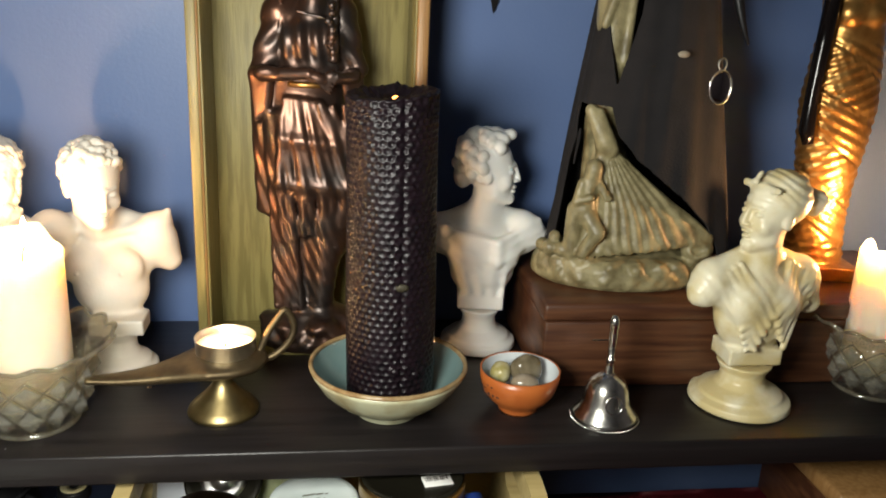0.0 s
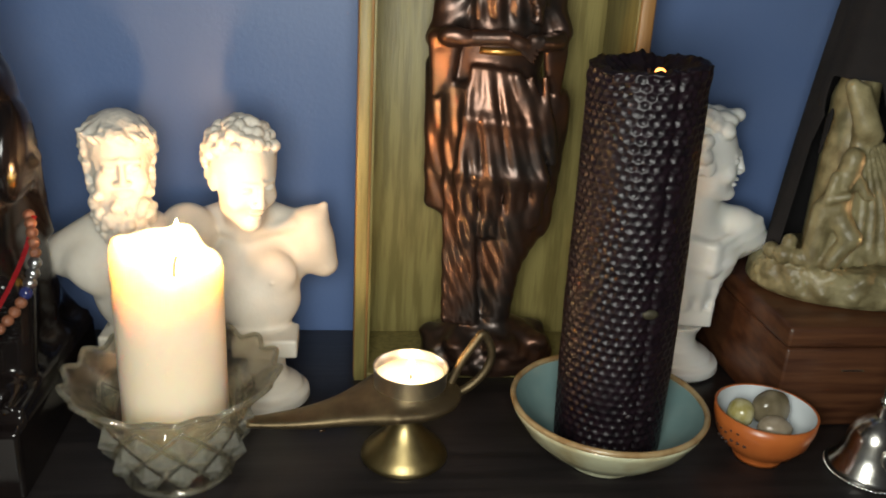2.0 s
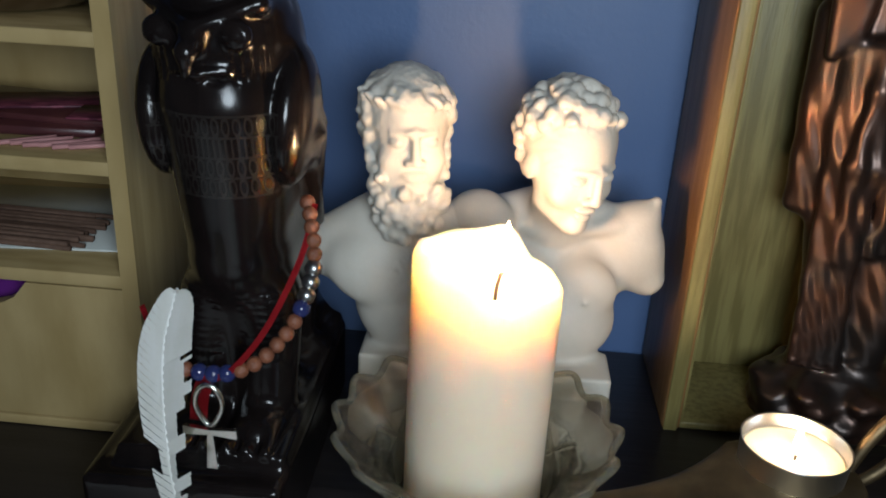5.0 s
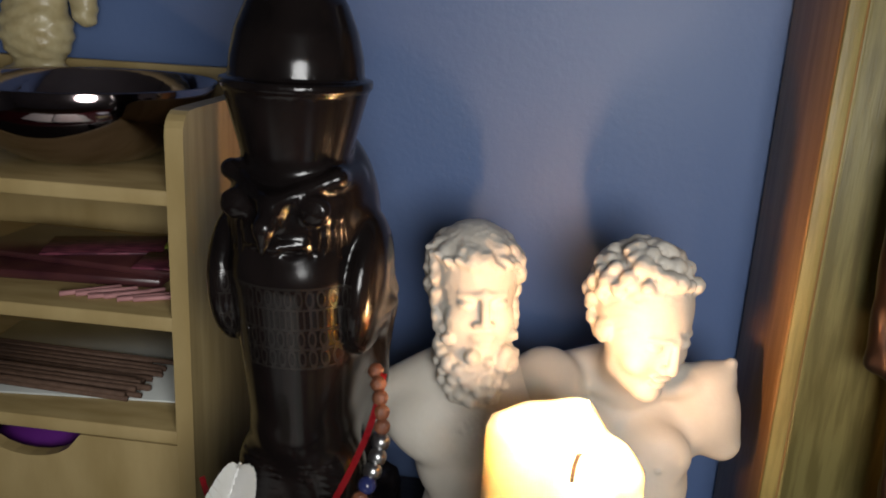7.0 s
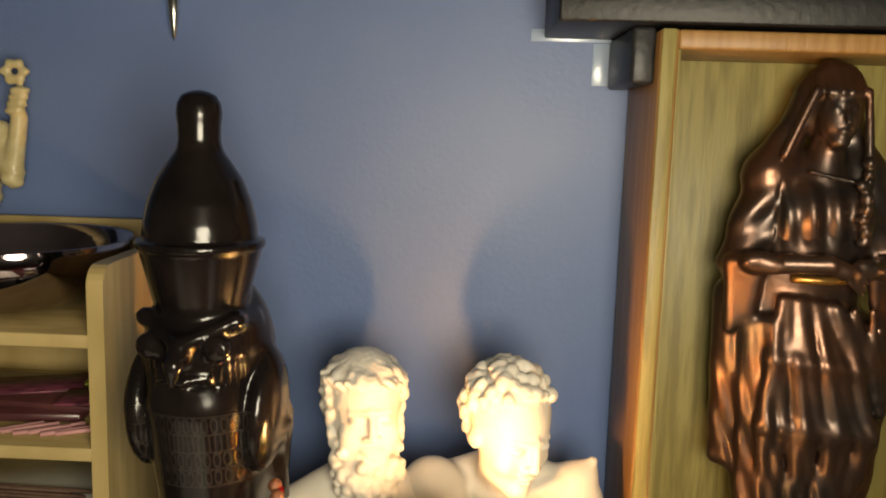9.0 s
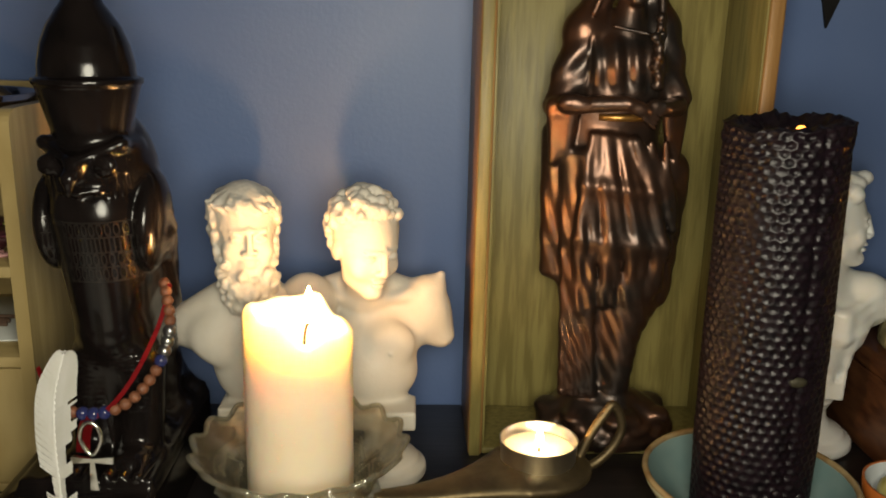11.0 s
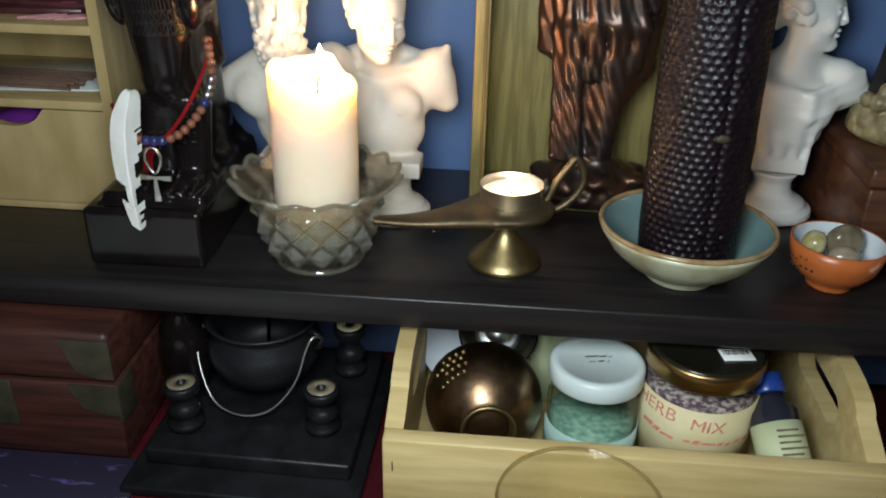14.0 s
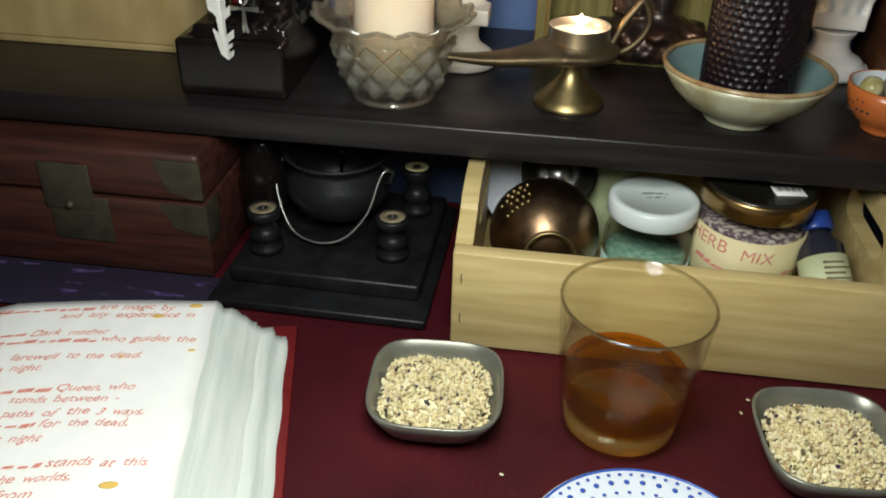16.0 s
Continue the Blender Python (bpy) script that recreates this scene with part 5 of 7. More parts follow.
    return tagged(ob, "green-grey resin figurine in a flowing gown on an oval base", "figurine")


robed_figure()


def cloak():
    """A black cloth hung round the figurine, parted over the breast and swept back from the gown."""
    slit = [(-0.047, 0.25), (-0.022, 0.25), (-0.0225, 0.2), (-0.034, 0.15)]
    hem = [(-0.052, 0.134), (-0.036, 0.133), (-0.031, 0.114), (-0.0165, 0.0975), (-0.001, 0.086), (0.0205, 0.0695), (0.0425, 0.05), (0.056, 0.03), (0.066, -0.01), (-0.068, -0.01), (-0.058, 0.075), (-0.053, 0.11)]

    def within(x, z, ring):
        odd = False
        for (x0, z0), (x1, z1) in zip(ring, ring[1:] + ring[:1]):
            if (z0 > z) != (z1 > z) and x < x0 + (x1 - x0) * (z - z0) / (z1 - z0):
                odd = not odd
        return odd
    bm = bmesh.new()
    n, m = 300, 130
    grid = []
    for j in range(m + 1):
        v = j / m
        z = 0.012 + 0.225 * v
        row = []
        for i in range(n):
            a = 2 * math.pi * i / n
            fold = math.sin(a * 9 + v * 2.5) + 0.5 * math.sin(a * 17 - v * 4)
            w = 1 + 0.03 * fold * (1 - 0.4 * v)
            rx, ry = 0.074 - 0.034 * v, 0.05 - 0.016 * v
            row.append(bm.verts.new((0.007 * (1 - v) + rx * w * math.cos(a), min(ry * w * math.sin(a), 0.058), z)))
        grid.append(row)
    for j in range(m):
        for i in range(n):
            q = (grid[j][i], grid[j][(i + 1) % n], grid[j + 1][(i + 1) % n], grid[j + 1][i])
            mid = sum((k.co for k in q), Vector()) / 4
            if not (mid.y < -0.004 and (within(mid.x, mid.z, slit) or within(mid.x, mid.z, hem))):
                bm.faces.new(q)
    bmesh.ops.delete(bm, geom=[v for v in bm.verts if not v.link_faces], context="VERTS")
    # ragged edges drawn even
    rim = [v for v in bm.verts if v.is_boundary and v.co.y < 0 and 0.02 < v.co.z < 0.23]
    for _ in range(6):
        bmesh.ops.smooth_vert(bm, verts=rim, factor=0.5, use_axis_x=True, use_axis_y=True, use_axis_z=True)
    bmesh.ops.recalc_face_normals(bm, faces=bm.faces)
    bmesh.ops.solidify(bm, geom=bm.faces[:], thickness=0.0012)
    ob = part("velvet_cloak", bm, M_VELVET)
    ob.location = (0.303, 0.145, DECK)
    return tagged(ob, "black velvet cloak draped over the figurine", "cloak")


cloak()
strap = path_points([(0.344, 0.118, 1.176), (0.3475, 0.113, 1.15), (0.353, 0.11, 1.13), (0.3585, 0.109, 1.117)], 6)
tagged(part("pointed_strap", tube(strap, [0.0052 * (1 - i / len(strap)) + 0.0004 for i in range(len(strap))], 10), M_BLACKWOOD), "thin black pointed strap hanging on the cloak", "strap")
med = thing("oval_medal", (0.336, 0.096, 1.089), "oval silver medal pinned to the black cloak", "medal")
part("disc", ball((0, 0, 0), (0.0078, 0.0016, 0.0115), 24, 12), M_DARKSILVER, med)
part("edge", tube([(0.0078 * math.cos(i / 32 * 2 * math.pi), -0.0006, 0.0115 * math.sin(i / 32 * 2 * math.pi)) for i in range(32)], 0.0009, 8, True), M_SILVER, med)
part("ring", tube([(0.003 * math.cos(i / 20 * 2 * math.pi), 0.001, 0.0155 + 0.004 * math.sin(i / 20 * 2 * math.pi)) for i in range(20)], 0.0006, 6, True), M_STEEL, med)
tagged(part("brooch", ball((0.308, 0.0985, 1.11), (0.0045, 0.002, 0.0024), 14, 8), M_STONE_C), "small pale stone brooch on the black cloak", "brooch")


def gold_figure():
    c = Clay((-0.04, -0.034, 0), (0.042, 0.034, 0.242), 0.0012)
    c.cuboid((0, 0, 0.006), (0.03, 0.026, 0.006), 0.001)
    c.turned((0, 0, 0.012), [(0.0255, 0), (0.0225, 0.03), (0.0225, 0.06), (0.0275, 0.1), (0.0295, 0.125), (0.0265, 0.16), (0.0235, 0.185), (0.0255, 0.205), (0.0275, 0.222)], k=0.002, squash=0.72)
    c.ell((-0.009, -0.012, 0.205), (0.0095, 0.008, 0.0095), 0.004)
    c.ell((0.009, -0.012, 0.205), (0.0095, 0.008, 0.0095), 0.004)

    def scales(x, y, z):
        a = np.arctan2(x, -y)
        on = np.clip((z - 0.014) / 0.004, 0, 1) * np.clip((0.188 - z) / 0.004, 0, 1)
        side = np.floor((z + 0.012 * a) / 0.034) % 2 * 2 - 1
        feather = np.sin(760 * (z + side * 0.009 * a)) * (0.65 + 0.35 * np.sin(26 * a + 300 * z * side)) + 0.9 * (np.abs((z + 0.012 * a) % 0.034 - 0.002) < 0.0016)
        rim = np.sin(900 * z) * (z < 0.03)
        return on * (0.00065 * feather + 0.0004 * rim)
    c.shift(scales)
    ob = c.build("gilded_figurine", M_GOLD)
    ob.matrix_basis = pose(0.459, 0.148, DECK, 0, 0, -6)
    return tagged(ob, "gilded figurine in a scaled feather dress", "figurine")


gold_figure()
arm = tagged(part("figurine_wing", tube([(0.432, 0.135, 1.16), (0.429, 0.133, 1.12), (0.4265, 0.132, 1.08), (0.426, 0.13, 1.055), (0.428, 0.128, 1.045)], [0.006, 0.0058, 0.005, 0.006, 0.004], 14), M_BLACKRESIN), "dark lowered forearm piece beside the gilded figurine", "ornament")
tagged(part("small_cork", lathe([(0.006, 0), (0.0065, 0.006), (0.0045, 0.0105), (0.002, 0.013), (0, 0.0132)], 20), M_GOLDLID), "small brass knob standing on the chest", "knob").location = (0.395, 0.1, DECK + 0.058)
jar0 = thing("small_phial", (0.395, 0.1, DECK), "small dark phial under a brass knob", "phial")
part("body", lathe([(0, 0), (0.009, 0), (0.0095, 0.002), (0.0095, 0.04), (0.006, 0.05), (0.0055, 0.058), (0, 0.058)], 24), M_DARKGLASS, jar0)


# ---- black falcon statue ----
def falcon():
    c = Clay((-0.058, -0.052, 0), (0.046, 0.096, 0.288), 0.00112)
    c.cuboid((-0.013, 0.022, 0.019), (0.036, 0.066, 0.019), 0.003, rz=5)
    c.cuboid((-0.009, 0.025, 0.0405), (0.031, 0.058, 0.004), 0.002, 0.006, rz=5)
    # body narrowing to the legs, folded wings as pods at the sides
    c.cone((0, 0.016, 0.045), (0, 0.008, 0.1), 0.0165, 0.0185, 0.008)
    c.cone((0, 0.004, 0.112), (0, -0.001, 0.166), 0.018, 0.0225, 0.008)
    c.cone((0, 0.05, 0.048), (0, 0.026, 0.13), 0.013, 0.021, 0.014)
    c.cone((0.0, 0.085, 0.044), (0.0, 0.055, 0.07), 0.008, 0.012, 0.01)
    c.ell((0, 0.012, 0.165), (0.0235, 0.02, 0.04), 0.01)
    for s in (-1, 1):
        c.ell((s * 0.0232, 0.002, 0.161), (0.0076, 0.0165, 0.0235), 0.002, rx=-10, ry=s * 3)
        c.cone((s * 0.025, 0.008, 0.155), (s * 0.0195, 0.034, 0.112), 0.0062, 0.003, 0.006)
        c.cone((s * 0.0115, -0.002, 0.046), (s * 0.0115, 0.004, 0.09), 0.0105, 0.012, 0.006)
        c.ell((s * 0.012, -0.012, 0.047), (0.009, 0.014, 0.006), 0.004)
        for i in range(3):
            c.cone((s * 0.012 + (i - 1) * 0.006, -0.015, 0.047), (s * 0.012 + (i - 1) * 0.0075, -0.029, 0.045), 0.003, 0.0022, 0.002)
    # broad hooded head with a short hooked beak
    c.ell((0, -0.001, 0.187), (0.0222, 0.0225, 0.0215), 0.006)
    c.ell((0, 0.011, 0.186), (0.0215, 0.018, 0.029), 0.009)
    for s in (-1, 1):
        c.cone((s * 0.0015, -0.0245, 0.1925), (s * 0.0172, -0.0135, 0.1995), 0.0024, 0.0024, 0.003)
        c.cone((s * 0.0172, -0.0135, 0.1995), (s * 0.0185, 0.002, 0.1975), 0.0024, 0.0018, 0.004)
        c.ell((s * 0.0125, -0.0205, 0.1905), (0.0052, 0.0035, 0.005), 0.0008)
        c.ell((s * 0.0125, -0.0238, 0.1905), (0.0037, 0.0014, 0.0036), 0.0008, cut=True)
        c.ell((s * 0.0125, -0.0222, 0.1905), (0.0026, 0.0016, 0.0025), 0.0006)
        c.cone((s * 0.0015, -0.0235, 0.1785), (s * 0.009, -0.0205, 0.1795), 0.0021, 0.0014, 0.0015)
        c.ell((s * 0.0055, -0.0235, 0.1765), (0.0042, 0.003, 0.0018), 0.0012, cut=True)
    c.cone((0, -0.0225, 0.1915), (0, -0.029, 0.186), 0.0038, 0.0034, 0.003)
    c.cone((0, -0.029, 0.186), (0, -0.0305, 0.179), 0.0032, 0.0012, 0.002)
    # double crown
    c.turned((0, -0.003, 0.199), [(0.0165, 0), (0.0172, 0.005), (0.0224, 0.025), (0.0236, 0.0262), (0.0237, 0.0282), (0.0226, 0.0292), (0.0205, 0.0288)], k=0.0016)
    c.turned((0, -0.003, 0.2255), [(0.0203, 0), (0.0209, 0.004), (0.0206, 0.0085), (0.0188, 0.0165), (0.0155, 0.0245), (0.0115, 0.0305), (0.0086, 0.0345), (0.0077, 0.038), (0.0078, 0.044), (0.0083, 0.0475), (0.0079, 0.0515), (0.0062, 0.0545), (0.003, 0.0562), (0.0005, 0.0566)], k=0.0008)

    def carve(x, y, z):
        front = (np.abs(x) < 0.0215) & (y < 0.004)
        lash = front & (z > 0.1755) & (z < 0.186) & (np.abs(np.abs(x) - 0.0145) < 0.0042) & (np.cos(np.abs(x) * 3200) > 0)
        feather = (np.abs(x) > 0.0225) & (z > 0.1) & (z < 0.165) & (y > 0.006)
        shin = front & (z > 0.07) & (z < 0.098) & (np.abs(np.abs(x) - 0.012) < 0.008)
        return 0.0006 * lash + 0.0004 * feather * np.sin(900 * (z * 0.8 + y)) + 0.0003 * shin * np.sin(2200 * z)
    c.shift(carve)
    ob = c.build("falcon_statue", M_FALCON)
    ob.matrix_basis = pose(-0.2085, 0.062, SHELF, 0, 0, -4)
    return tagged(ob, "glossy black falcon statue wearing a tall double crown", "statue")


falcon()


neck = thing("bead_necklace", (0, 0, 0), "brown seed bead necklace with dark blue and silver beads", "necklace")
line = path_points([(-0.183, 0.064, 1.004), (-0.1785, 0.054, 0.996), (-0.1765, 0.048, 0.982), (-0.1805, 0.038, 0.967), (-0.19, 0.03, 0.9555), (-0.2015, 0.0265, 0.9505), (-0.215, 0.0265, 0.9505), (-0.226, 0.029, 0.9525)], 40)
gone, i = 0.0, 0
for a, b in zip(line, line[1:]):
    gone += (b - a).length
    if gone > 0.0047:
        gone = 0.0
        i += 1
        mid = (b.x + 0.2065)
        kind = M_BLUEBEAD if abs(mid) < 0.006 or (0.9675 < b.z < 0.972 and mid > 0) else M_SILVERBEAD if (0.972 < b.z < 0.982 and mid > 0) else M_BEAD
        part("bead", ball(b, 0.0028 if kind is M_BEAD else 0.0032, 10, 7), kind, neck)
ank = thing("ankh_pendant", (-0.2075, 0.0235, 0.9475), "small silver ankh pendant on a red ribbon", "pendant", -2)
ank.scale = (1.12, 1.12, 1.12)
loop = []
for k in range(28):
    a = 2 * math.pi * k / 28
    loop.append((0.0043 * math.sin(a) * (1 - 0.35 * max(0.0, -math.cos(a))), 0, -0.0075 + 0.0072 * math.cos(a)))
part("loop", tube(loop, 0.0009, 8, True), M_SILVER, ank)
part("crossbar", prism([(-0.0085, -0.0155), (-0.0085, -0.0185), (0, -0.0178), (0.0085, -0.0185), (0.0085, -0.0155), (0, -0.0162)], -0.0008, 0.0008, "y"), M_SILVER, ank, smooth=False)
part("stem", prism([(-0.0008, -0.0165), (0.0008, -0.0165), (0.0017, -0.0305), (-0.0017, -0.0305)], -0.0007, 0.0007, "y"), M_SILVER, ank, smooth=False)


def ribbon_mesh(keys, wide):
    bm = bmesh.new()
    pts = path_points(keys, 6)
    prev = None
    for a, b in zip(pts, pts[1:] + [pts[-1] * 2 - pts[-2]]):
        d = (b - a).normalized()
        s = d.cross(Vector((0.1, -1, 0.15))).normalized() * wide / 2
        cur = (bm.verts.new(a - s), bm.verts.new(a + s))
        if prev:
            bm.faces.new((prev[0], prev[1], cur[1], cur[0]))
        prev = cur
    bmesh.ops.solidify(bm, geom=bm.faces[:], thickness=0.0005)
    return bm


rib = thing("red_ribbon", (0, 0, 0), "narrow red ribbon tied round the falcon's legs", "ribbon")
part("band", ribbon_mesh([(-0.178, 0.058, 1.002), (-0.1805, 0.046, 0.986), (-0.189, 0.033, 0.966), (-0.1985, 0.0255, 0.9535), (-0.206, 0.024, 0.949)], 0.0021), M_RIBBON, rib)
part("band", ribbon_mesh([(-0.234, 0.037, 0.968), (-0.226, 0.03, 0.957), (-0.215, 0.0255, 0.9505), (-0.206, 0.0238, 0.949)], 0.0021), M_RIBBON, rib)
part("tail", ribbon_mesh([(-0.2085, 0.0255, 0.948), (-0.2115, 0.0265, 0.94), (-0.213, 0.027, 0.93)], 0.006), M_RIBBON, rib)


def feather(place):
    f = thing("white_feather", place, "ragged white feather leaning against the falcon statue", "feather", 0)
    spine = path_points([(0, 0, 0), (-0.0035, 0.004, 0.02), (-0.006, 0.009, 0.042), (-0.006, 0.014, 0.062), (-0.002, 0.019, 0.08)], 22)
    part("quill", tube(spine, 0.0005, 6), M_FEATHER, f)
    bm = bmesh.new()
    n = len(spine)
    rnd = random.Random(4)
    for s in (-1, 1):
        cut = 1.0
        for i in range(1, n - 1):
            v = i / n
            w = 0.0118 * math.sin(math.pi * min(1, v * 0.95 + 0.08)) ** 0.5 * (0.75 + 0.35 * v)
            if s > 0 and v < 0.66 and rnd.random() < 0.1:
                cut = rnd.uniform(0.4, 0.8)
            elif rnd.random() < 0.2:
                cut = 1.0
            if 0.17 < v < 0.27:
                cut = 0.35
            d = (spine[i + 1] - spine[i - 1]).normalized()
            tip = spine[i] + Vector((s * w * cut * (1.0 if s > 0 else 0.72), -0.0015, 0)) + d * w * 0.75 * cut
            q = [spine[i] - d * 0.0007, spine[i] + d * 0.0007, tip + d * 0.0006, tip - d * 0.0006]
            bm.faces.new([bm.verts.new(p + Vector((0, -0.0002 * (i % 3), 0))) for p in q])
    bmesh.ops.solidify(bm, geom=bm.faces[:], thickness=0.0002)
    tagged(part("vane", bm, M_FEATHER, f, smooth=False), "", "", "", "stuff")
    return f


feather((-0.2165, 0.0125, 0.8985))


# ---- bamboo organiser on the shelf ----
org = thing("bamboo_organiser", (0, 0, 0), "pale bamboo desk organiser with open shelves and a drawer", "organiser")
OX0, OX1, OY0, OY1 = -0.475, -0.2615, 0.0925, 0.2075
for x in (OX0, OX1 - 0.0072):
    outline = [(OY0, SHELF), (OY1, SHELF), (OY1, 1.0795), (OY0 + 0.012, 1.0795)] + [(OY0 + 0.009 - 0.009 * math.sin(i / 5 * math.pi / 2), 1.0705 + 0.009 * math.cos(i / 5 * math.pi / 2)) for i in range(1, 6)]
    part("side_panel", prism(outline, x, x + 0.0072, "x"), M_BAMBOO, org, smooth=False)
for z in (0.9435, 0.993, 1.0435):
    part("shelf", block((OX0 + 0.0073, OY0 + 0.001, z), (OX1 - 0.0073, OY1 - 0.005, z + 0.006), 0.0006), M_BAMBOO, org)
part("back_panel", block((OX0 + 0.0073, OY1 - 0.0048, SHELF + 0.001), (OX1 - 0.0073, OY1, 1.086), 0.0006), M_BAMBOO, org)
part("bottom_panel", block((OX0 + 0.0073, OY0 + 0.001, SHELF + 0.0002), (OX1 - 0.0073, OY1 - 0.005, SHELF + 0.005), 0.0006), M_BAMBOO, org)
drawer = [(OX0 + 0.0085, SHELF + 0.0058), (OX1 - 0.0082, SHELF + 0.0058), (OX1 - 0.0082, 0.9425), (-0.312, 0.9425)] + [(-0.336 + 0.022 * math.cos(a), 0.9425 - 0.0125 * math.sin(a)) for a in [math.pi * k / 10 for k in range(1, 10)]] + [(-0.36, 0.9425), (OX0 + 0.0085, 0.9425)]
part("drawer_front", prism(drawer, OY0 + 0.002, OY0 + 0.0085, "y"), M_BAMBOO, org, smooth=False)
silk = tagged(part("violet_cloth", ball((-0.336, 0.125, 0.9), (0.045, 0.022, 0.036), 20, 12), M_VIOLET), "folded violet silk cloth in the organiser drawer", "cloth")

sb = thing("silver_bowl", (-0.3255, 0.1395, 1.0497), "dark polished silver bowl standing on the bamboo organiser", "bowl")
part("bowl", lathe([(0, 0), (0.015, 0.0), (0.028, 0.003), (0.0415, 0.011), (0.05, 0.021), (0.0545, 0.0335), (0.0541, 0.034), (0.053, 0.0335), (0.0486, 0.0218), (0.0405, 0.0123), (0.027, 0.0045), (0, 0.0018)], 72), M_DARKSILVER, sb)


def deity():
    c = Clay((-0.042, -0.018, 0), (0.042, 0.018, 0.15), 0.0012)
    c.turned((0, 0, 0), [(0.024, 0), (0.026, 0.01), (0.022, 0.022), (0.015, 0.03)], squash=0.6)
    c.ell((0.0, -0.002, 0.022), (0.027, 0.0145, 0.0125), 0.004)
    c.ell((0.0, -0.003, 0.05), (0.018, 0.0135, 0.018), 0.006)
    c.ell((0.0, -0.001, 0.075), (0.02, 0.0125, 0.016), 0.006)
    c.cone((0.018, 0, 0.082), (0.026, -0.004, 0.058), 0.0062, 0.005, 0.003)
    c.cone((0.026, -0.004, 0.058), (0.032, -0.006, 0.09), 0.005, 0.0042, 0.003)
    c.cone((-0.018, 0, 0.082), (-0.028, -0.003, 0.065), 0.0062, 0.005, 0.003)
    c.cone((-0.028, -0.003, 0.065), (-0.034, -0.006, 0.09), 0.005, 0.0042, 0.003)
    for i in range(4):
        c.ell((0.031 + 0.001 * i, -0.008, 0.093 + 0.0035 * i), (0.0055, 0.0035, 0.0022), 0.001)
    for i in range(6):
        a = i * 1.05
        c.ell((0.031 + 0.0045 * math.cos(a), -0.007, 0.113 + 0.0045 * math.sin(a)), (0.003, 0.002, 0.003), 0.001)
    c.ell((0, -0.003, 0.103), (0.012, 0.0115, 0.0135), 0.004)
    c.cone((0, 0.0, 0.112), (0, 0.002, 0.135), 0.012, 0.006, 0.004)
    c.shift(lambda x, y, z: 0.0006 * np.sin(900 * z) * np.sin(420 * x + 1) * (((z > 0.036) & (z < 0.062)) | (z > 0.11)))
    ob = c.build("cream_figurine", M_CREAM)
    ob.matrix_basis = pose(-0.377, 0.192, 1.0497, 0, 0, 0)
    return tagged(ob, "cream resin seated figurine with a raised arm behind the silver bowl", "figurine")


deity()


def card(lo, hi, mat, rz, label, place, cat="packet"):
    ob = part("flat_packet", block(lo, hi, 0.0004, 1), mat)
    ob.matrix_basis = pose(*place, 0, 0, rz)
    return tagged(ob, label, cat, "packets in the organiser")


card((-0.045, -0.03, 0), (0.045, 0.03, 0.004), M_DARKPACK, 4, "dark maroon incense packet lying on the organiser shelf", (-0.335, 0.15, 0.9992))
card((-0.05, -0.022, 0), (0.05, 0.022, 0.003), M_DARKPACK, -6, "dark maroon packet lying on another packet", (-0.33, 0.152, 1.0033))
card((-0.026, -0.014, 0), (0.026, 0.014, 0.0012), M_PINK, 18, "pink and purple printed card on the packets", (-0.327, 0.152, 1.0064))
card((-0.016, -0.012, 0), (0.016, 0.012, 0.0012), M_PINK, 8, "pink and purple printed card on the packets", (-0.287, 0.138, 1.0064))
card((-0.022, -0.004, 0), (0.022, 0.004, 0.001), M_LIME, 30, "narrow lime green card on the packets", (-0.296, 0.163, 1.0064))
for k in range(6):
    st = tagged(part("pink_incense", tube([(0, 0, 0), (0.024, 0, 0)], 0.0011, 7), M_PINKSTICK), "short pink incense stick on the organiser shelf", "incense stick", "pink incense sticks")
    st.matrix_basis = pose(-0.322 + 0.0062 * k, 0.104 + 0.0015 * (k % 2), 1.0003, 0, 0, 38 - 5 * (k % 3))
card((-0.07, -0.035, 0), (0.05, 0.045, 0.0012), M_PLASTIC, 6, "milky plastic bag of incense on the organiser shelf", (-0.322, 0.147, 0.9497), "bag")
for k in range(22):
    st = tagged(part("incense_stick", tube([(0, 0, 0), (0.098 + 0.006 * math.sin(k * 3.1), 0, 0)], 0.0013, 6), M_INCENSE), "brown incense stick lying in a bundle on its bag", "incense stick", "incense bundle")
    st.matrix_basis = pose(-0.397 + 0.004 * math.sin(k * 1.7), 0.116 + 0.0026 * (k % 16), 0.9524 + 0.0026 * (k // 16), 0, 0, -3 + 1.2 * math.sin(k * 2.3))


# ---- on the table, under the shelf ----
chest = thing("treasure_chest", (0, 0, 0), "dark red-brown wooden chest with dull brass corners and lock", "chest")
CX0, CX1, CY0, CY1 = -0.52, -0.2295, -0.025, 0.112
part("body", block((CX0, CY0, TABLE + 0.002), (CX1, CY1, TABLE + 0.058), 0.0015), M_REDWOOD, chest)
part("lid", block((CX0, CY0, TABLE + 0.0595), (CX1, CY1, TABLE + 0.0945), 0.004), M_REDWOOD, chest)
for z0, z1 in ((0.036, 0.0575), (0.063, 0.09)):
    tri = [(CX1 - 0.03, TABLE + z1 - 0.004), (CX1 - 0.022, TABLE + z0 + 0.004), (CX1 - 0.008, TABLE + z0), (CX1 + 0.0004, TABLE + z0), (CX1 + 0.0004, TABLE + z1), (CX1 - 0.03, TABLE + z1)]
    part("corner_plate", prism(tri, CY0 - 0.0009, CY0 + 0.0004, "y"), M_OLDBRASS, chest, "dull brass corner plate", smooth=False)
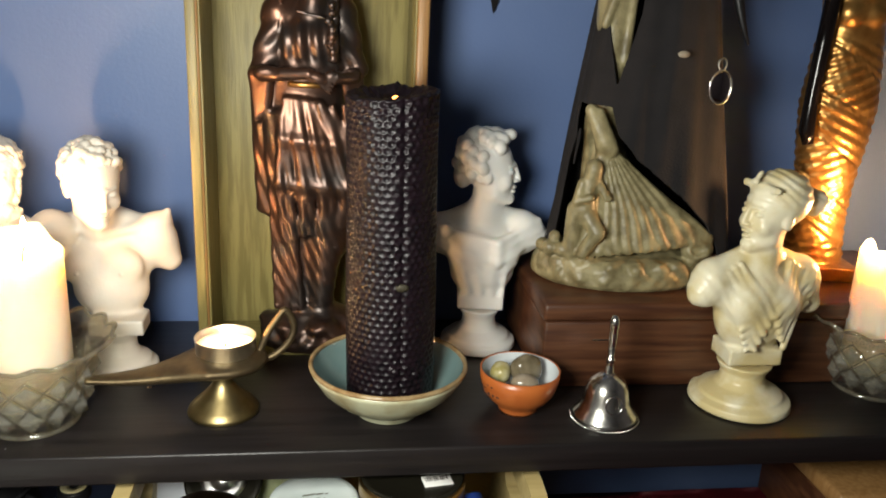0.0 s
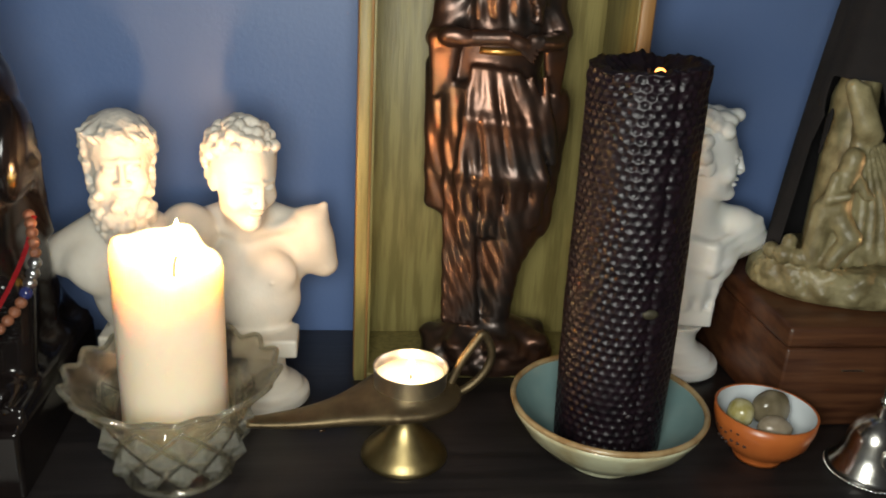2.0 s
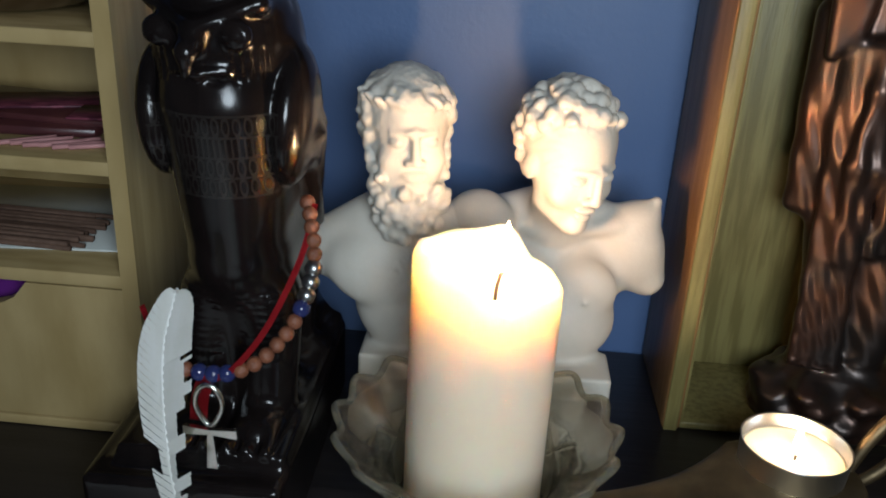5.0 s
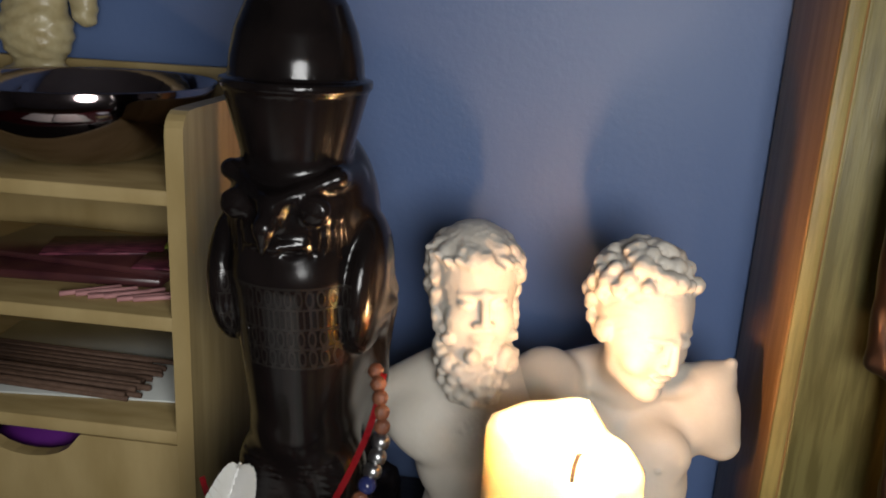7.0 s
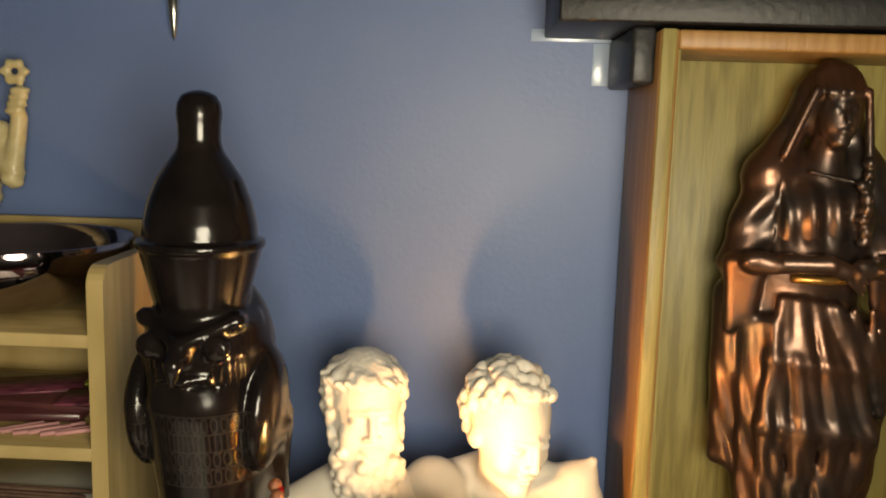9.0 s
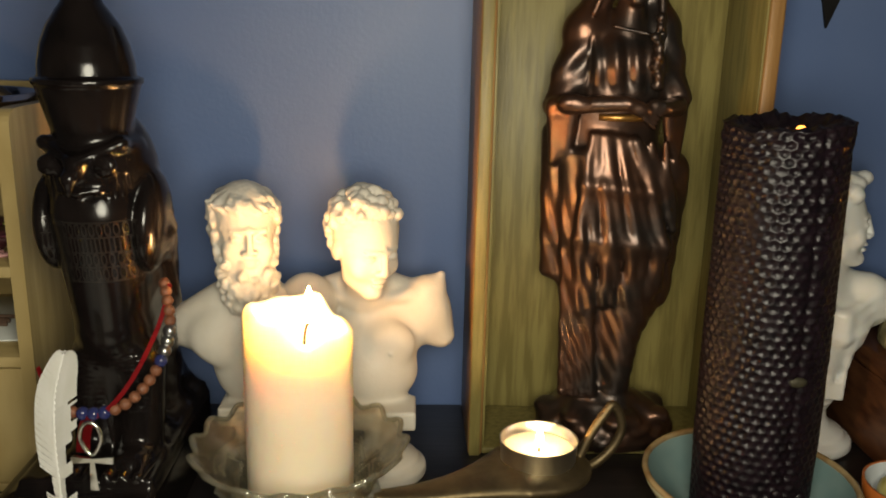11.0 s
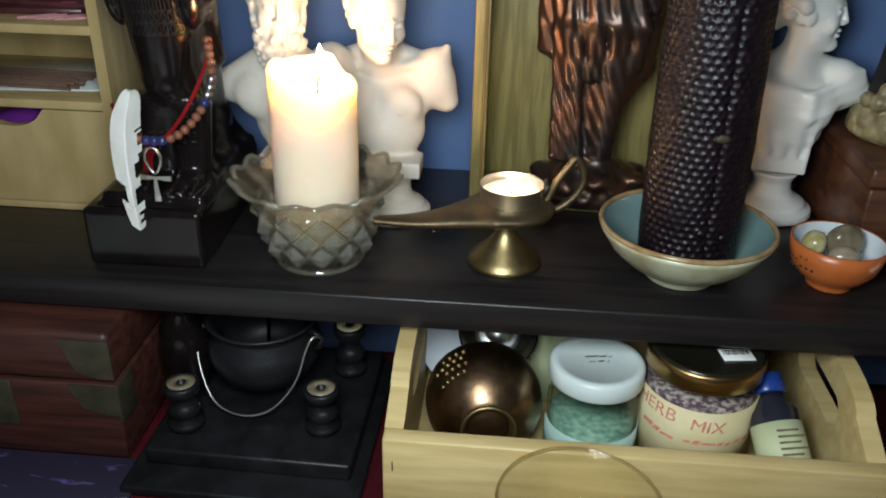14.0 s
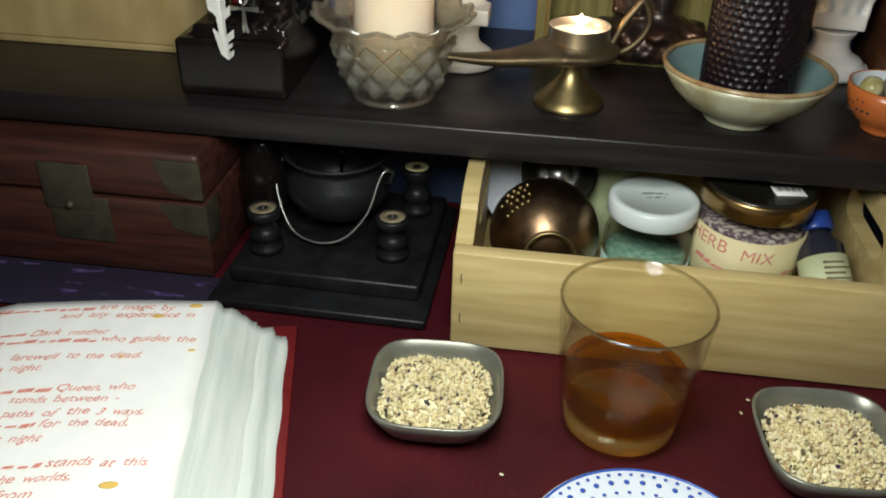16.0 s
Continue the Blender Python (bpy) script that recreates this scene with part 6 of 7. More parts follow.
part("corner_plate", block((CX1 - 0.0004, CY0 - 0.0005, TABLE + 0.03), (CX1 + 0.001, CY0 + 0.02, TABLE + 0.0575), 0.0003), M_OLDBRASS, chest, "dull brass corner plate")
part("hasp", block((-0.34, CY0 - 0.0022, TABLE + 0.048), (-0.305, CY0 - 0.0005, TABLE + 0.082), 0.001), M_OLDBRASS, chest, "dull brass hasp")
part("lock_plate", block((-0.338, CY0 - 0.0013, TABLE + 0.024), (-0.296, CY0 + 0.0002, TABLE + 0.0575), 0.0005), M_OLDBRASS, chest, "dull brass lock plate")
part("key_stud", ball((-0.322, CY0 - 0.0028, TABLE + 0.052), 0.003, 12, 8), M_OLDBRASS, chest)
part("top_handle", tube(arc((-0.262, 0.03, TABLE + 0.0945), 0.0115, 0, 180, 14, "xz", 0.22), 0.0009, 7), M_STEEL, chest, "thin wire handle")

vase = thing("black_vase", (-0.2085, 0.034, TABLE), "slim glossy black vase between the chest and the stand", "vase")
part("body", lathe([(0, 0), (0.011, 0), (0.0125, 0.002), (0.0105, 0.01), (0.0155, 0.03), (0.0175, 0.05), (0.015, 0.068), (0.0095, 0.078), (0.011, 0.086), (0.0095, 0.0855), (0.008, 0.078), (0, 0.07)], 40), M_BLACKRESIN, vase)
stand = thing("altar_stand", (-0.149, 0.012, TABLE), "black wooden stand with four turned posts", "stand", -1)
part("base", block((-0.0725, -0.068, 0.0005), (0.0725, 0.085, 0.007), 0.0015), M_BLACKWOOD, stand)
part("step", block((-0.064, -0.047, 0.0072), (0.0645, 0.078, 0.019), 0.002), M_BLACKWOOD, stand)
POST = [(0, 0), (0.0115, 0), (0.0115, 0.004), (0.0075, 0.0065), (0.0092, 0.009), (0.0105, 0.013), (0.0085, 0.0165), (0.0062, 0.0195), (0.0085, 0.0235), (0.0108, 0.026), (0.0112, 0.031), (0.0098, 0.0322), (0.0095, 0.0318)]
for px, py, tall in ((-0.047, -0.02, 1.0), (0.04, -0.012, 0.95), (0.045, 0.052, 1.15), (-0.047, 0.052, 1.15)):
    bm = lathe(POST + [(0.003, 0.0318), (0.003, 0.0285), (0, 0.0285)], 32)
    for v in bm.verts:
        v.co = (v.co.x + px, v.co.y + py, v.co.z * tall + 0.0192)
    post = part("post", bm, M_BLACKWOOD, stand)
    bm = lathe([(0.0032, 0), (0.0088, 0), (0.0088, 0.0004), (0.0032, 0.0004), (0.0032, 0)], 28)
    bmesh.ops.translate(bm, verts=bm.verts, vec=(px, py, 0.0192 + 0.0319 * tall))
    part("felt_ring", bm, M_STONE_A if py < 0 else M_LABEL, post, "pale felt ring on the post top")

pot = thing("cauldron", (-0.157, 0.043, TABLE + 0.0193), "small black cast iron cauldron with a wire bail", "cauldron")
part("belly", lathe([(0, 0.004), (0.016, 0.005), (0.0275, 0.0115), (0.0335, 0.0225), (0.0325, 0.0315), (0.0275, 0.0375), (0.0275, 0.04), (0.0318, 0.0432), (0.0338, 0.0452), (0.0325, 0.0462), (0.0298, 0.0442), (0.025, 0.039), (0.028, 0.032), (0.029, 0.0225), (0.024, 0.0145), (0, 0.0085)], 64), M_IRON, pot)
for a in (90, 210, 330):
    part("foot", tube([(0.017 * math.cos(radians(a)), 0.017 * math.sin(radians(a)), 0.008), (0.021 * math.cos(radians(a)), 0.021 * math.sin(radians(a)), 0.0003)], [0.005, 0.003], 10), M_IRON, pot)
for s in (-1, 1):
    part("ear", tube([(s * 0.0305, -0.008, 0.041), (s * 0.0365, -0.01, 0.0395), (s * 0.0365, -0.011, 0.0335), (s * 0.0325, -0.01, 0.031)], 0.002, 8), M_IRON, pot)
bail = path_points([(0.0365, -0.012, 0.035), (0.0385, -0.0145, 0.0405), (0.034, -0.0185, 0.0425), (0.0305, -0.022, 0.036), (0.025, -0.03, 0.02), (0.012, -0.0375, 0.007), (-0.005, -0.0395, 0.0035), (-0.022, -0.034, 0.008), (-0.033, -0.022, 0.023), (-0.0365, -0.012, 0.035)], 6)
part("bail", tube(bail, 0.0008, 8), M_STEEL, pot, "bent steel wire bail")
pot.scale = (1.12, 1.12, 1.2)
part("spoon", tube([(0.0, 0.005, 0.012), (0.001, 0.007, 0.04), (0.0015, 0.009, 0.0455)], 0.0014, 8), M_DARKSILVER, pot, "small metal rod standing in the pot")


def tray(x0, x1, y0, y1):
    t = thing("wooden_tray", (0, 0, 0), "pale pine tray with slotted end panels holding jars", "tray")
    z0, h, w = TABLE + 0.0004, 0.068, 0.0105
    part("front_panel", block((x0, y0, z0), (x1, y0 + w, z0 + h), 0.0012), M_PINE, t)
    part("back_panel", block((x0, y1 - w, z0), (x1, y1, z0 + h), 0.0012), M_PINE, t)
    part("bottom_panel", block((x0 + w, y0 + w, z0), (x1 - w, y1 - w, z0 + 0.006), 0.0005), M_PINE, t)
    yc = (y0 + y1) / 2
    for x in (x0, x1 - w):
        out = [(y0 + w + 0.0002, z0), (y1 - w - 0.0002, z0), (y1 - w - 0.0002, z0 + h)]
        hi = z0 + 0.0905
        out += [(yc + 0.045 * math.cos(a) + (0.012 if math.cos(a) > 0 else -0.012), hi - 0.012 + 0.012 * math.sin(a)) for a in [math.pi * k / 12 for k in range(13)]] + [(y0 + w + 0.0002, z0 + h)]
        bm = bmesh.new()
        slot = [(yc + (0.026 if math.cos(a) > 0 else -0.026) + 0.0105 * math.cos(a), z0 + 0.062 + 0.0105 * math.sin(a)) for a in [2 * math.pi * k / 24 for k in range(24)]]
        faces = []
        for xx in (x, x + w):
            ov = [bm.verts.new((xx, *p)) for p in out]
            sv = [bm.verts.new((xx, *p)) for p in slot]
            eds = [bm.edges.new((ov[i], ov[(i + 1) % len(ov)])) for i in range(len(ov))] + [bm.edges.new((sv[i], sv[(i + 1) % len(sv)])) for i in range(len(sv))]
            bmesh.ops.triangle_fill(bm, edges=eds, use_beauty=True)
            faces.append((ov, sv))
        for k in (0, 1):
            a, b = faces[0][k], faces[1][k]
            for i in range(len(a)):
                bm.faces.new((a[i], a[(i + 1) % len(a)], b[(i + 1) % len(a)], b[i]))
        bmesh.ops.recalc_face_normals(bm, faces=bm.faces)
        part("end_panel", bm, M_PINE, t, "end panel with a slotted grip", smooth=False)
    for x in (x0 + 0.0055, x1 - 0.0055):
        for z in (0.018, 0.047):
            part("staple", block((x - 0.0003, y0 - 0.0005, z0 + z), (x + 0.0003, y0 + 0.0004, z0 + z + 0.0065), 0.0001, 1), M_WICK, t, "dark staple")
    return t


TX0, TX1, TY0, TY1 = -0.0605, 0.2075, -0.0675, 0.115
tray(TX0, TX1, TY0, TY1)
FLOORT = TABLE + 0.0066

cens = thing("brass_censer", (-0.0078, 0.0075, FLOORT + 0.0365), "round dark brass censer with pierced holes, lying tipped", "censer")
cens.matrix_basis = pose(-0.0078, 0.0075, FLOORT + 0.0365, 82, 0, 6)
part("body", lathe([(0, -0.014), (0.018, -0.014), (0.03, -0.018), (0.0355, -0.0095), (0.0366, 0.0), (0.0352, 0.0105), (0.0305, 0.0205), (0.023, 0.0285), (0.0165, 0.0325), (0.015, 0.0335), (0, 0.0335)], 64), M_DARKBRASS, cens)
part("base_ring", lathe([(0.0128, 0.0336), (0.0152, 0.0336), (0.0168, 0.0385), (0.0158, 0.0395), (0.0138, 0.0385), (0.0128, 0.0336)], 40), M_BRASS, cens, "bright brass base ring")
for i in range(4):
    for j in range(4 + i % 2):
        a = radians(112 + 7.5 * j + 3.5 * (i % 2))
        z = 0.002 + 0.0052 * i
        r = math.sqrt(0.0366 ** 2 - z * z) - 0.0002 * i
        part("hole", ball((r * math.cos(a), r * math.sin(a), z), (0.0017, 0.0017, 0.0017), 8, 6), M_BRASS, cens, "bright pierced hole")

lid = thing("round_mirror_lid", (0.009, 0.052, FLOORT + 0.05), "round dark metal lid with a bright boss, tilted among the jars", "lid")
lid.matrix_basis = pose(-0.001, 0.05, FLOORT + 0.06, 46, 0, 4)
part("rim", lathe([(0, -0.002), (0.024, -0.002), (0.0262, 0.0), (0.0262, 0.0035), (0.0245, 0.0045), (0.0205, 0.0025), (0, 0.0025)], 48), M_BLACKLID, lid)
part("boss", lathe([(0.0155, 0.0026), (0.0155, 0.0042), (0.0115, 0.0055), (0.009, 0.0042), (0.0085, 0.0065), (0.003, 0.0085), (0, 0.0087)], 40), M_ALU, lid, "bright silver boss")
lidrest = thing("metal_jar", (-0.001, 0.062, FLOORT), "dark metal jar under the tilted lid", "jar")
part("body", lathe([(0, 0), (0.022, 0), (0.0235, 0.002), (0.0235, 0.034), (0.021, 0.037), (0, 0.037)], 40), M_DARKSILVER, lidrest)
gc = thing("green_candle", (0.034, 0.08, FLOORT), "pale green carved wax candle standing in the tray", "candle")
part("wax", lathe([(0, 0), (0.021, 0), (0.0225, 0.002), (0.0225, 0.062), (0.0205, 0.066), (0, 0.064)], 40, lambda r, z, a: (r + 0.0006 * math.sin(10 * a + 200 * z), z)), M_PALEGREEN, gc)
pl = thing("blue_saucer", (-0.026, 0.075, FLOORT + 0.036), "white and blue saucer standing on edge in the tray", "saucer")
pl.matrix_basis = pose(-0.0225, 0.078, FLOORT + 0.034, 68, 0, 12)
part("plate", lathe([(0, 0), (0.018, 0), (0.033, 0.004), (0.0335, 0.0048), (0.0325, 0.005), (0.018, 0.0022), (0, 0.0022)], 48), M_BLUEWHITE, pl)


def jar(place, r, body, lid_z, lid_h, content, lid_parts, label, band, band_z):
    j = thing("glass_jar", place, label, "jar", 0, "jars in the tray")
    sh = body - 0.008
    part("glass", lathe([(0, 0), (r - 0.003, 0), (r, 0.003), (r, sh - 0.006), (r - 0.002, sh), (r * 0.86, body - 0.002), (r * 0.86, lid_z + 0.002), (r * 0.86 - 0.0015, lid_z + 0.002), (r * 0.86 - 0.0015, body - 0.003), (r - 0.004, sh - 0.001), (r - 0.0018, sh - 0.006), (r - 0.0018, 0.004), (0, 0.003)], 56), M_TUMBLER, j)
    part("filling", lathe([(0, 0.0035), (r - 0.0025, 0.0042), (r - 0.0021, sh * 0.6 if content is M_TEAL else sh - 0.004), (0, sh * 0.6 + 0.001 if content is M_TEAL else sh - 0.003)], 48), content, j, "dried filling behind the glass")
    for nm, prof, m in lid_parts:
        part(nm, lathe([(pr, lid_z + pz) for pr, pz in prof], 56), m, j)
    bm = bmesh.new()
    z0, z1 = band_z
    prev = None
    for i in range(41):
        a = radians(-178 + 176 * i / 40)
        cur = [bm.verts.new((q * math.cos(a), q * math.sin(a), z)) for q, z in ((r + 0.0003, z0), (r + 0.0007, z0), (r + 0.0007, z1), (r + 0.0003, z1))]
        if prev:
            for k in range(4):
                bm.faces.new((prev[k], cur[k], cur[(k + 1) % 4], prev[(k + 1) % 4]))
        else:
            bm.faces.new(cur)
        prev = cur
    bm.faces.new(prev[::-1])
    bmesh.ops.recalc_face_normals(bm, faces=bm.faces)
    part("label", bm, band, j, "paper label wrapped round the glass")
    return j


def lettering(text, size, shear=0.0):
    cu = bpy.data.curves.new("lettering", "FONT")
    cu.body, cu.size, cu.shear = text, size, shear
    ob = bpy.data.objects.new("lettering", cu)
    scene.collection.objects.link(ob)
    bpy.context.view_layer.update()
    me = bpy.data.meshes.new_from_object(ob.evaluated_get(bpy.context.evaluated_depsgraph_get()))
    bpy.data.objects.remove(ob)
    bpy.data.curves.remove(cu)
    return me


def written(text, size, mat, parent, put_at, shear=0.25):
    """Letters laid on a surface: put_at maps a flat letter point to its place."""
    me = lettering(text, size, shear)
    bm = bmesh.new()
    bm.from_mesh(me)
    bmesh.ops.subdivide_edges(bm, edges=[e for e in bm.edges if e.calc_length() > 0.004], cuts=1)
    for v in bm.verts:
        v.co = put_at(v.co.x, v.co.y)
    bpy.data.meshes.remove(me)
    return part("writing", bm, mat, parent, "", False)


def scribble(width, size, mat, parent, put_at, seed):
    """A stroke of handwriting too faint to read, as a plain bar."""
    rnd = random.Random(seed)
    x, ob = 0.0, None
    while x < width:
        w = min(rnd.uniform(0.003, 0.009), width - x + 0.0008)
        y = rnd.uniform(-0.0005, 0.0005)
        tall = size * rnd.choice((0.7, 0.8, 1.0, 1.3))
        lean = 0.4 * tall
        bm = bmesh.new()
        bm.faces.new([bm.verts.new(put_at(*q)) for q in ((x, y), (x + w, y + 0.0002), (x + w + lean, y + tall), (x + lean, y + tall * 0.8))])
        ob = part("word_bar", bm, mat, parent, "", False)
        x += w + rnd.choice((0.0007, 0.0012, 0.002))
    return ob


jw = jar((0.0605, 0.012, FLOORT), 0.0285, 0.056, 0.058, 0.01, M_TEAL,
         [("lid", [(0.0255, -0.0015), (0.0285, -0.0015), (0.029, -0.0005), (0.029, 0.0092), (0.0275, 0.0108), (0.0235, 0.0108), (0.0228, 0.0101), (0, 0.0101)], M_WHITELID)],
         "glass jar of teal salts with a white lid", M_TEALLABEL, (0.004, 0.028))
for k, (w, y) in enumerate(((0.016, 0.002), (0.011, -0.003))):
    scribble(w, 0.0016, M_DISH, jw, lambda x, yy, w=w, y=y: Vector((x - w / 2, y + yy + 0.15 * x, 0.0683)), k)
jh = jar((0.1238, 0.014, FLOORT), 0.0342, 0.072, 0.0735, 0.012, M_HERB,
         [("lid_side", [(0.0302, -0.003), (0.0342, -0.003), (0.0349, -0.0018), (0.0345, 0.002), (0.0349, 0.004), (0.0349, 0.0085), (0.0337, 0.0098), (0.0302, 0.0095)], M_GOLDLID),
          ("lid_top", [(0.0336, 0.0094), (0.0339, 0.0102), (0.031, 0.0108), (0.0298, 0.0101), (0, 0.0101)], M_BLACKLID)],
         "glass jar of dried herb mix with black and gold lid", M_LABEL, (0.01, 0.0585))


def round_jar(r, a0, z):
    return lambda x, y: Vector(((r + 0.0011) * math.cos(a0 + x / r), (r + 0.0011) * math.sin(a0 + x / r), z + y - 0.05 * x))


written("HERB", 0.0125, M_INK, jh, round_jar(0.0342, radians(-172), 0.0485), 0.1)
written("MIX", 0.0115, M_INK, jh, round_jar(0.0342, radians(-108), 0.0455), 0.1)
for k, (a, w) in enumerate(((-160, 0.022), (-112, 0.008), (-96, 0.017), (-62, 0.012))):
    scribble(w, 0.0028, M_INK, jh, round_jar(0.0342, radians(a), 0.0355), k)
sticker = thing("price_sticker", (0.139, 0.004, FLOORT + 0.0838), "white barcode sticker on the jar lid", "sticker", 8)
part("paper", block((-0.0095, -0.006, 0), (0.0095, 0.006, 0.0003), 0.0001, 1), M_PAPER, sticker)
for k in range(11):
    part("bar", block((-0.0075 + 0.0014 * k, 0.0, 0.0003), (-0.0075 + 0.0014 * k + (0.0009 if k % 3 else 0.0005), 0.005, 0.00045), 0), M_WICK, sticker, smooth=False)

bot = thing("small_bottle", (0.188, -0.022, FLOORT + 0.016), "small dark bottle with a pale label and blue cap, leaning", "bottle")
bot.matrix_basis = pose(0.172, -0.038, FLOORT + 0.021, -52, 0, 12)
part("glass", lathe([(0, 0), (0.0135, 0), (0.0145, 0.0015), (0.0145, 0.045), (0.009, 0.052), (0.008, 0.056), (0, 0.056)], 40), M_DARKGLASS, bot)
part("label", lathe([(0.0147, 0.008), (0.0149, 0.008), (0.0149, 0.038), (0.0147, 0.038), (0.0147, 0.008)], 40), M_GREENLABEL, bot, "pale green paper label")
part("cap", lathe([(0.0085, 0.0565), (0.0105, 0.0565), (0.0108, 0.0575), (0.0105, 0.068), (0, 0.069)], 32), M_BLUECAP, bot, "blue cap")
for k in range(6):
    bar = part("print_bar", block((-0.008, -0.0003, 0), (0.008 - 0.003 * (k % 2), 0.0003, 0.0012), 0), M_STONE_A, bot, smooth=False)
    bar.matrix_basis = pose(0, -0.0149, 0.014 + 0.0035 * k)

brown = thing("wooden_casket", (0, 0, 0), "brown wooden casket standing under the shelf", "casket")
part("body", block((0.43, 0.01, TABLE + 0.0005), (0.58, 0.115, TABLE + 0.05), 0.002), M_ROSEWOOD, brown)
part("lid", block((0.428, 0.008, TABLE + 0.0505), (0.582, 0.117, TABLE + 0.064), 0.003), M_BOXEDGE, brown)


# ---- open book ----
def open_book():
    book = thing("open_book", (-0.2024, -0.0828, TABLE), "thick red handwritten book lying open", "book", 13.2)
    W, L = 0.155, 0.21
    part("cover", block((-2 * W - 0.02, -L - 0.003, 0.0005), (0.0465, 0.004, 0.0032), 0.001), M_COVER, book, "red cloth cover")

    def top(u):
        """Height of the open page from its outer edge (0) to the spine (1)."""
        return 0.0268 + 0.0035 * math.sin(min(1.0, u * 1.15) * math.pi * 0.8) - 0.012 * max(0.0, u - 0.8) / 0.2
    rnd = random.Random(3)
    layers = 56
    gathers = [(0.0, 0.0415), (0.12, 0.0405), (0.13, 0.0345), (0.33, 0.0325), (0.34, 0.0255), (0.4, 0.0245), (0.41, 0.0235), (0.83, 0.0085), (0.84, 0.003), (1.0, 0.0)]
    for k in range(layers):
        v = k / (layers - 1)
        edge = float(np.interp(v, [g[0] for g in gathers], [g[1] for g in gathers])) + rnd.uniform(-0.00012, 0.00012)
        back = -0.0125 * (1 - v) + rnd.uniform(-0.0008, 0.0008) if k < layers - 1 else 0.0
        bm = bmesh.new()
        rows = []
        nx, ny = 12, 26
        jag = [0.0005 * math.sin(j * 0.9 + 2 * v) + rnd.uniform(-0.0002, 0.0002) for j in range(ny + 1)]
        for i in range(nx + 1):
            u = i / nx
            row = []
            for j in range(ny + 1):
                y = back - (L - 0.002 + back) * j / ny + (rnd.uniform(-0.0006, 0.0006) if j == 0 else 0)
                x = edge + jag[j] * (1 - u) - (edge + W) * u
                frac = (k + 1) / layers
                z = 0.0034 + (top(max(0.0, -x / W)) - 0.0034) * frac
                if x > 0:
                    z = 0.0034 + (0.0268 - 0.0034) * frac
                row.append(bm.verts.new((x, y, z)))
            rows.append(row)
        for i in range(nx):
            for j in range(ny):
                bm.faces.new((rows[i][j], rows[i][j + 1], rows[i + 1][j + 1], rows[i + 1][j]))
        bmesh.ops.recalc_face_normals(bm, faces=bm.faces)
        bmesh.ops.solidify(bm, geom=bm.faces[:], thickness=0.0005)
        bmesh.ops.recalc_face_normals(bm, faces=bm.faces)
        part("page", bm, M_PAPER if k == layers - 1 else M_PAPEREDGE, book)
    part("left_pages", block((-2 * W - 0.012, -L, 0.0034), (-W - 0.0005, 0.0, 0.016), 0.001), M_PAPER, book)

    def page(x0, y0):
        return lambda x, y: Vector((x0 + x, y0 + y, top(max(0.0, -(x0 + x) / W)) + 0.0005))
    lines = [("are magic by", -0.023, -0.0105, 1), ("and any experience in", -0.011, -0.0178, 0), ("Dark mother", -0.056, -0.0335, 1), ("who guides the", -0.007, -0.0405, 1),
             ("farewell to the dead.", -0.034, -0.0545, 0), ("this night.", -0.084, -0.0635, 0), ("Queen, who", -0.032, -0.0815, 1), ("stands between -", -0.038, -0.0895, 0),
             ("paths of the 3 ways,", -0.024, -0.0995, 0), ("for the dead,", -0.03, -0.1075, 1), ("this night", -0.068, -0.117, 0), ("stands at this", -0.015, -0.1345, 1), ("the worlds,", -0.048, -0.1435, 0), ("from", -0.062, -0.1535, 0)]
    for k, (text, right, y, bar) in enumerate(lines):
        rnd = random.Random(k + 40)
        x = right
        # from the end of the line to its start, each word a little out of line with the next
        for word in reversed(text.split()):
            tilt, size, lean = rnd.uniform(-0.05, 0.05), 0.0078 * rnd.uniform(0.92, 1.1), rnd.uniform(0.3, 0.5)
            flat = lettering(word, size, lean)
            x -= max(v.co.x for v in flat.vertices)
            bpy.data.meshes.remove(flat)
            put = page(x, y + rnd.uniform(-0.0006, 0.0006))
            written(word, size, M_INK, book, lambda u, w, put=put, tilt=tilt: put(u, w + tilt * u + 0.0003 * math.sin(900 * u)), lean)
            x -= 0.0028
        if bar and x > -0.118:
            scribble(x + 0.13, 0.0024, M_INK, book, page(-0.13, y), k)
    for x, y, r in ((-0.012, -0.006, 0.004), (-0.032, -0.0165, 0.0036), (-0.008, -0.048, 0.0022), (-0.045, -0.0535, 0.0016), (-0.03, -0.146, 0.0045), (-0.1, -0.15, 0.004)):
        bm = ball((x, y, top(max(0.0, -x / W)) + 0.0004), (r, r * 0.5, 0.0003), 14, 6)
        part("wax_spot", bm, M_STAIN, book, "yellow wax spot on the page")
    return book


open_book()


# ---- dishes, glass, plate ----
def rounded_square(half, power, n=64):
    out = []
    for i in range(n):
        a = 2 * math.pi * i / n
        c, s = math.cos(a), math.sin(a)
        k = (abs(c) ** power + abs(s) ** power) ** (-1 / power)
        out.append((half * k * c, half * k * s))
    return out


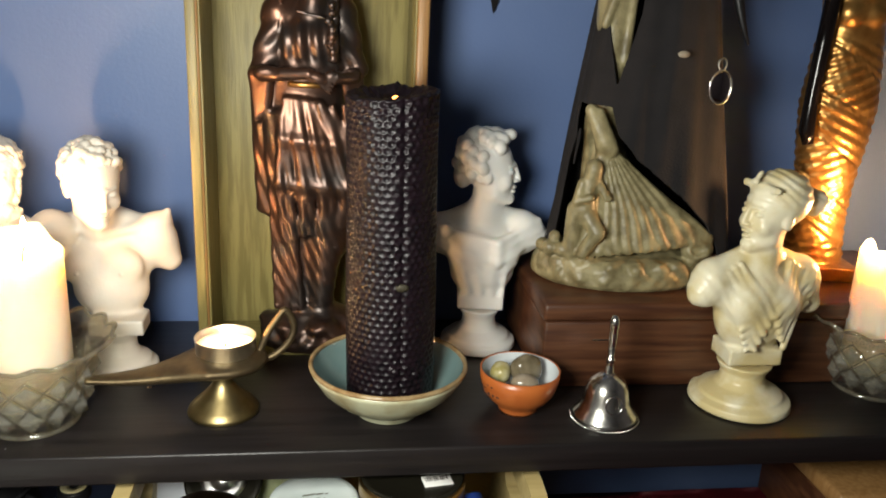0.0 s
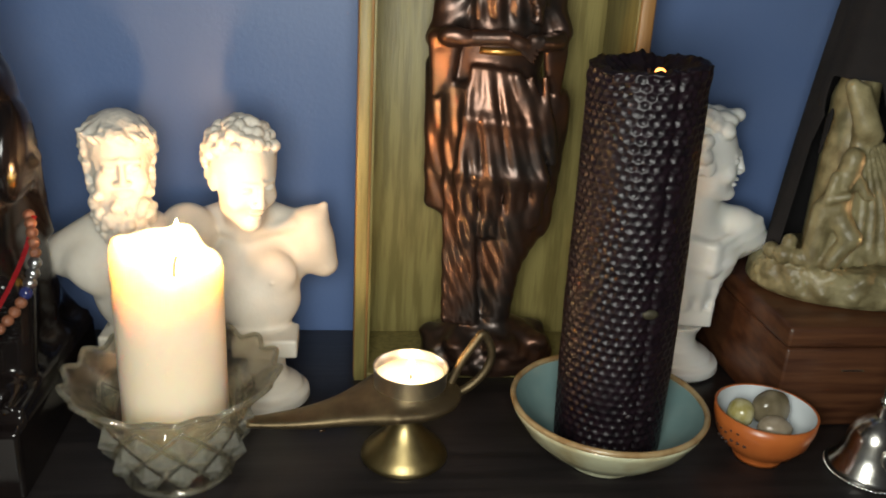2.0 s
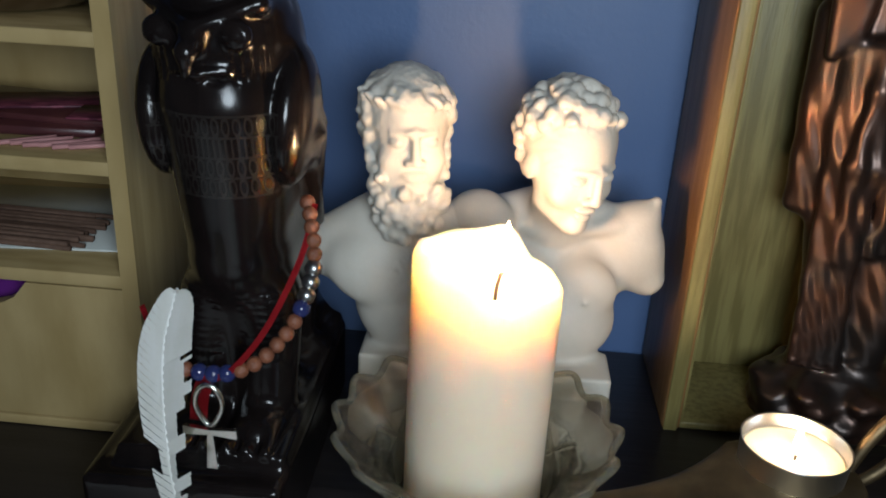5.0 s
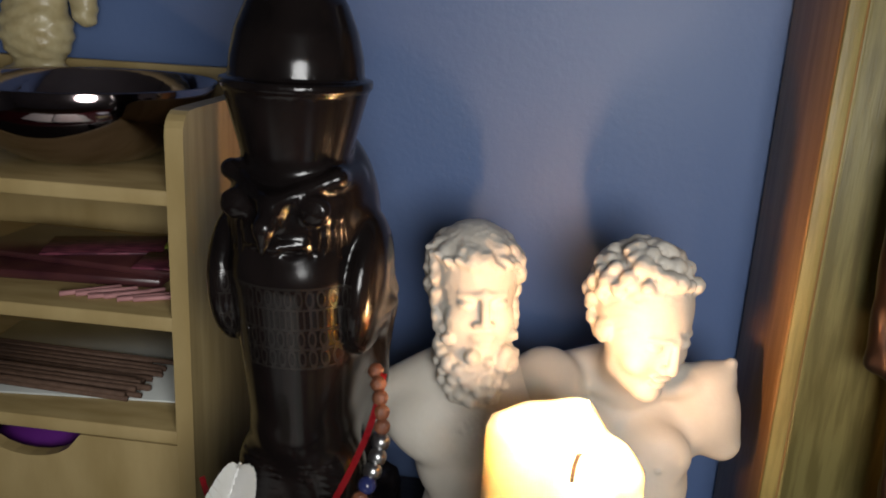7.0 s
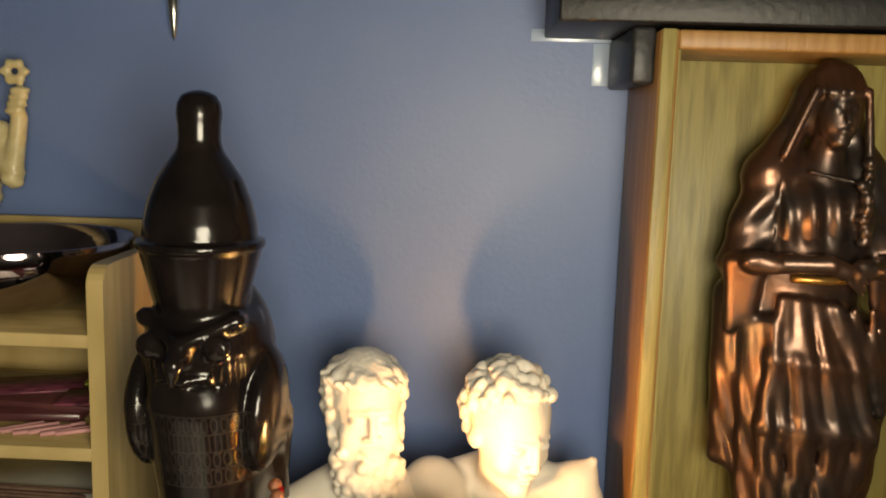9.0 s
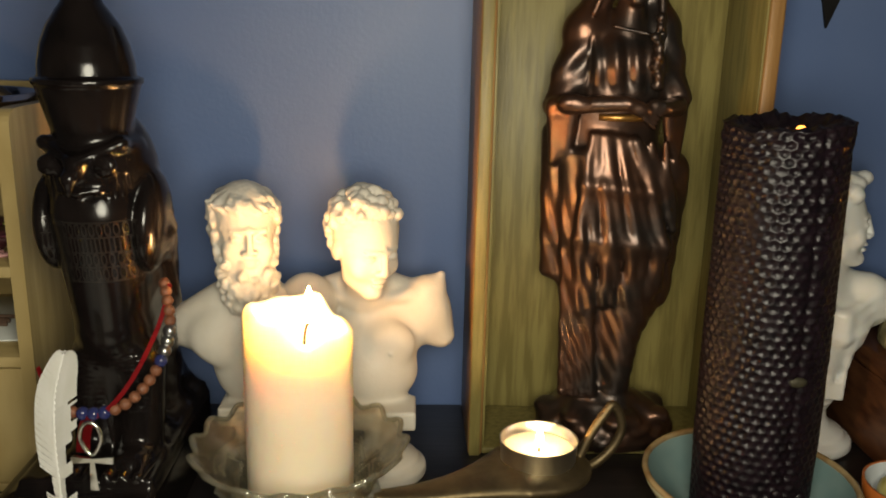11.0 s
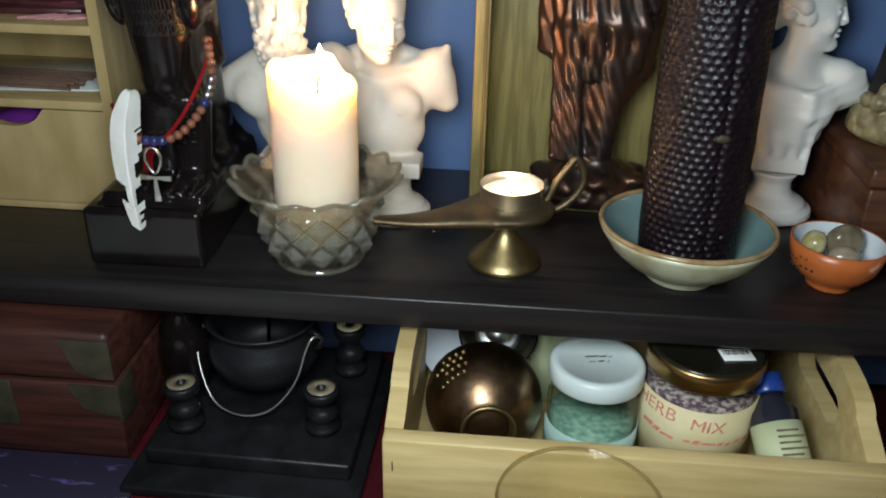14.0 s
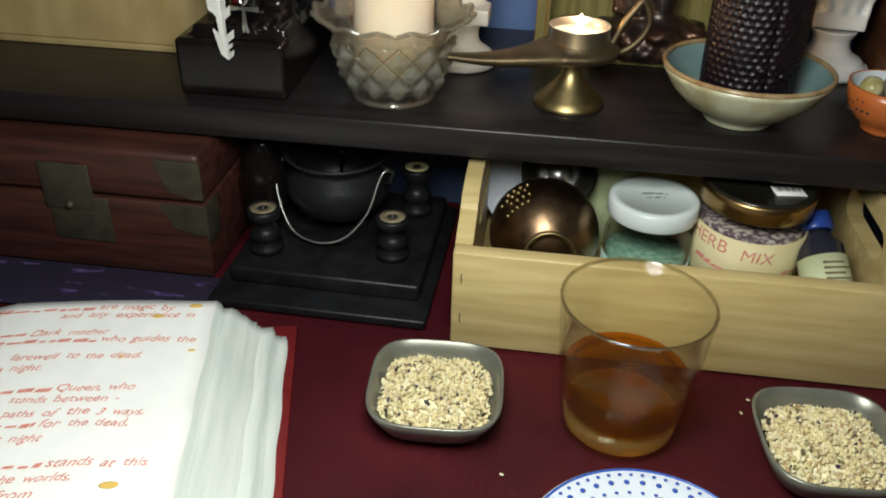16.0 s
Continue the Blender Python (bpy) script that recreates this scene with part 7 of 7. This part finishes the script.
def seed_dish(place, rz, seed):
    d = thing("square_dish", place, "small grey square dish heaped with pale seeds", "dish", rz, "seed dishes")
    bm = bmesh.new()
    rings = []
    for half, z in ((0.02, 0.0), (0.024, 0.0005), (0.0295, 0.006), (0.0352, 0.0165), (0.0372, 0.0225), (0.0364, 0.0232), (0.0354, 0.0228), (0.0335, 0.0165), (0.028, 0.0075), (0.02, 0.003)):
        rings.append([bm.verts.new((x, y, z)) for x, y in rounded_square(half, 3.6)])
    for p, q in zip(rings, rings[1:]):
        for i in range(len(p)):
            bm.faces.new((p[i], p[(i + 1) % len(p)], q[(i + 1) % len(p)], q[i]))
    bm.faces.new(rings[0][::-1]), bm.faces.new(rings[-1])
    bmesh.ops.recalc_face_normals(bm, faces=bm.faces)
    part("dish", bm, M_DISH, d)
    rnd = random.Random(seed)
    verts, faces, mats = [], [], []
    base = [(-1, 0, 0), (1, 0, 0), (0, -1, 0), (0, 1, 0), (0, 0, -1), (0, 0, 1)]
    tri = [(0, 2, 5), (2, 1, 5), (1, 3, 5), (3, 0, 5), (2, 0, 4), (1, 2, 4), (3, 1, 4), (0, 3, 4)]
    for k in range(1500):
        x, y = rnd.uniform(-0.031, 0.031), rnd.uniform(-0.031, 0.031)
        rr = (abs(x) ** 3.6 + abs(y) ** 3.6) ** (1 / 3.6) / 0.0305
        if rr > 1:
            continue
        z = 0.0145 + 0.0075 * (1 - rr ** 2) + 0.0012 * noise.noise((x * 120, y * 120, seed)) + rnd.uniform(-0.001, 0.0004)
        q = Euler((rnd.uniform(0, 6), rnd.uniform(0, 6), rnd.uniform(0, 6))).to_matrix()
        s = rnd.uniform(0.8, 1.25)
        o = len(verts)
        for b in base:
            verts.append(tuple(Vector((x, y, z)) + q @ Vector((b[0] * 0.002 * s, b[1] * 0.0013 * s, b[2] * 0.001 * s))))
        faces += [tuple(o + i for i in f) for f in tri]
    me = bpy.data.meshes.new("seed_heap")
    me.from_pydata(verts, [], faces)
    me.materials.append(M_SEED)
    ob = new("seed_heap", me)
    ob.parent = d
    tagged(ob, "heap of pale mixed seeds", "", "", "stuff")
    part("bed", lathe([(0, 0.0035), (0.027, 0.0075), (0.0295, 0.0135), (0.02, 0.0178), (0, 0.0195)], 40), M_SEED, d)
    return d


nt = M_SEED.node_tree
geo = nt.nodes.new("ShaderNodeNewGeometry")
ramp = nt.nodes.new("ShaderNodeValToRGB")
for pos, col in ((0.0, (0.8, 0.72, 0.42, 1)), (0.35, (0.7, 0.59, 0.3, 1)), (0.62, (0.84, 0.78, 0.52, 1)), (0.93, (0.42, 0.28, 0.13, 1)), (0.965, (0.2, 0.19, 0.07, 1)), (0.985, (0.03, 0.02, 0.05, 1))):
    e = ramp.color_ramp.elements[0] if pos == 0 else ramp.color_ramp.elements.new(pos)
    e.color = col
ramp.color_ramp.elements[-1].color = (0.03, 0.02, 0.05, 1)
nt.links.new(geo.outputs["Random Per Island"], ramp.inputs[0])
nt.links.new(ramp.outputs[0], nt.nodes["Principled BSDF"].inputs["Base Color"])
seed_dish((-0.0605, -0.1295, TABLE), 3, 1)
seed_dish((0.1475, -0.137, TABLE), 4, 2)

tum = thing("whisky_glass", (0.041, -0.1205, TABLE), "clear tumbler half filled with amber spirit", "glass")
part("tumbler", lathe([(0, 0.0025), (0.024, 0.001), (0.029, 0.0005), (0.0315, 0.002), (0.0325, 0.006), (0.0365, 0.045), (0.0396, 0.083), (0.0392, 0.0842), (0.0384, 0.084), (0.0352, 0.045), (0.0316, 0.0185), (0.029, 0.0158), (0, 0.0148)], 72), M_HEAVYGLASS, tum)
part("rim", tube(arc((0, 0, 0.0838), 0.039, 0, 355, 72, "xy"), 0.001, 8, True), M_SOLIDGLASS, tum, "rounded glass rim")
# golden colour painted for the light that the spirit throws into the base
part("base", lathe([(0, 0.0032), (0.0285, 0.0022), (0.0305, 0.0045), (0.0313, 0.0125), (0.0285, 0.0138), (0, 0.0136)], 64), M_GOLDLITGLASS, tum, "thick glass base with amber light put into its colour")
part("spirit", lathe([(0, 0.0146), (0.0288, 0.0155), (0.0312, 0.0185), (0.0338, 0.0378), (0.0332, 0.0369), (0, 0.0366)], 64), M_WHISKY, tum, "amber spirit")

plate = thing("blue_white_plate", (0.05, -0.226, TABLE), "white porcelain plate with cobalt blue pattern", "plate")
part("dish", lathe([(0, 0.0005), (0.026, 0.0005), (0.0275, 0.0), (0.029, 0.001), (0.05, 0.0105), (0.0585, 0.0125), (0.059, 0.0132), (0.058, 0.0138), (0.049, 0.0118), (0.029, 0.0035), (0, 0.0028)], 80), M_BLUEWHITE, plate)
for ringr, n, z, s in ((0.0545, 60, 0.0135, 0.0011), (0.0505, 40, 0.0126, 0.0016), (0.0455, 44, 0.0107, 0.0011)):
    bm = bmesh.new()
    for i in range(n):
        a = 2 * math.pi * i / n
        bmesh.ops.create_uvsphere(bm, u_segments=6, v_segments=4, radius=s, matrix=Matrix.Translation((ringr * math.cos(a), ringr * math.sin(a), z)) @ Matrix.Diagonal((1, 1, 0.25, 1)))
    part("pattern", bm, M_COBALT, plate, "cobalt blue painted pattern")
part("rim_line", tube(arc((0, 0, 0.0137), 0.0575, 0, 355, 72, "xy"), 0.0007, 6, True), M_COBALT, plate, "cobalt blue rim line")
for i in range(14):
    a = i * 2.4
    r = 0.004 + 0.0013 * i
    bm = ball((0, 0, 0), (0.006, 0.0045, 0.0035), 10, 7)
    for v in bm.verts:
        v.co *= 1 + 0.35 * noise.noise(v.co * 260 + Vector((i, 0, 0)))
    ob = part("dried_petal", bm, M_PINK if i % 3 else M_STONE_C)
    ob.matrix_basis = pose(0.05 + r * math.cos(a), -0.226 + 0.02 + r * math.sin(a), TABLE + 0.0085 + 0.0008 * (i % 4), 20 * i, 10 * i, 30 * i)
    tagged(ob, "crumpled dark pink dried petal on the plate", "petal", "petals on the plate")
for i, (x, y) in enumerate(((0.118, -0.09), (0.121, -0.096), (0.165, -0.085), (0.112, -0.102), (-0.02, -0.17), (0.178, -0.088))):
    ob = part("crumb", ball((0, 0, 0), (0.0014, 0.0008, 0.0005), 8, 5), M_SEED)
    ob.matrix_basis = pose(x, y, TABLE + 0.0006, 0, 0, 40 * i)
    tagged(ob, "pale seed crumb spilt on the red cloth", "crumb", "spilt crumbs")
